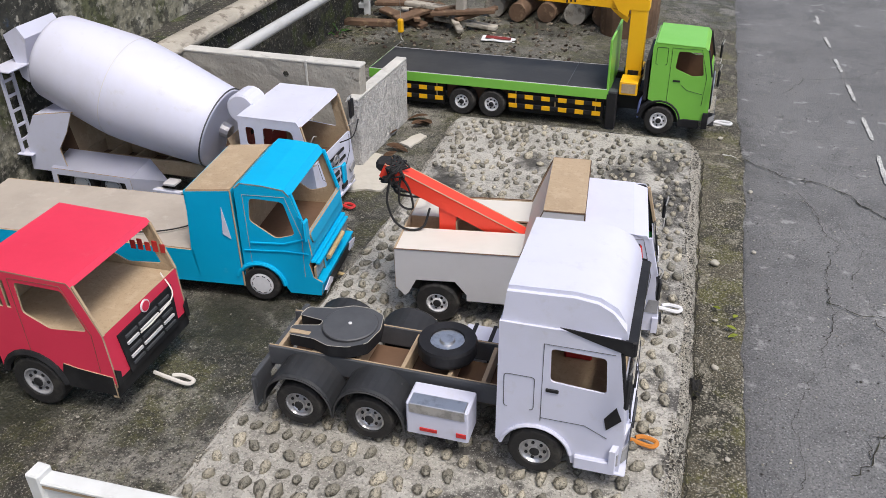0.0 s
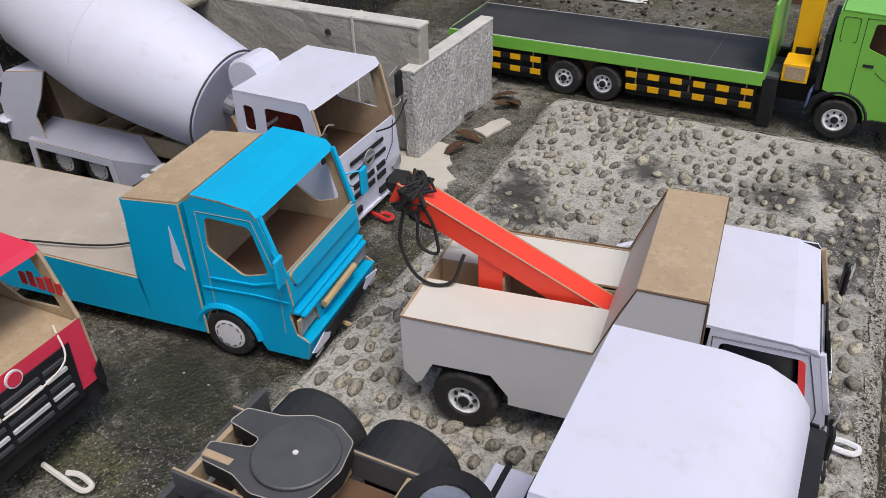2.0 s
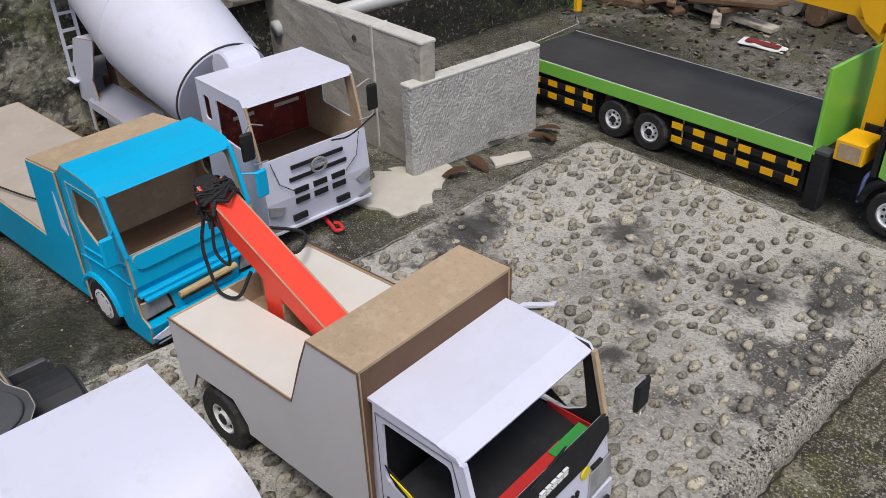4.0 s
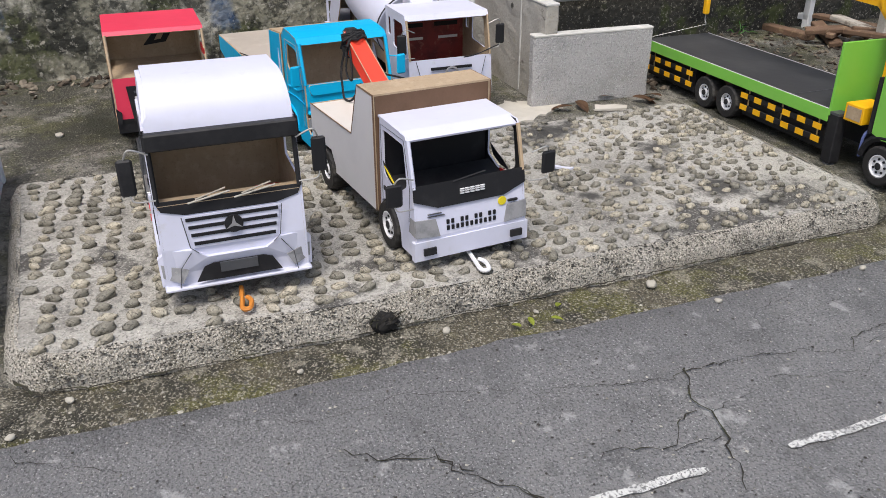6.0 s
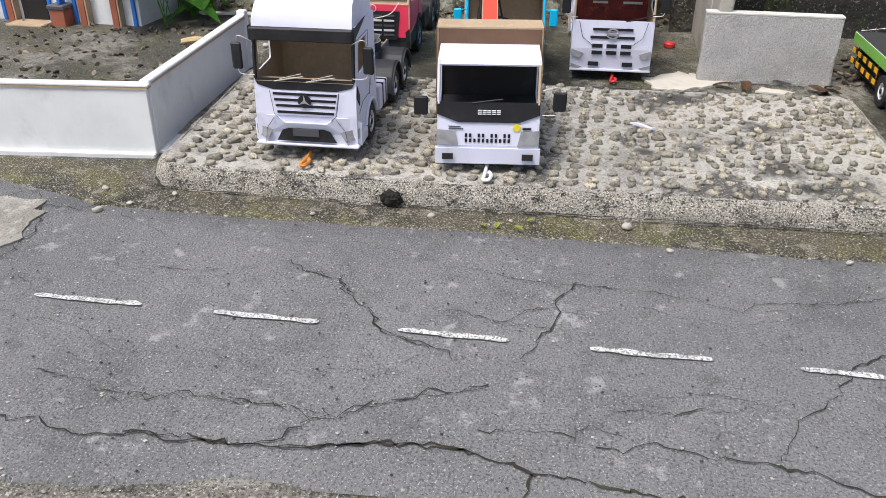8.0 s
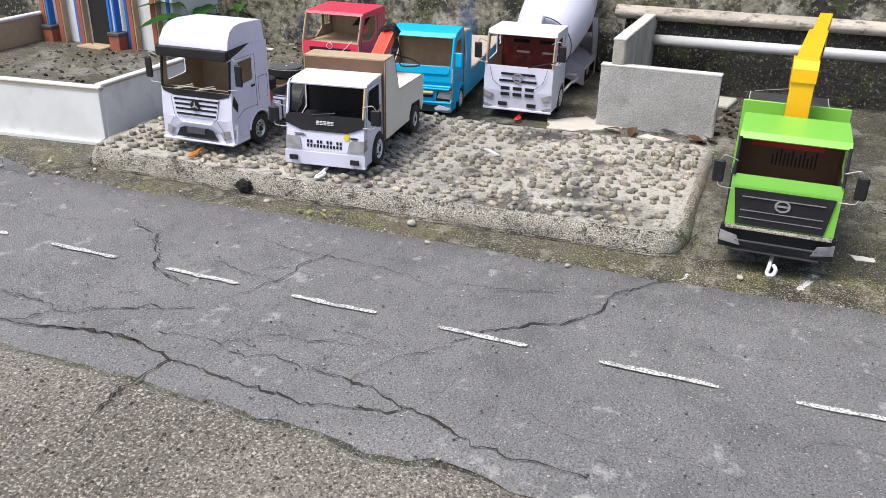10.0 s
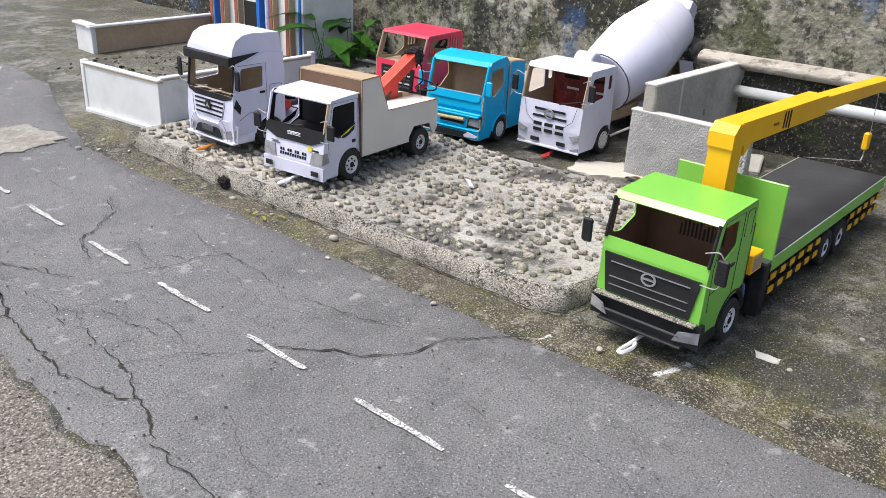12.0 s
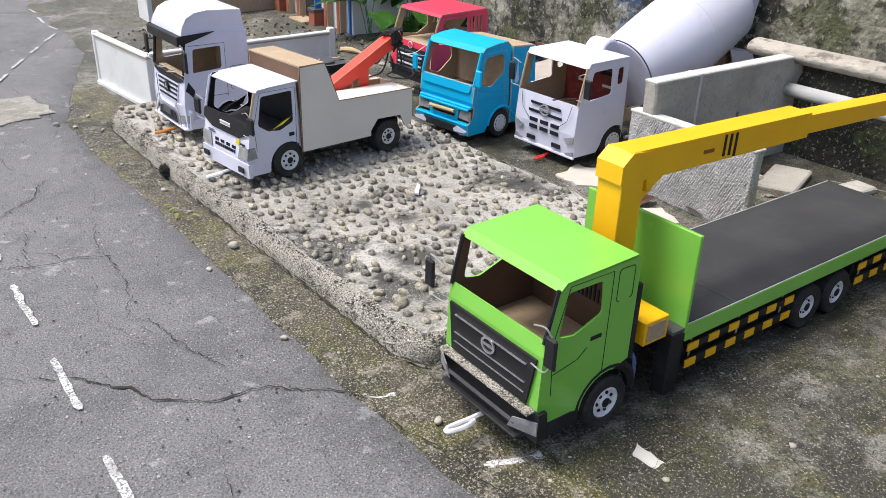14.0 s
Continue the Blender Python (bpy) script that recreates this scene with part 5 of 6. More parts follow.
    part("print_scrap", box(-0.03, -0.008, -0.085, 0.05, 0.11, 0.113, 0), PRED, tr)
    part("print_scrap", box(-0.028, -0.008, 0.03, 0.08, 0.1135, 0.115, 0), PGREEN, tr)
    part("wiper", tube([(-0.004, -0.03, 0.133), (-0.006, 0.025, 0.14)], 0.0012, 4), BLACK, tr)
    mirror(tr, -0.004, -0.122, 0.127, 0.036, 0.026)
    mirror(tr, 0.01, 0.125, 0.142, 0.036, 0.024)
    tow_tab(tr, RIMW, 0.045, 0.006)
    # boom
    a, b = Vector((-0.214, 0, 0.118)), Vector((-0.478, 0, 0.246))
    d = (b - a).normalized()
    up = Vector((0, 0, 1)) - d * d.z
    up.normalize()
    L = (b - a).length
    bm = plate([(0, -0.016), (L, -0.013), (L, 0.013), (0, 0.012)], [], lambda u, v: a + d * u + up * v + Vector((0, -0.016, 0)), (0, 0.032, 0))
    for f in bm.faces:
        f.material_index = 0
    boom = part("boom", bm, [BOOMR], tr, "scarlet card boom with raw seams")
    for s in (1, -1):
        part("seam_edge", tube([a + up * 0.012 + Vector((0, s * 0.016, 0)), b + up * 0.013 + Vector((0, s * 0.016, 0))], 0.001, 4), CARD, boom)
    part("boom_foot", box(-0.22, -0.213, -0.013, 0.013, 0.105, 0.13, 0), CARD, boom)
    part("boom_post", box(-0.38, -0.35, -0.013, 0.013, 0.106, 0.19, 0.001), BOOMR, tr)
    part("post_edge", box(-0.3515, -0.348, -0.0125, 0.0125, 0.107, 0.155, 0), CARD, tr)
    # rope wound round the tip
    random.seed(3)
    pts = []
    for k in range(90):
        t = 0.86 + 0.13 * random.random()
        q = 2 * math.pi * k / 7.0
        rr = 0.021 + 0.006 * random.random()
        pts.append(a + d * (L * t) + up * rr * math.sin(q) + Vector((0, rr * math.cos(q), 0)))
    tip = a + d * (L * 0.95)
    rope = part("rope", tube(pts, 0.0022, 5), ROPE, tr)
    part("rope_head", box(-0.49, -0.462, -0.014, 0.014, 0.24, 0.262, 0.006), ROPE, rope)
    part("rope_loop", tube(curve_pts([tip + Vector((0, -0.018, -0.01)), tip + Vector((-0.004, -0.026, -0.05)), tip + Vector((0.01, -0.03, -0.085)), tip + Vector((0.035, -0.036, -0.095)), tip + Vector((0.06, -0.03, -0.09)), tip + Vector((0.07, -0.016, -0.06))], 8), 0.0022, 5), ROPE, rope)
    part("rope_loop", tube(curve_pts([tip + Vector((0, 0.018, -0.01)), tip + Vector((0.0, 0.03, -0.06)), tip + Vector((0.06, 0.05, -0.072)), tip + Vector((0.03, 0.09, -0.075)), tip + Vector((-0.01, 0.06, -0.07)), tip + Vector((0.03, 0.02, -0.05))], 8), 0.0022, 5), ROPE, rope)
    part("rope_loop", tube(curve_pts([tip + Vector((0.02, -0.02, 0.0)), tip + Vector((0.018, -0.024, -0.05)), tip + Vector((0.04, -0.022, -0.06)), tip + Vector((0.035, -0.02, -0.025)), tip + Vector((0.02, -0.018, 0.0))], 8), 0.002, 5), ROPE, rope)


def chequer(truck, x0, x1, y, z, n, k0=0):
    """A side guard rail: black bar with yellow card blocks."""
    s = 1 if y > 0 else -1
    rail = part("guard_rail", box(x0, x1, y - 0.003, y + 0.003, z - 0.0055, z + 0.0055, 0.0005), BLACK, truck)
    st = (x1 - x0) / n
    for k in range(n):
        if (k + k0) % 2 == 0:
            part("yellow_block", box(x0 + st * k, x0 + st * (k + 1), y + s * 0.002, y + s * 0.0042, z - 0.006, z + 0.006, 0), YELLOW, rail)


def crane_truck():
    tr = thing("crane_truck", "lime green card model flatbed truck with a yellow crane", "model truck", pose(0.106, 2.247, 0.014, 0, 0, 2.3))
    ax, R, h = -0.122, 0.039, 0.0925
    prof = [(0.0, 0.075), (-0.002, 0.15), (-0.006, 0.17), (-0.02, 0.232), (-0.03, 0.241), (-0.15, 0.246), (-0.156, 0.236), (-0.156, 0.095)] + arc(ax, 0.04, 0.048, 100, 5, 9) + [(-0.06, 0.05), (-0.01, 0.05)]
    hole = rounded([(-0.024, 0.17), (-0.034, 0.228), (-0.092, 0.228), (-0.096, 0.182), (-0.05, 0.165)], 0.006)
    cab(tr, prof, 2 * h, [hole], GREEN, [(0.0, 0.05, 0.0, 0.075, BLACK, 0.0031), (0.0, 0.075, -0.002, 0.15, GREEN, 0.0031), (-0.002, 0.15, -0.006, 0.17, GREEN, 0.0031), (-0.02, 0.2325, -0.03, 0.2425, GREEN, 0.0), (-0.03, 0.2425, -0.15, 0.247, GREEN, 0.0), (-0.155, 0.24, -0.156, 0.095, GREEN, 0.0031)], DCARD, edge=GREEN)
    part("floor", box(-0.152, -0.006, -0.089, 0.089, 0.1, 0.104, 0), CARD, tr)
    part("back_print", box(-0.1525, -0.1515, -0.07, 0.06, 0.185, 0.205, 0), PRED, tr)
    bars = [(-0.03 + 0.007 * k) for k in range(12)]
    for y in bars:
        part("print_bar", box(-0.1525, -0.151, y, y + 0.003, 0.15, 0.17 + 0.006 * (hash(int(y * 1000)) % 3), 0), BLACK, tr)
    part("bumper", plate([(-0.098, 0.03), (0.098, 0.03), (0.1, 0.05), (0.098, 0.072), (-0.098, 0.072), (-0.1, 0.05)], [], lambda u, v: (0.016 - 0.7 * max(0, abs(u) - 0.078), u, v), (-0.014, 0, 0)), [BLACK, BLACK], tr)
    part("bumper_lip", box(0.0, 0.0185, -0.076, 0.076, 0.03, 0.034, 0.001), BLACK, tr)
    part("bumper_groove", box(0.012, 0.0172, -0.07, 0.07, 0.05, 0.0515, 0), DGREY, tr)
    part("bumper_top", box(0.0, 0.015, -0.09, 0.09, 0.0722, 0.0745, 0), KERB, tr, "frayed grey bumper edge")
    part("grille", plate([(-0.075, 0.078), (0.075, 0.078), (0.085, 0.145), (-0.085, 0.145)], [], lambda u, v: (0.004 - 0.03 * (v - 0.075), u, v), (-0.003, 0, 0)), [BLACK, BLACK], tr)
    for z in (0.092, 0.106, 0.132):
        part("grille_line", box(0.002, 0.0048, -0.07, 0.07, z - 0.0006, z + 0.0006, 0), SILVER, tr)
    ring_badge(tr, 0.0035, 0, 0.122, 0.0135, SILVER)
    for s in (1, -1):
        part("headlight", plate([(s * 0.06, 0.042), (s * 0.098, 0.042), (s * 0.098, 0.062), (s * 0.068, 0.06)], [], lambda u, v: (0.0178 - 0.7 * max(0, abs(u) - 0.078), u, v), (-0.002, 0, 0)), [LAMP, LAMP], tr)
        part("pillar", tube([(-0.004, s * 0.09, 0.168), (-0.02, s * 0.09, 0.235)], 0.003, 5), BLACK, tr)
        seam(tr, [(-0.108, 0.09), (-0.108, 0.236), (-0.036, 0.236), (-0.016, 0.165), (-0.02, 0.09)], s * h, BLACK)
        seam(tr, rounded([(-0.146, 0.19), (-0.146, 0.235), (-0.118, 0.235), (-0.118, 0.19)], 0.005), s * h, BLACK)
        seam(tr, [(-0.02, 0.12), (-0.06, 0.128), (-0.075, 0.14)], s * h, BLACK)
        part("door_handle", box(-0.098, -0.08, s * (h - 0.001), s * (h + 0.0012), 0.148, 0.153, 0), BLACK, tr)
        part("mudguard", tube([(x, s * 0.086, z) for x, z in arc(ax, 0.04, 0.053, 175, 5, 10)], 0.008, 6), BLACK, tr)
        part("step", box(-0.075, -0.02, s * 0.075, s * 0.093, 0.026, 0.05, 0.002), BLACK, tr)
        mirror(tr, 0.012, s * 0.117, 0.176, 0.042, 0.02)
        wheel(tr, ax, s * 0.096, R, 0.026, RIMW)
        for x in (-0.578, -0.665):
            wheel(tr, x, s * 0.101, R, 0.04, RIMW, rim_r=0.52)
        part("bed_side", box(-0.94, -0.262, s * 0.0985, s * 0.1015, 0.086, 0.1125, 0.001), GREEN, tr)
        for z, k0 in ((0.070, 0), (0.043, 0)):
            chequer(tr, -0.53 + 0.002 * (z < 0.06), -0.275, s * 0.096, z, 11, k0)
            chequer(tr, -0.935, -0.72, s * 0.096, z, 9, k0)
        for x in (-0.29, -0.4, -0.51, -0.74, -0.9):
            part("rail_post", box(x - 0.0015, x + 0.0015, s * 0.0915, s * 0.093, 0.035, 0.09, 0), STICK, tr)
        leg = part("outrigger", box(-0.262, -0.235, s * 0.075, s * 0.1, 0.004, 0.108, 0.002), BLACK, tr)
        part("outrigger_cap", box(-0.2625, -0.2345, s * 0.0745, s * 0.1005, 0.104, 0.109, 0), DGREY, leg)
        part("outrigger_foot", lathe([(0.012, 0.0), (0.012, 0.003), (0.004, 0.006)], "Z", 12, m=Matrix.Translation((-0.248, s * 0.088, 0.0))), DGREY, leg)
        part("crane_box", box(-0.232, -0.185, s * 0.03, s * 0.092, 0.1, 0.135, 0.001), YELLOW, tr)
        part("crane_box_end", box(-0.226, -0.19, s * 0.0905, s * 0.0928, 0.105, 0.13, 0), CARD, tr)
        part("hose", tube(curve_pts([(-0.165, s * 0.07, 0.1), (-0.175, s * 0.088, 0.085), (-0.178, s * 0.088, 0.04)], 5), 0.003, 6), mat("blue_hose", (0.1, 0.13, 0.3), 0.5), tr)
    part("bed_end", box(-0.943, -0.94, -0.1015, 0.1015, 0.086, 0.1125, 0.001), GREEN, tr)
    part("bed", box(-0.94, -0.262, -0.0983, 0.0983, 0.1, 0.1135, 0.001), BEDBLK, tr, "matt black bed board")
    for s in (1, -1):
        part("side_skirt", box(-0.53, -0.27, s * 0.075, s * 0.088, 0.022, 0.086, 0), BLACK, tr)
        part("side_skirt", box(-0.93, -0.72, s * 0.075, s * 0.088, 0.022, 0.086, 0), BLACK, tr)
        part("hinge_plate", plate([(-0.23, 0.285), (-0.262, 0.3), (-0.285, 0.306), (-0.262, 0.286), (-0.236, 0.268)], [], lambda u, v: (u, s * 0.012, v), (0, -s * 0.003, 0)), [YELLOW, YELLOW], tr)
        part("frayed_edge", tube([(-0.94, s * 0.1, 0.1132), (-0.262, s * 0.1, 0.1132)], 0.0009, 4), GREYB, tr)
    part("wheel_backing", box(-0.17, -0.07, -0.07, 0.07, 0.03, 0.09, 0), BLACK, tr)
    part("bed_joint", box(-0.372, -0.37, -0.098, 0.098, 0.113, 0.1145, 0), DGREY, tr)
    part("headboard", box(-0.264, -0.258, -0.101, 0.101, 0.1, 0.246, 0.001), GREEN, tr)
    part("chassis", box(-0.93, -0.05, -0.045, 0.045, 0.045, 0.098, 0.002), BLACK, tr)
    part("axle_box", box(-0.72, -0.53, -0.06, 0.06, 0.03, 0.09, 0.002), DCARD, tr)
    # crane
    col = part("crane_column", box(-0.228, -0.186, -0.021, 0.021, 0.06, 0.325, 0.001), YELLOW, tr)
    part("crane_head", plate([(-0.182, 0.305), (-0.182, 0.33), (-0.2, 0.345), (-0.265, 0.34), (-0.275, 0.325), (-0.26, 0.3), (-0.235, 0.285), (-0.232, 0.305)], [], lambda u, v: (u, -0.0225, v), (0, 0.045, 0)), [YELLOW, YELLOW], tr)
    part("column_base", lathe([(0.026, 0.13), (0.026, 0.145)], "Z", 16, m=Matrix.Translation((-0.207, 0, 0))), BLACK, col)
    part("pivot_pin", tube([(-0.262, -0.035, 0.2), (-0.262, 0.03, 0.2)], 0.0018, 6), WIRE, col)
    SLEW = Matrix.Translation((-0.207, 0, 0)) @ pose(0, 0, 0, 0, 0, -4.2) @ Matrix.Translation((0.207, 0, 0))
    def beam(name, x0, z0, x1, z1, h0, h1, w, m):
        return part(name, plate([(x0, z0), (x1, z1), (x1, z1 - h1), (x0, z0 - h0)], [], lambda u, v: (u, -w / 2, v), (0, w, 0)), [m, m], tr, at=SLEW)
    b1 = beam("crane_boom", -0.2, 0.345, -0.56, 0.349, 0.042, 0.038, 0.04, YELLOW)
    b2 = beam("crane_boom", -0.54, 0.343, -0.92, 0.339, 0.029, 0.024, 0.03, YELLOW)
    for s in (1, -1):
        for k in range(3):
            part("stripe", box(-0.4 + 0.011 * k, -0.396 + 0.011 * k, s * 0.02, s * 0.0212, 0.312 if k else 0.309, 0.343, 0), BLACK, b1)
        part("maker_mark", box(-0.355, -0.335, s * 0.02, s * 0.0212, 0.322, 0.327, 0), mat("dark_mark", (0.25, 0.08, 0.02), 0.5), b1)
    part("hook_cord", tube([(-0.9, 0, 0.32), (-0.9, 0.004, 0.21)], 0.0007, 4), WIRE, tr, at=SLEW)
    hk = part("hook_block", box(-0.908, -0.892, -0.007, 0.007, 0.175, 0.215, 0.003), YELLOW, tr, at=SLEW)
    part("hook", tube(curve_pts([(-0.9, 0, 0.175), (-0.9, 0, 0.16), (-0.893, 0, 0.15), (-0.903, 0, 0.146)], 5), 0.0016, 5), WIRE, hk)
    part("hook_line", tube([(-0.897, 0.052, 0.148), (-0.938, -0.09, 0.116)], 0.0005, 4), WIRE, tr)
    tow_tab(tr, RIMW, 0.058, 0.012, 0.0)
    part("exhaust_box", box(-0.17, -0.16, -0.09, 0.09, 0.09, 0.2, 0.001), BLACK, tr)


def mixer_truck():
    tr = thing("mixer_truck", "white paper model concrete mixer truck with a large drum", "model truck", pose(-0.632, 1.49, 0.018, 0, 0, 4.0))
    ax, R, h = -0.135, 0.04, 0.101
    prof = [(0.0, 0.026), (0.006, 0.08), (0.0, 0.15), (-0.02, 0.232), (-0.028, 0.244), (-0.16, 0.246), (-0.162, 0.05)] + arc(ax, 0.036, 0.048, 140, 10, 9)[1:] + [(-0.075, 0.026)]
    hole = rounded([(-0.028, 0.158), (-0.04, 0.225), (-0.105, 0.227), (-0.108, 0.165)], 0.008)
    hole2 = rounded([(-0.125, 0.185), (-0.125, 0.225), (-0.145, 0.226), (-0.145, 0.185)], 0.007)
    cab(tr, prof, 2 * h, [hole, hole2], WHITE, [(0.0, 0.026, 0.006, 0.08, WHITE, 0.0031), (0.006, 0.08, 0.0, 0.15, WHITE, 0.0031), (-0.02, 0.234, -0.028, 0.246, WHITE, 0.0), (-0.028, 0.246, -0.16, 0.248, WHITE, 0.0), (-0.161, 0.24, -0.162, 0.05, WHITE, 0.0031)], CARD, edge=WHITE)
    part("floor", box(-0.158, -0.004, -0.097, 0.097, 0.1, 0.103, 0), DCARD, tr)
    part("back_print", box(-0.158, -0.1565, -0.095, 0.095, 0.105, 0.235, 0), DRED, tr, "dark red printed carton inside the cab")
    for y, w in ((-0.06, 0.05), (0.02, 0.06)):
        part("print_bar", box(-0.1563, -0.155, y, y + w, 0.19, 0.2, 0), DARK, tr)
        part("print_bar", box(-0.1563, -0.155, y + 0.01, y + w, 0.16, 0.166, 0), CREAM, tr)
    for s in (1, -1):
        part("pillar", tube([(0.0, s * 0.098, 0.15), (-0.02, s * 0.098, 0.236)], 0.003, 5), CARD, tr)
        part("headlight", plate([(s * 0.07, 0.068), (s * 0.1, 0.078), (s * 0.1, 0.062), (s * 0.08, 0.056)], [], lambda u, v: (0.0078, u, v), (-0.002, 0, 0)), [LAMP, LAMP], tr)
        part("fog_lamp", plate([(s * 0.072, 0.032), (s * 0.1, 0.04), (s * 0.1, 0.032), (s * 0.08, 0.028)], [], lambda u, v: (0.005, u, v), (-0.002, 0, 0)), [LAMP, LAMP], tr)
        part("fog_hole", box(0.0, 0.0065, s * 0.03, s * 0.056, 0.036, 0.046, 0), BLACK, tr)
        part("front_line", tube([(0.005, s * 0.085, 0.148), (0.0075, s * 0.075, 0.11), (0.0085, s * 0.05, 0.09)], 0.0007, 4), BLACK, tr)
        wheel(tr, ax, s * 0.1, R, 0.026, RIMW, "disc")
        part("wheel_backing", box(-0.195, -0.078, s * 0.055, s * 0.07, 0.02, 0.088, 0), BLACK, tr)
        for x in (-0.515, -0.6):
            wheel(tr, x, s * 0.093, 0.035, 0.034, RIMW, "disc")
        cover = part("wheel_cover", plate([(-0.45, 0.008), (-0.455, 0.07), (-0.665, 0.072), (-0.668, 0.008)], [[(-0.466, 0.0085), (-0.47, 0.056), (-0.652, 0.058), (-0.654, 0.0085)]], lambda u, v: (u, s * 0.106, v), (0, -s * 0.003, 0)), [WHITE, CARD], tr)
        bm = bmesh.new()
        top = [bm.verts.new(p) for p in ((-0.455, s * 0.105, 0.071), (-0.665, s * 0.105, 0.073), (-0.648, s * 0.052, 0.1), (-0.43, s * 0.052, 0.098))]
        end = [bm.verts.new(p) for p in ((-0.45, s * 0.105, 0.01), (-0.392, s * 0.052, 0.045))]
        bm.faces.new(top)
        bm.faces.new((top[0], top[3], end[1], end[0]))
        bmesh.ops.solidify(bm, geom=bm.faces[:], thickness=0.002)
        part("cover_top", bm, WHITE, cover)
        part("side_step", box(-0.375, -0.345, s * 0.07, s * 0.1, 0.06, 0.066, 0.001), GREYB, tr)
        part("side_step", box(-0.405, -0.335, s * 0.09, s * 0.1, 0.04, 0.047, 0.001), WHITE, tr)
        part("chassis_rail", box(-0.72, -0.16, s * 0.04, s * 0.046, 0.06, 0.095, 0.001), CARD, tr)
        part("ladder_bar", tube([(-0.19, s * 0.09, 0.04), (-0.4, s * 0.09, 0.045)], 0.004, 5), GREYB, tr)
        part("tail_side", plate([(-0.722, 0.06), (-0.716, 0.14), (-0.68, 0.198), (-0.575, 0.214), (-0.6, 0.165), (-0.632, 0.12), (-0.622, 0.06)], [], lambda u, v: (u, s * 0.098, v), (0, -s * 0.003, 0)), [WHITE, CARD], tr)
    strip("grille_slot", tr, [(-0.05, 0.05, 0.126, 0.132), (-0.055, 0.055, 0.106, 0.112)], 0.005, BLACK)
    strip("grille_slot", tr, [(y, y + 0.026, z, z + 0.009) for z in (0.083, 0.066) for y in (-0.049, -0.013, 0.023)], 0.006, BLACK)
    ring_badge(tr, 0.0075, 0, 0.119, 0.016, LAMP)
    part("bumper", box(0.0, 0.0055, -0.102, 0.102, 0.022, 0.028, 0.001), WHITE, tr)
    for x in (-0.25, -0.33, -0.4, -0.48, -0.55, -0.62):
        part("cross_member", box(x - 0.003, x + 0.003, -0.039, 0.039, 0.062, 0.092, 0), CARD, tr)
    part("under_tray", box(-0.72, -0.16, -0.039, 0.039, 0.055, 0.06, 0), DCARD, tr)
    mirror(tr, 0.01, -0.12, 0.19, 0.045, 0.022)
    mirror(tr, 0.0, 0.122, 0.195, 0.045, 0.022)
    # drum
    a, b = Vector((-0.262, 0, 0.168)), Vector((-0.662, 0, 0.306))
    d = (b - a).normalized()
    q = Vector((1, 0, 0)).rotation_difference(d).to_matrix().to_4x4()
    L = (b - a).length
    m = Matrix.Translation(a) @ q
    prof = [(0.09, 0.0), (0.0935, 0.003), (0.098, 0.04), (0.109, 0.13), (0.1155, 0.205), (0.1165, 0.235), (0.115, 0.262), (0.107, 0.34), (0.0985, L - 0.012), (0.094, L - 0.003), (0.08, L + 0.001)]
    dr = part("drum", lathe(prof, "X", 40, m=m), WHITE, tr, "white paper drum with creased seams")
    dr.data.polygons.foreach_set("use_smooth", [len(p.vertices) == 4 for p in dr.data.polygons])
    part("drum_rim", lathe([(0.0952, 0.002), (0.0952, 0.0042)], "X", 40, m=m), DGREY, dr)
    part("drum_seam", lathe([(0.1171, 0.233), (0.1171, 0.2345)], "X", 40, m=m), GREYB, dr)
    part("drum_hub", lathe([(0.016, -0.02), (0.018, 0.002)], "X", 12, m=m), SILVER, dr)
    part("water_tank", lathe([(0.03, -0.03), (0.034, -0.027), (0.034, 0.027), (0.03, 0.03)], "Y", 18, m=Matrix.Translation((-0.185, -0.01, 0.235))), WHITE, tr)
    part("drum_stand", plate([(-0.21, 0.09), (-0.235, 0.16), (-0.26, 0.09)], [], lambda u, v: (u, -0.03, v), (0, 0.06, 0)), [DCARD, CARD], tr)
    part("rear_stand", plate([(-0.62, 0.09), (-0.635, 0.18), (-0.66, 0.19), (-0.67, 0.09)], [], lambda u, v: (u, -0.05, v), (0, 0.1, 0)), [DCARD, CARD], tr)
    part("tail_top", plate([(-0.68, -0.0945), (-0.575, -0.0945), (-0.575, 0.0945), (-0.68, 0.0945)], [], lambda u, v: (u, v, 0.199 + 0.15 * (u + 0.68)), (0, 0, -0.003)), [WHITE, CARD], tr)
    part("tail_back", plate([(-0.0945, 0.0), (0.0945, 0.0), (0.0945, 0.066), (-0.0945, 0.066)], [], lambda u, v: (-0.714 + 0.52 * v, u, 0.142 + 0.85 * v), (0.003, 0, 0)), [WHITE, CARD], tr)
    part("chute", plate([(-0.68, 0.36), (-0.695, 0.385), (-0.735, 0.365), (-0.715, 0.27), (-0.7, 0.26)], [], lambda u, v: (u, -0.06, v), (0, 0.12, 0)), [WHITE, WHITE], tr)
    bm = bmesh.new()
    for y in (-0.1, -0.066):
        box(-0.738, -0.732, y - 0.003, y + 0.003, 0.1, 0.3, 0, bm)
    for z in (0.13, 0.165, 0.2, 0.235, 0.27):
        box(-0.737, -0.733, -0.1, -0.066, z - 0.003, z + 0.003, 0, bm)
    part("ladder", bm, WHITE, tr)
    part("rear_platform", box(-0.752, -0.69, -0.12, 0.0, 0.3, 0.304, 0.001), WHITE, tr)
    part("rear_platform", box(-0.745, -0.705, -0.11, -0.04, 0.098, 0.102, 0.001), WHITE, tr)
    part("tail_box", box(-0.718, -0.62, -0.0945, 0.0945, 0.06, 0.064, 0.001), WHITE, tr)
    part("tail_back", box(-0.7215, -0.7185, -0.0945, 0.0945, 0.06, 0.142, 0.0), WHITE, tr)
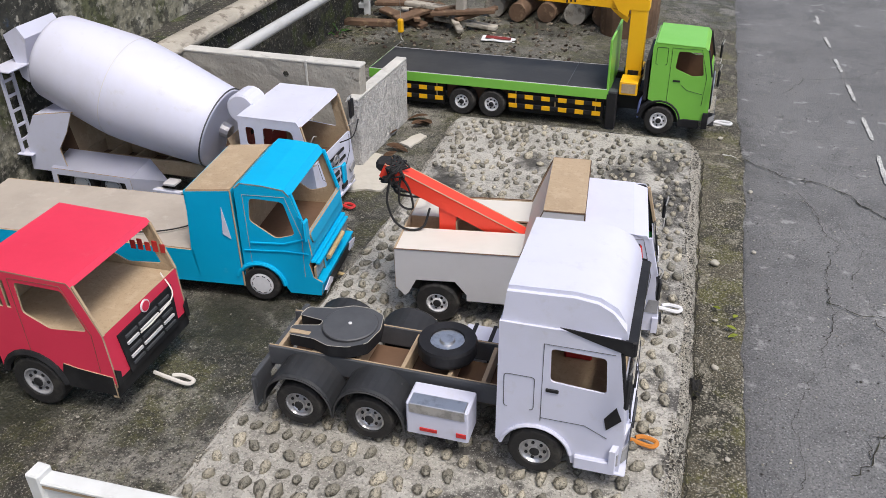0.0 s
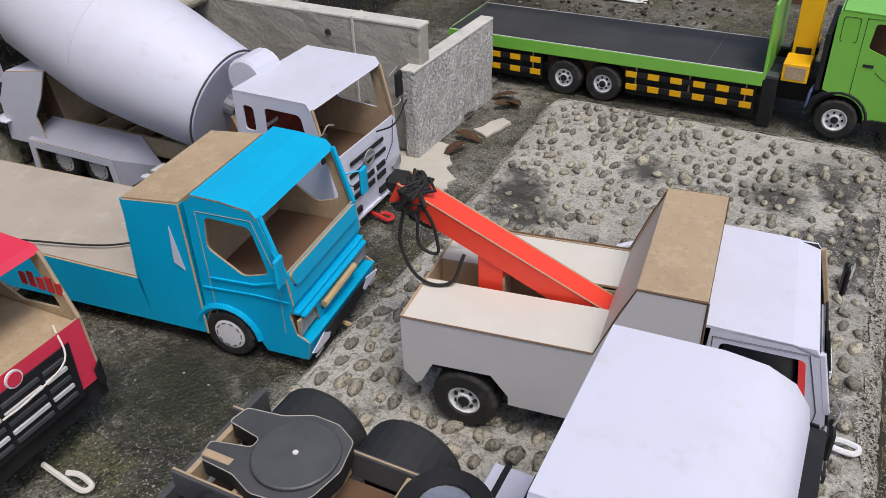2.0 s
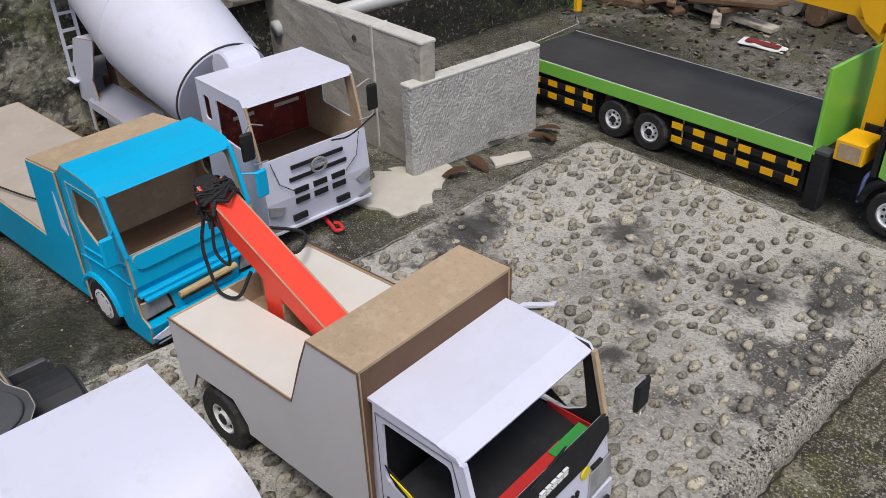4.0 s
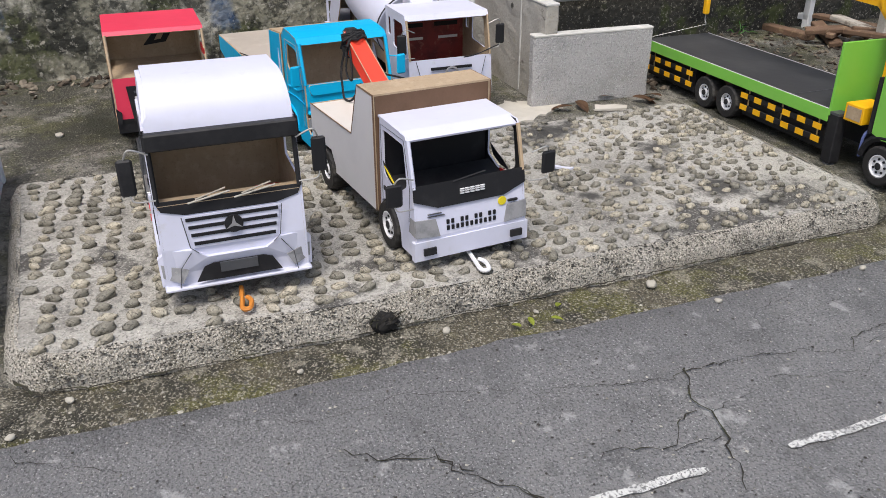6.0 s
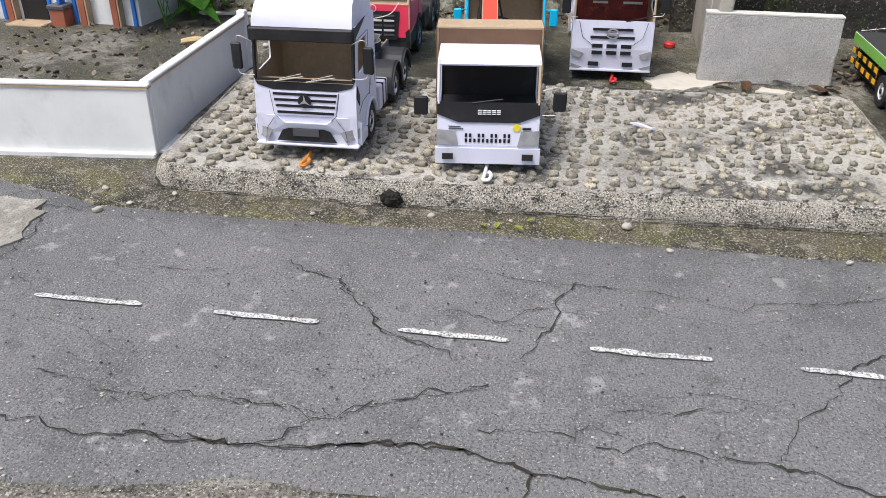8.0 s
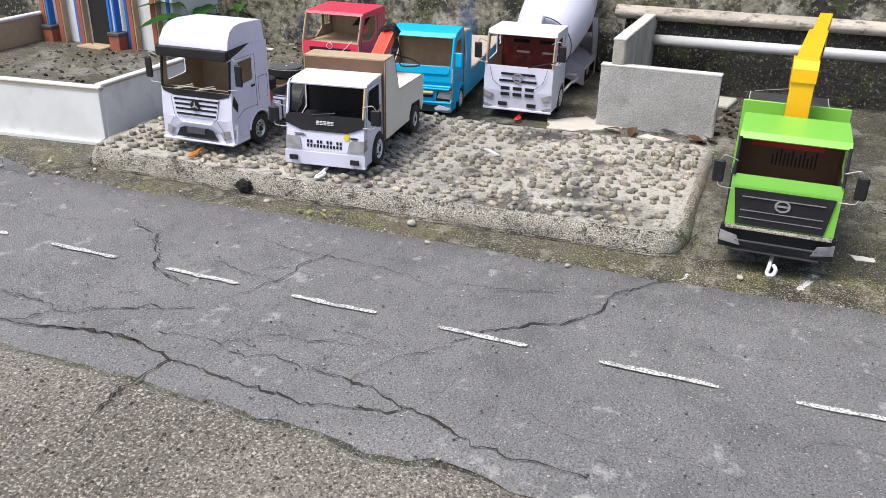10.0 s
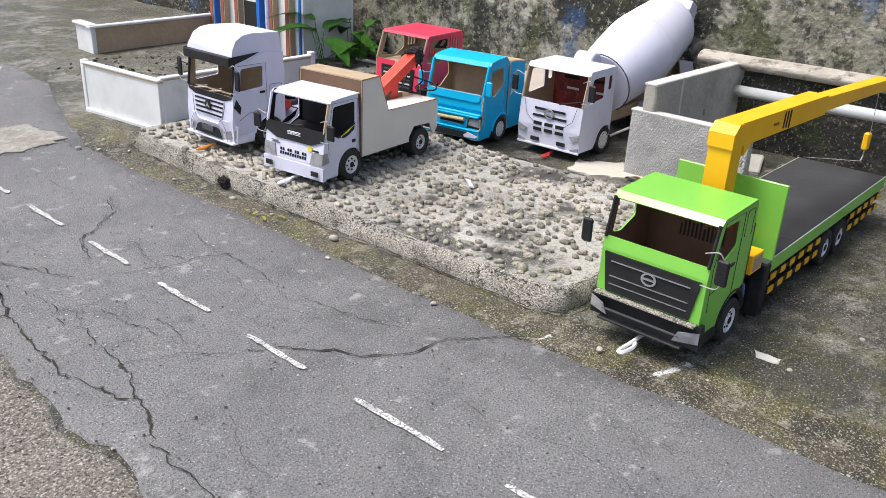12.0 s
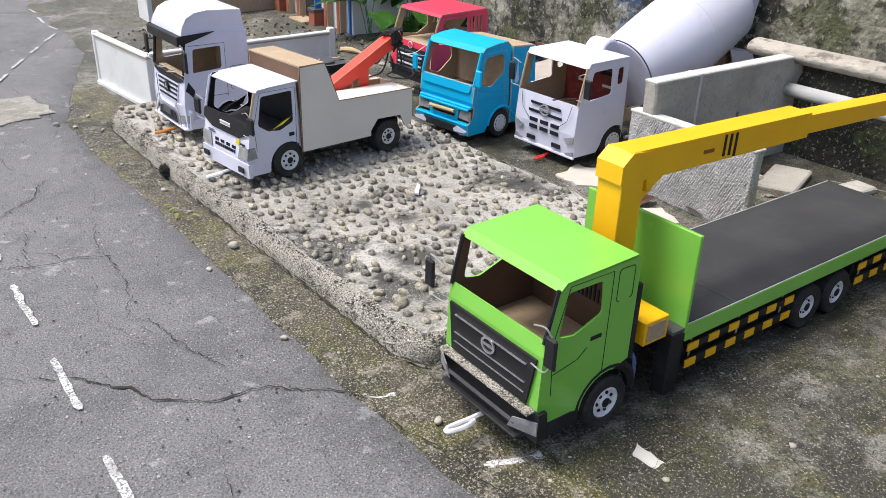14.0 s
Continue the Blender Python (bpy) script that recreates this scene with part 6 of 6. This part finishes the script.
    tow_tab(tr, PRED, 0.03, 0.004, 0.01)
    part("cable", tube(curve_pts([(0.006, 0.03, 0.15), (0.03, 0.05, 0.16), (0.02, 0.11, 0.175)], 6), 0.0015, 5), ROPE, tr)


def blue_truck():
    tr = thing("flatbed_truck", "cyan blue card model flatbed truck with a grey bed", "model truck", pose(-0.502, 1.234, 0.019, 0, 0, 9.5))
    ax, R, h = -0.115, 0.036, 0.0975
    prof = [(0.0, 0.022), (0.005, 0.05), (-0.012, 0.06), (-0.018, 0.088), (-0.011, 0.105), (-0.016, 0.15), (-0.04, 0.224), (-0.05, 0.235), (-0.09, 0.241), (-0.13, 0.243), (-0.142, 0.232), (-0.145, 0.035)] + arc(ax, 0.036, 0.044, 150, 8, 9)[1:] + [(-0.06, 0.022)]
    hole = rounded([(-0.038, 0.148), (-0.054, 0.212), (-0.116, 0.216), (-0.122, 0.17), (-0.075, 0.137)], 0.008)
    cab(tr, prof, 2 * h, [hole], BLUE, [(0.0, 0.022, 0.005, 0.05, BLUE, 0.0031), (-0.018, 0.086, -0.011, 0.105, BLUE, 0.0031), (-0.011, 0.105, -0.0125, 0.128, BLUE, 0.0031), (-0.0125, 0.128, -0.016, 0.15, BLUE, 0.0031), (-0.04, 0.2245, -0.05, 0.2365, BLUE, 0.0), (-0.05, 0.2365, -0.09, 0.2425, BLUE, 0.0), (-0.09, 0.2425, -0.13, 0.2445, BLUE, 0.0), (-0.13, 0.2445, -0.142, 0.234, BLUE, 0.0), (-0.1425, 0.232, -0.145, 0.04, CARD, 0.0031)], CARD)
    part("floor", box(-0.141, -0.014, -0.094, 0.094, 0.11, 0.113, 0), DCARD, tr)
    part("lamp_recess", box(-0.034, -0.016, -0.094, 0.094, 0.05, 0.092, 0), DCARD, tr, "torn corrugated cardboard recess")
    part("nose_panel", plate([(-0.05, 0.052), (0.05, 0.052), (0.056, 0.085), (-0.056, 0.085)], [[(-0.04, 0.06), (0.04, 0.06), (0.044, 0.068), (-0.044, 0.068)]], lambda u, v: (-0.005, u, v), (-0.004, 0, 0)), [BLUE, CARD], tr)
    part("hood_line", box(-0.0145, -0.0105, -0.085, 0.085, 0.1285, 0.1298, 0), DGREY, tr)
    part("hood_panel", plate(rounded([(-0.085, 0.128), (0.085, 0.128), (0.09, 0.149), (-0.09, 0.149)], 0.008), [], lambda u, v: (-0.0085 - 0.14 * (v - 0.126), u, v), (-0.004, 0, 0)), [BLUE, CARD], tr)
    part("hood_lip", box(-0.018, -0.006, -0.094, 0.094, 0.088, 0.095, 0.002), BLUE, tr)
    part("bumper_shelf", box(-0.012, 0.006, -0.097, 0.097, 0.047, 0.051, 0.001), BLUE, tr)
    part("lamp_bar", tube([(0.001, -0.045, 0.074), (0.001, 0.045, 0.076)], 0.005, 8), STICK, tr)
    part("grille_bar", box(-0.008, 0.0, -0.09, 0.09, 0.084, 0.089, 0.001), BLUE, tr)
    part("bumper_mouth", plate([(-0.05, 0.026), (0.05, 0.026), (0.062, 0.043), (-0.062, 0.043)], [], lambda u, v: (0.008, u, v), (-0.002, 0, 0)), [BLACK, BLACK], tr)
    for s in (1, -1):
        part("bumper_flash", plate([(s * 0.064, 0.044), (s * 0.098, 0.036), (s * 0.09, 0.03), (s * 0.055, 0.028), (s * 0.05, 0.034)], [], lambda u, v: (0.0085, u, v), (-0.002, 0, 0)), [WHITE, WHITE], tr)
        part("fog_lamp", plate([(s * 0.07, 0.026), (s * 0.092, 0.024), (s * 0.088, 0.0235), (s * 0.074, 0.0235)], [], lambda u, v: (0.0085, u, v), (-0.002, 0, 0)), [LAMP, LAMP], tr)
        part("headlight", plate([(s * 0.055, 0.06), (s * 0.096, 0.058), (s * 0.096, 0.082), (s * 0.06, 0.08)], [], lambda u, v: (-0.006, u, v), (-0.004, 0, 0)), [LAMP, CARD], tr)
        part("pillar", tube([(-0.017, s * 0.094, 0.148), (-0.04, s * 0.094, 0.228)], 0.004, 5), BLUE, tr)
        part("belt_line", tube([(-0.016, s * 0.0985, 0.142), (-0.06, s * 0.0985, 0.128), (-0.125, s * 0.0985, 0.125)], 0.0018, 5), BLUE, tr)
        part("belt_line", tube([(-0.016, s * 0.0985, 0.11), (-0.06, s * 0.0985, 0.112), (-0.14, s * 0.0985, 0.108)], 0.0015, 5), BLUE, tr)
        part("wheel_backing", box(-0.155, -0.075, s * 0.06, s * 0.072, 0.015, 0.08, 0), BLACK, tr)
        part("mudguard", tube([(x, s * 0.098, z) for x, z in arc(ax, 0.034, 0.047, 160, 5, 10)], 0.005, 6), BLUE, tr)
        part("mirror", box(-0.012, -0.006, s * 0.106, s * 0.126, 0.15, 0.192, 0.003), BLUE, tr)
        part("mirror_arm", tube([(-0.03, s * 0.096, 0.186), (-0.009, s * 0.116, 0.187)], 0.0014, 4), BLUE, tr)
        part("rear_cabinet_side", plate([(-0.15, 0.03), (-0.15, 0.228), (-0.235, 0.221), (-0.245, 0.095), (-0.235, 0.03)], [], lambda u, v: (u, s * 0.1, v), (0, -s * 0.003, 0)), [BLUE, CARD], tr)
        part("decal", plate([(-0.16, 0.13), (-0.17, 0.195), (-0.175, 0.14)], [], lambda u, v: (u, s * 0.1015, v), (0, -s * 0.001, 0)), [WHITE, WHITE], tr)
        part("corner_edge", tube([(-0.149, s * 0.1, 0.03), (-0.149, s * 0.1, 0.229)], 0.0018, 4), CARD, tr)
        part("bed_side", plate([(-0.235, 0.03), (-0.24, 0.098), (-0.76, 0.11), (-0.76, 0.07), (-0.66, 0.04), (-0.5, 0.03)], [], lambda u, v: (u, s * 0.1, v), (0, -s * 0.003, 0)), [BLUE, CARD], tr)
        wheel(tr, ax, s * 0.1, R, 0.026, RIMW, "disc")
        wheel(tr, -0.5, s * 0.094, R, 0.03, RIMW, "disc")
        seam(tr, [(-0.128, 0.06), (-0.128, 0.222), (-0.05, 0.222), (-0.026, 0.145), (-0.028, 0.06)], s * h, CARD)
    part("rear_cabinet_top", plate([(-0.15, -0.098), (-0.235, -0.098), (-0.235, 0.098), (-0.15, 0.098)], [], lambda u, v: (u, v, 0.2305 + 0.08 * (u + 0.15)), (0, 0, -0.003)), [CARD, CARD], tr, "bare brown cardboard")
    part("rear_cabinet_back", box(-0.24, -0.237, -0.097, 0.097, 0.09, 0.22, 0), BLUE, tr)
    part("rear_cabinet_front", box(-0.152, -0.149, -0.097, 0.097, 0.03, 0.227, 0), BLUE, tr)
    part("bed", plate([(-0.24, -0.097), (-0.76, -0.097), (-0.76, 0.097), (-0.24, 0.097)], [], lambda u, v: (u, v, 0.1 - 0.02 * (u + 0.24)), (0, 0, -0.004)), [mat("bare_plywood", (0.42, 0.37, 0.32), 0.75, var=[((0.33, 0.29, 0.25), 8, 0.45, 0.7, 0.7), ((0.5, 0.46, 0.41), 25, 0.55, 0.7, 0.6)], bump=0.0008, bump_scale=40), CARD], tr, "bare grey plywood bed")
    part("chassis", box(-0.68, -0.02, -0.05, 0.05, 0.02, 0.06, 0.002), DCARD, tr)
    part("cord", tube(curve_pts([(-0.22, -0.06, 0.215), (-0.25, -0.05, 0.15), (-0.27, -0.02, 0.11), (-0.33, -0.06, 0.108), (-0.45, -0.09, 0.112), (-0.52, -0.102, 0.11)], 7), 0.0015, 5), ROPE, tr)
    tow_tab(tr, STICK, 0.05, 0.006)


def red_truck():
    tr = thing("red_truck", "crimson card model truck with a black grille and bare chassis", "model truck", pose(-0.642, 0.860, 0.018, 0, 0, 4.0))
    ax, R, h = -0.145, 0.046, 0.099
    prof = [(0.0, 0.052), (0.004, 0.075), (0.0, 0.16), (-0.03, 0.238), (-0.036, 0.246), (-0.2, 0.252), (-0.206, 0.24), (-0.206, 0.06)] + arc(ax, 0.046, 0.054, 150, 12, 9) + [(-0.08, 0.052)]
    hole = rounded([(-0.024, 0.165), (-0.05, 0.232), (-0.13, 0.234), (-0.132, 0.18), (-0.09, 0.158)], 0.006)
    cab(tr, prof, 2 * h, [hole] + [rounded([(x, 0.185), (x, 0.235), (x - 0.007, 0.235), (x - 0.007, 0.185)], 0.002) for x in (-0.15, -0.164, -0.178)], RED, [(0.0, 0.052, 0.004, 0.075, BLACK, 0.0031), (0.004, 0.075, 0.0, 0.16, RED, 0.0031), (-0.03, 0.24, -0.036, 0.248, RED, 0.0), (-0.036, 0.248, -0.2, 0.254, RED, 0.0), (-0.2055, 0.245, -0.206, 0.06, RED, 0.0031)], CARD)
    part("floor", box(-0.2, -0.004, -0.095, 0.095, 0.15, 0.153, 0), CARD, tr)
    part("back_print", box(-0.2015, -0.2005, -0.08, 0.07, 0.17, 0.22, 0), CARD, tr)
    part("print_bar", plate([(-0.02, 0.18), (0.03, 0.185), (0.06, 0.23), (0.02, 0.225)], [[(0.005, 0.19), (0.02, 0.192), (0.032, 0.21), (0.02, 0.212)]], lambda u, v: (-0.1995, u, v), (-0.001, 0, 0)), [BLACK, BLACK], tr)
    for k in range(5):
        part("print_bar", box(-0.075 + 0.014 * k, -0.066 + 0.014 * k, 0.0935, 0.0952, 0.188, 0.204 + 0.004 * (k % 2), 0), PRED, tr)
    part("grille", plate([(-0.066, 0.07), (0.066, 0.07), (0.072, 0.143), (-0.072, 0.143)], [], lambda u, v: (0.0085 - 0.06 * (v - 0.06), u, v), (-0.002, 0, 0)), [BLACK, BLACK], tr)
    for k, z in enumerate((0.082, 0.094, 0.106, 0.119, 0.131)):
        for y0, y1 in ((-0.058, -0.03), (-0.024, 0.024), (0.03, 0.058)):
            part("grille_bar", box(0.004, 0.0112 - 0.06 * (z - 0.06), y0, y1, z - 0.0022, z + 0.0022, 0), GREYB if k % 2 else DGREY, tr)
    bm = lathe([(0.0105, 0), (0.0105, 0.0025)], "X", 16, m=Matrix.Translation((0.003, 0, 0.15)))
    part("badge", bm, RIMW, tr)
    part("badge_face", lathe([(0.0085, 0.0022), (0.0085, 0.0032)], "X", 16, m=Matrix.Translation((0.003, 0, 0.15))), RED, tr)
    part("bumper", plate([(-0.1, 0.045), (0.1, 0.045), (0.1, 0.072), (-0.1, 0.072)], [], lambda u, v: (0.012 - 0.4 * max(0, abs(u) - 0.075), u, v), (-0.01, 0, 0)), [BLACK, CARD], tr)
    for s in (1, -1):
        part("pillar", tube([(0.0, s * 0.096, 0.16), (-0.03, s * 0.096, 0.242)], 0.003, 5), CARD, tr)
        part("corner_lamp", plate([(s * 0.09, 0.065), (s * 0.099, 0.065), (s * 0.099, 0.1), (s * 0.088, 0.09)], [], lambda u, v: (0.0075, u, v), (-0.002, 0, 0)), [BLACK, BLACK], tr)
        seam(tr, [(-0.14, 0.09), (-0.14, 0.24), (-0.05, 0.24), (-0.018, 0.16), (-0.02, 0.09)], s * h, DCARD)
        part("mudguard", tube([(x, s * 0.098, z) for x, z in arc(ax, 0.046, 0.056, 165, 8, 10)], 0.007, 6), BLACK, tr)
        part("skirt", plate([(0.0, 0.05), (0.0, 0.085), (-0.06, 0.09), (-0.085, 0.095), (-0.092, 0.07), (-0.085, 0.05)], [], lambda u, v: (u, s * (h + 0.0015), v), (0, -s * 0.002, 0)), [BLACK, CARD], tr)
        part("chassis_rail", box(-0.58, -0.1, s * 0.04, s * 0.048, 0.06, 0.095, 0.001), DGREY, tr)
        wheel(tr, ax, s * 0.102, R, 0.028, LAMP)
        for x in (-0.42, -0.52):
            wheel(tr, x, s * 0.1, R, 0.036, LAMP)
    part("tank", box(-0.33, -0.24, 0.055, 0.1, 0.04, 0.09, 0.002), BLACK, tr)
    part("tank", box(-0.33, -0.24, -0.1, -0.055, 0.04, 0.09, 0.002), BLACK, tr)
    for x in (-0.25, -0.35, -0.45, -0.55):
        part("cross_member", box(x - 0.003, x + 0.003, -0.041, 0.041, 0.062, 0.092, 0), DCARD, tr)
    part("wire", tube(curve_pts([(-0.01, 0.07, 0.165), (0.02, 0.05, 0.14), (0.016, 0.0, 0.125), (0.01, -0.03, 0.12)], 6), 0.0012, 5), CREAM, tr)
    tow_tab(tr, CREAM, 0.055, 0.008)


tractor()
tow_truck()
crane_truck()
mixer_truck()
blue_truck()
red_truck()


# ---------------------------------------------------------------- small things on the ground
def stone_mesh(seed):
    bm = bmesh.new()
    bmesh.ops.create_icosphere(bm, subdivisions=2, radius=1)
    for v in bm.verts:
        v.co *= 1 + 0.36 * noise.noise(v.co * 1.3 + Vector((seed * 7, 0, 0))) + 0.2 * noise.noise(v.co * 3.1 + Vector((0, seed * 5, 0)))
        v.co *= 0.009
    me = bpy.data.meshes.new("stone")
    bm.to_mesh(me)
    bm.free()
    for p in me.polygons:
        p.use_smooth = True
    me.materials.append(PEBBLE)
    return me


bm = bmesh.new()
bmesh.ops.create_icosphere(bm, subdivisions=3, radius=1)
for v in bm.verts:
    v.co *= 1 + 0.5 * noise.noise(v.co * 2.2)
    v.co = Vector((v.co.x * 0.012, v.co.y * 0.019, v.co.z * 0.015))
drain = tagged(part("drain_hole", bm, DARK, at=pose(0.186, 1.128, 0.014)), "dark drain hole in the kerb choked with dry weed", "drain")
random.seed(12)
bm = bmesh.new()
for k in range(40):
    a = random.uniform(0, 6.28)
    p = Vector((0.012 * math.cos(a) * random.random(), 0.02 * math.sin(a), 0.012 * random.random()))
    tube([p, p + Vector((random.uniform(0, 0.012), random.uniform(-0.012, 0.012), random.uniform(-0.004, 0.014)))], 0.0007, 3, bm)
part("dry_weed", bm, CRACK, drain)

loose = [(0.187, 1.55, 0.008), (0.215, 1.21, 0.006), (0.225, 0.72, 0.005), (0.26, 1.62, 0.005), (0.205, 1.35, 0.004), (0.25, 1.0, 0.004), (0.24, 1.9, 0.005), (0.23, 0.58, 0.006), (0.15, 2.2, 0.006), (0.32, 0.62, 0.008), (0.28, 0.66, 0.005), (-0.02, 2.45, 0.004), (-0.2, 2.5, 0.004), (-0.5, 2.56, 0.004), (-0.8, 0.62, 0.008), (-0.75, 0.5, 0.01), (-0.5, 0.3, 0.006)]
meshes = [stone_mesh(k) for k in range(6)]
PALE = mat("pale_stone", (0.4, 0.375, 0.32), 0.8, var=[((0.36, 0.34, 0.29), 90, 0.5, 0.62, 0.7)], bump=0.001, bump_scale=200)
for me in meshes:
    me.materials[0] = PALE
for k, (x, y, r) in enumerate(loose):
    ob = new("loose_stone", meshes[k % 6])
    ob.matrix_world = pose(x, y, (max(0, ground_z(x, y))) + r * 0.5, random.uniform(0, 30), 0, random.uniform(0, 360)) @ Matrix.Diagonal((r * 139, r * 111, r * 83, 1))
    tagged(ob, "small pale loose stone on the ground", "stone", "loose stones")
for k, (x, y) in enumerate([(0.225, 1.33), (0.235, 1.36), (0.21, 1.38), (0.245, 1.31)]):
    ob = part("fallen_leaf", leaf_mesh(0.018, 0.005, 0.2), mat("yellow_leaf", (0.35, 0.4, 0.05), 0.6), at=pose(x, y, 0.008, 0, 0, k * 70))
    tagged(ob, "small yellow-green fallen leaf", "leaf", "fallen leaves")
blob([(-0.07, 2.375), (-0.05, 2.42), (-0.02, 2.43), (-0.015, 2.40), (-0.045, 2.37)], 0.006, CREAM, "card_scrap", "torn white card scrap on the ground", 0.002, 4, 0.022)
tagged(bpy.data.objects["card_scrap"], category="litter")
blob([(-0.64, 1.87), (-0.61, 1.94), (-0.585, 1.93), (-0.605, 1.85)], 0.018, PATCH, "card_scrap", "torn white paper scrap beside the panel", 0.003, 6, 0.01)
tagged(bpy.data.objects["card_scrap.001"], category="litter")
blob([(-0.23, 1.545), (-0.228, 1.56), (-0.2, 1.60), (-0.195, 1.59)], SLABZ + 0.006, WHITE, "paper_strip", "small white and blue paper strip on the pebbles", 0.002, 8, 0.003)
tagged(bpy.data.objects["paper_strip"], category="litter")
for k, (x, y) in enumerate([(-0.66, 1.83), (-0.65, 1.98), (-0.68, 1.9), (-0.6, 2.0), (-0.63, 2.05), (-0.62, 1.8)]):
    ob = part("dead_leaf", leaf_mesh(0.06, 0.015, 0.3), LITTER, at=pose(x, y, 0.028, 5, -4, 50 * k))
    tagged(ob, "brown dead leaf curled on the ground", "leaf", "dead leaves")

# loose grit on lane, gutter and yard
rng = np.random.default_rng(7)


def scatter(name, label, count, place, rmin, rmax, m):
    pts = place(count)
    n = len(pts)
    octa = np.array([(1, 0, 0), (-1, 0, 0), (0, 1, 0), (0, -1, 0), (0, 0, 1), (0, 0, -0.6)])
    tri = np.array([(0, 2, 4), (2, 1, 4), (1, 3, 4), (3, 0, 4), (2, 0, 5), (1, 2, 5), (3, 1, 5), (0, 3, 5)])
    r = rmin + (rmax - rmin) * rng.random((n, 1, 1)) ** 3
    v = octa[None] * r * (0.7 + 0.6 * rng.random((n, 6, 3))) * np.array([1, 1, 0.55])
    a = rng.random(n) * 6.28
    c, s = np.cos(a)[:, None], np.sin(a)[:, None]
    v = np.stack([v[..., 0] * c - v[..., 1] * s, v[..., 0] * s + v[..., 1] * c, v[..., 2]], -1) + pts[:, None]
    f = (tri[None] + 6 * np.arange(n)[:, None, None]).reshape(-1, 3)
    me = bpy.data.meshes.new(name)
    me.from_pydata(v.reshape(-1, 3).tolist(), [], f.tolist())
    me.materials.append(m)
    return tagged(new(name, me), label, "grit", kind="stuff")


def on_lane(n):
    y = rng.uniform(-0.6, 3.4, n)
    a, b = np.array([edge_left(q) for q in y]), np.array([edge_right(q) for q in y])
    return np.stack([a + (b - a) * rng.random(n), y, np.full(n, 0.0022)], 1)


def in_gutter(n):
    y = rng.uniform(0.3, 2.9, n)
    a = np.array([edge_left(q) for q in y])
    x = a - 0.1 * rng.random(n) ** 1.3
    return np.stack([x, y, np.array([ground_z(p, q) + 0.001 for p, q in zip(x, y)])], 1)


def on_apron(n):
    y = rng.uniform(0.3, 2.6, n)
    a = np.array([edge_right(q) for q in y])
    return np.stack([a + 0.005 + 0.45 * rng.random(n), y, np.full(n, 0.0)], 1)


def in_yard(n):
    x, y = rng.uniform(-1.25, 0.1, n), rng.uniform(-0.5, 3.0, n)
    return np.stack([x, y, np.array([ground_z(p, q) + 0.001 for p, q in zip(x, y)])], 1)


def on_kerb(n):
    y = rng.uniform(0.66, 2.08, n)
    x = np.interp(y, [0.66, 0.7, 1.12, 1.56, 2.02, 2.08], [0.16, 0.197, 0.18, 0.145, 0.112, 0.07])
    q = rng.random(n)
    return np.stack([x + 0.003 - 0.03 * q ** 2, y, 0.004 + 0.035 * np.minimum(1, q * 1.5)], 1)


GRIT = random_tint(mat("pale_grit", (0.42, 0.4, 0.36), 0.85), (0.08, 0.075, 0.07), (1.1, 1.1, 1.05))
scatter("grit", "pale grit scattered over the asphalt", 6500, on_lane, 0.0005, 0.0028, GRIT)
scatter("grit", "gravel and grit in the mossy gutter", 4200, in_gutter, 0.0008, 0.0045, GRIT)
scatter("grit", "exposed pebbles in the brown concrete", 5200, on_apron, 0.001, 0.004, GRIT)
scatter("grit", "grit and crumbs over the damp yard", 5000, in_yard, 0.0007, 0.0036, GRIT)
scatter("grit", "gravel showing in the kerb's rim", 5200, on_kerb, 0.001, 0.0032, GRIT)

# pebbles set in the slab, in rough rows
random.seed(21)


def in_slab(x, y, gap=0.026):
    if not np.interp(x, [-0.475, 0.155], [0.575, 0.645]) + gap < y < 2.06 - gap * 0.6:
        return False
    return np.interp(y, [0.65, 1.0, 1.5, 2.06], [-0.46, -0.485, -0.50, -0.545]) + gap * 0.7 < x < np.interp(y, [0.65, 1.12, 1.56, 2.06], [0.195, 0.18, 0.145, 0.105]) - gap


spots = []
row = 0
y = 0.618
while y < 2.05:
    x = -0.51 + (row % 2) * 0.012
    while x < 0.19:
        worn = y > 1.5 and noise.noise((x * 4, y * 4, 3)) > -0.25
        px, py = x + random.uniform(-0.004, 0.004), y + random.uniform(-0.005, 0.005) * (2 if worn else 1)
        if in_slab(px, py) and random.random() < (0.8 if worn else 0.95):
            spots.append((px, py, random.uniform(0.0055, 0.0085) * (1.5 if random.random() < 0.08 else 1) if worn else random.uniform(0.0075, 0.0105)))
        x += random.uniform(0.021, 0.03) if worn else random.uniform(0.025, 0.03)
    y += 0.03 if y > 1.5 else 0.036
    row += 1
meshes = [stone_mesh(10 + k) for k in range(12)]
near = [s for s in spots if s[0] > -0.12 or s[1] < 0.95][:300]
rest = [s for s in spots if s not in near]


def stone_pose(px, py, r):
    return pose(px, py, SLABZ + r * random.uniform(-0.05, 0.3), random.uniform(-18, 18), random.uniform(-18, 18), random.gauss(90, 24)) @ Matrix.Diagonal((r * random.uniform(120, 178), r * random.uniform(80, 106), r * random.uniform(78, 106), 1))


for k, s in enumerate(near):
    ob = new("stone", meshes[k % 12])
    ob.parent = slab
    ob.matrix_local = stone_pose(*s)
bm = bmesh.new()
for k, s in enumerate(rest):
    tmp = bmesh.new()
    tmp.from_mesh(meshes[k % 12])
    tmp.transform(stone_pose(*s))
    me = bpy.data.meshes.new("t")
    tmp.to_mesh(me)
    tmp.free()
    bm.from_mesh(me)
    bpy.data.meshes.remove(me)
far = part("pebbles", bm, PEBBLE, slab, smooth=True)
tagged(far, kind="stuff")
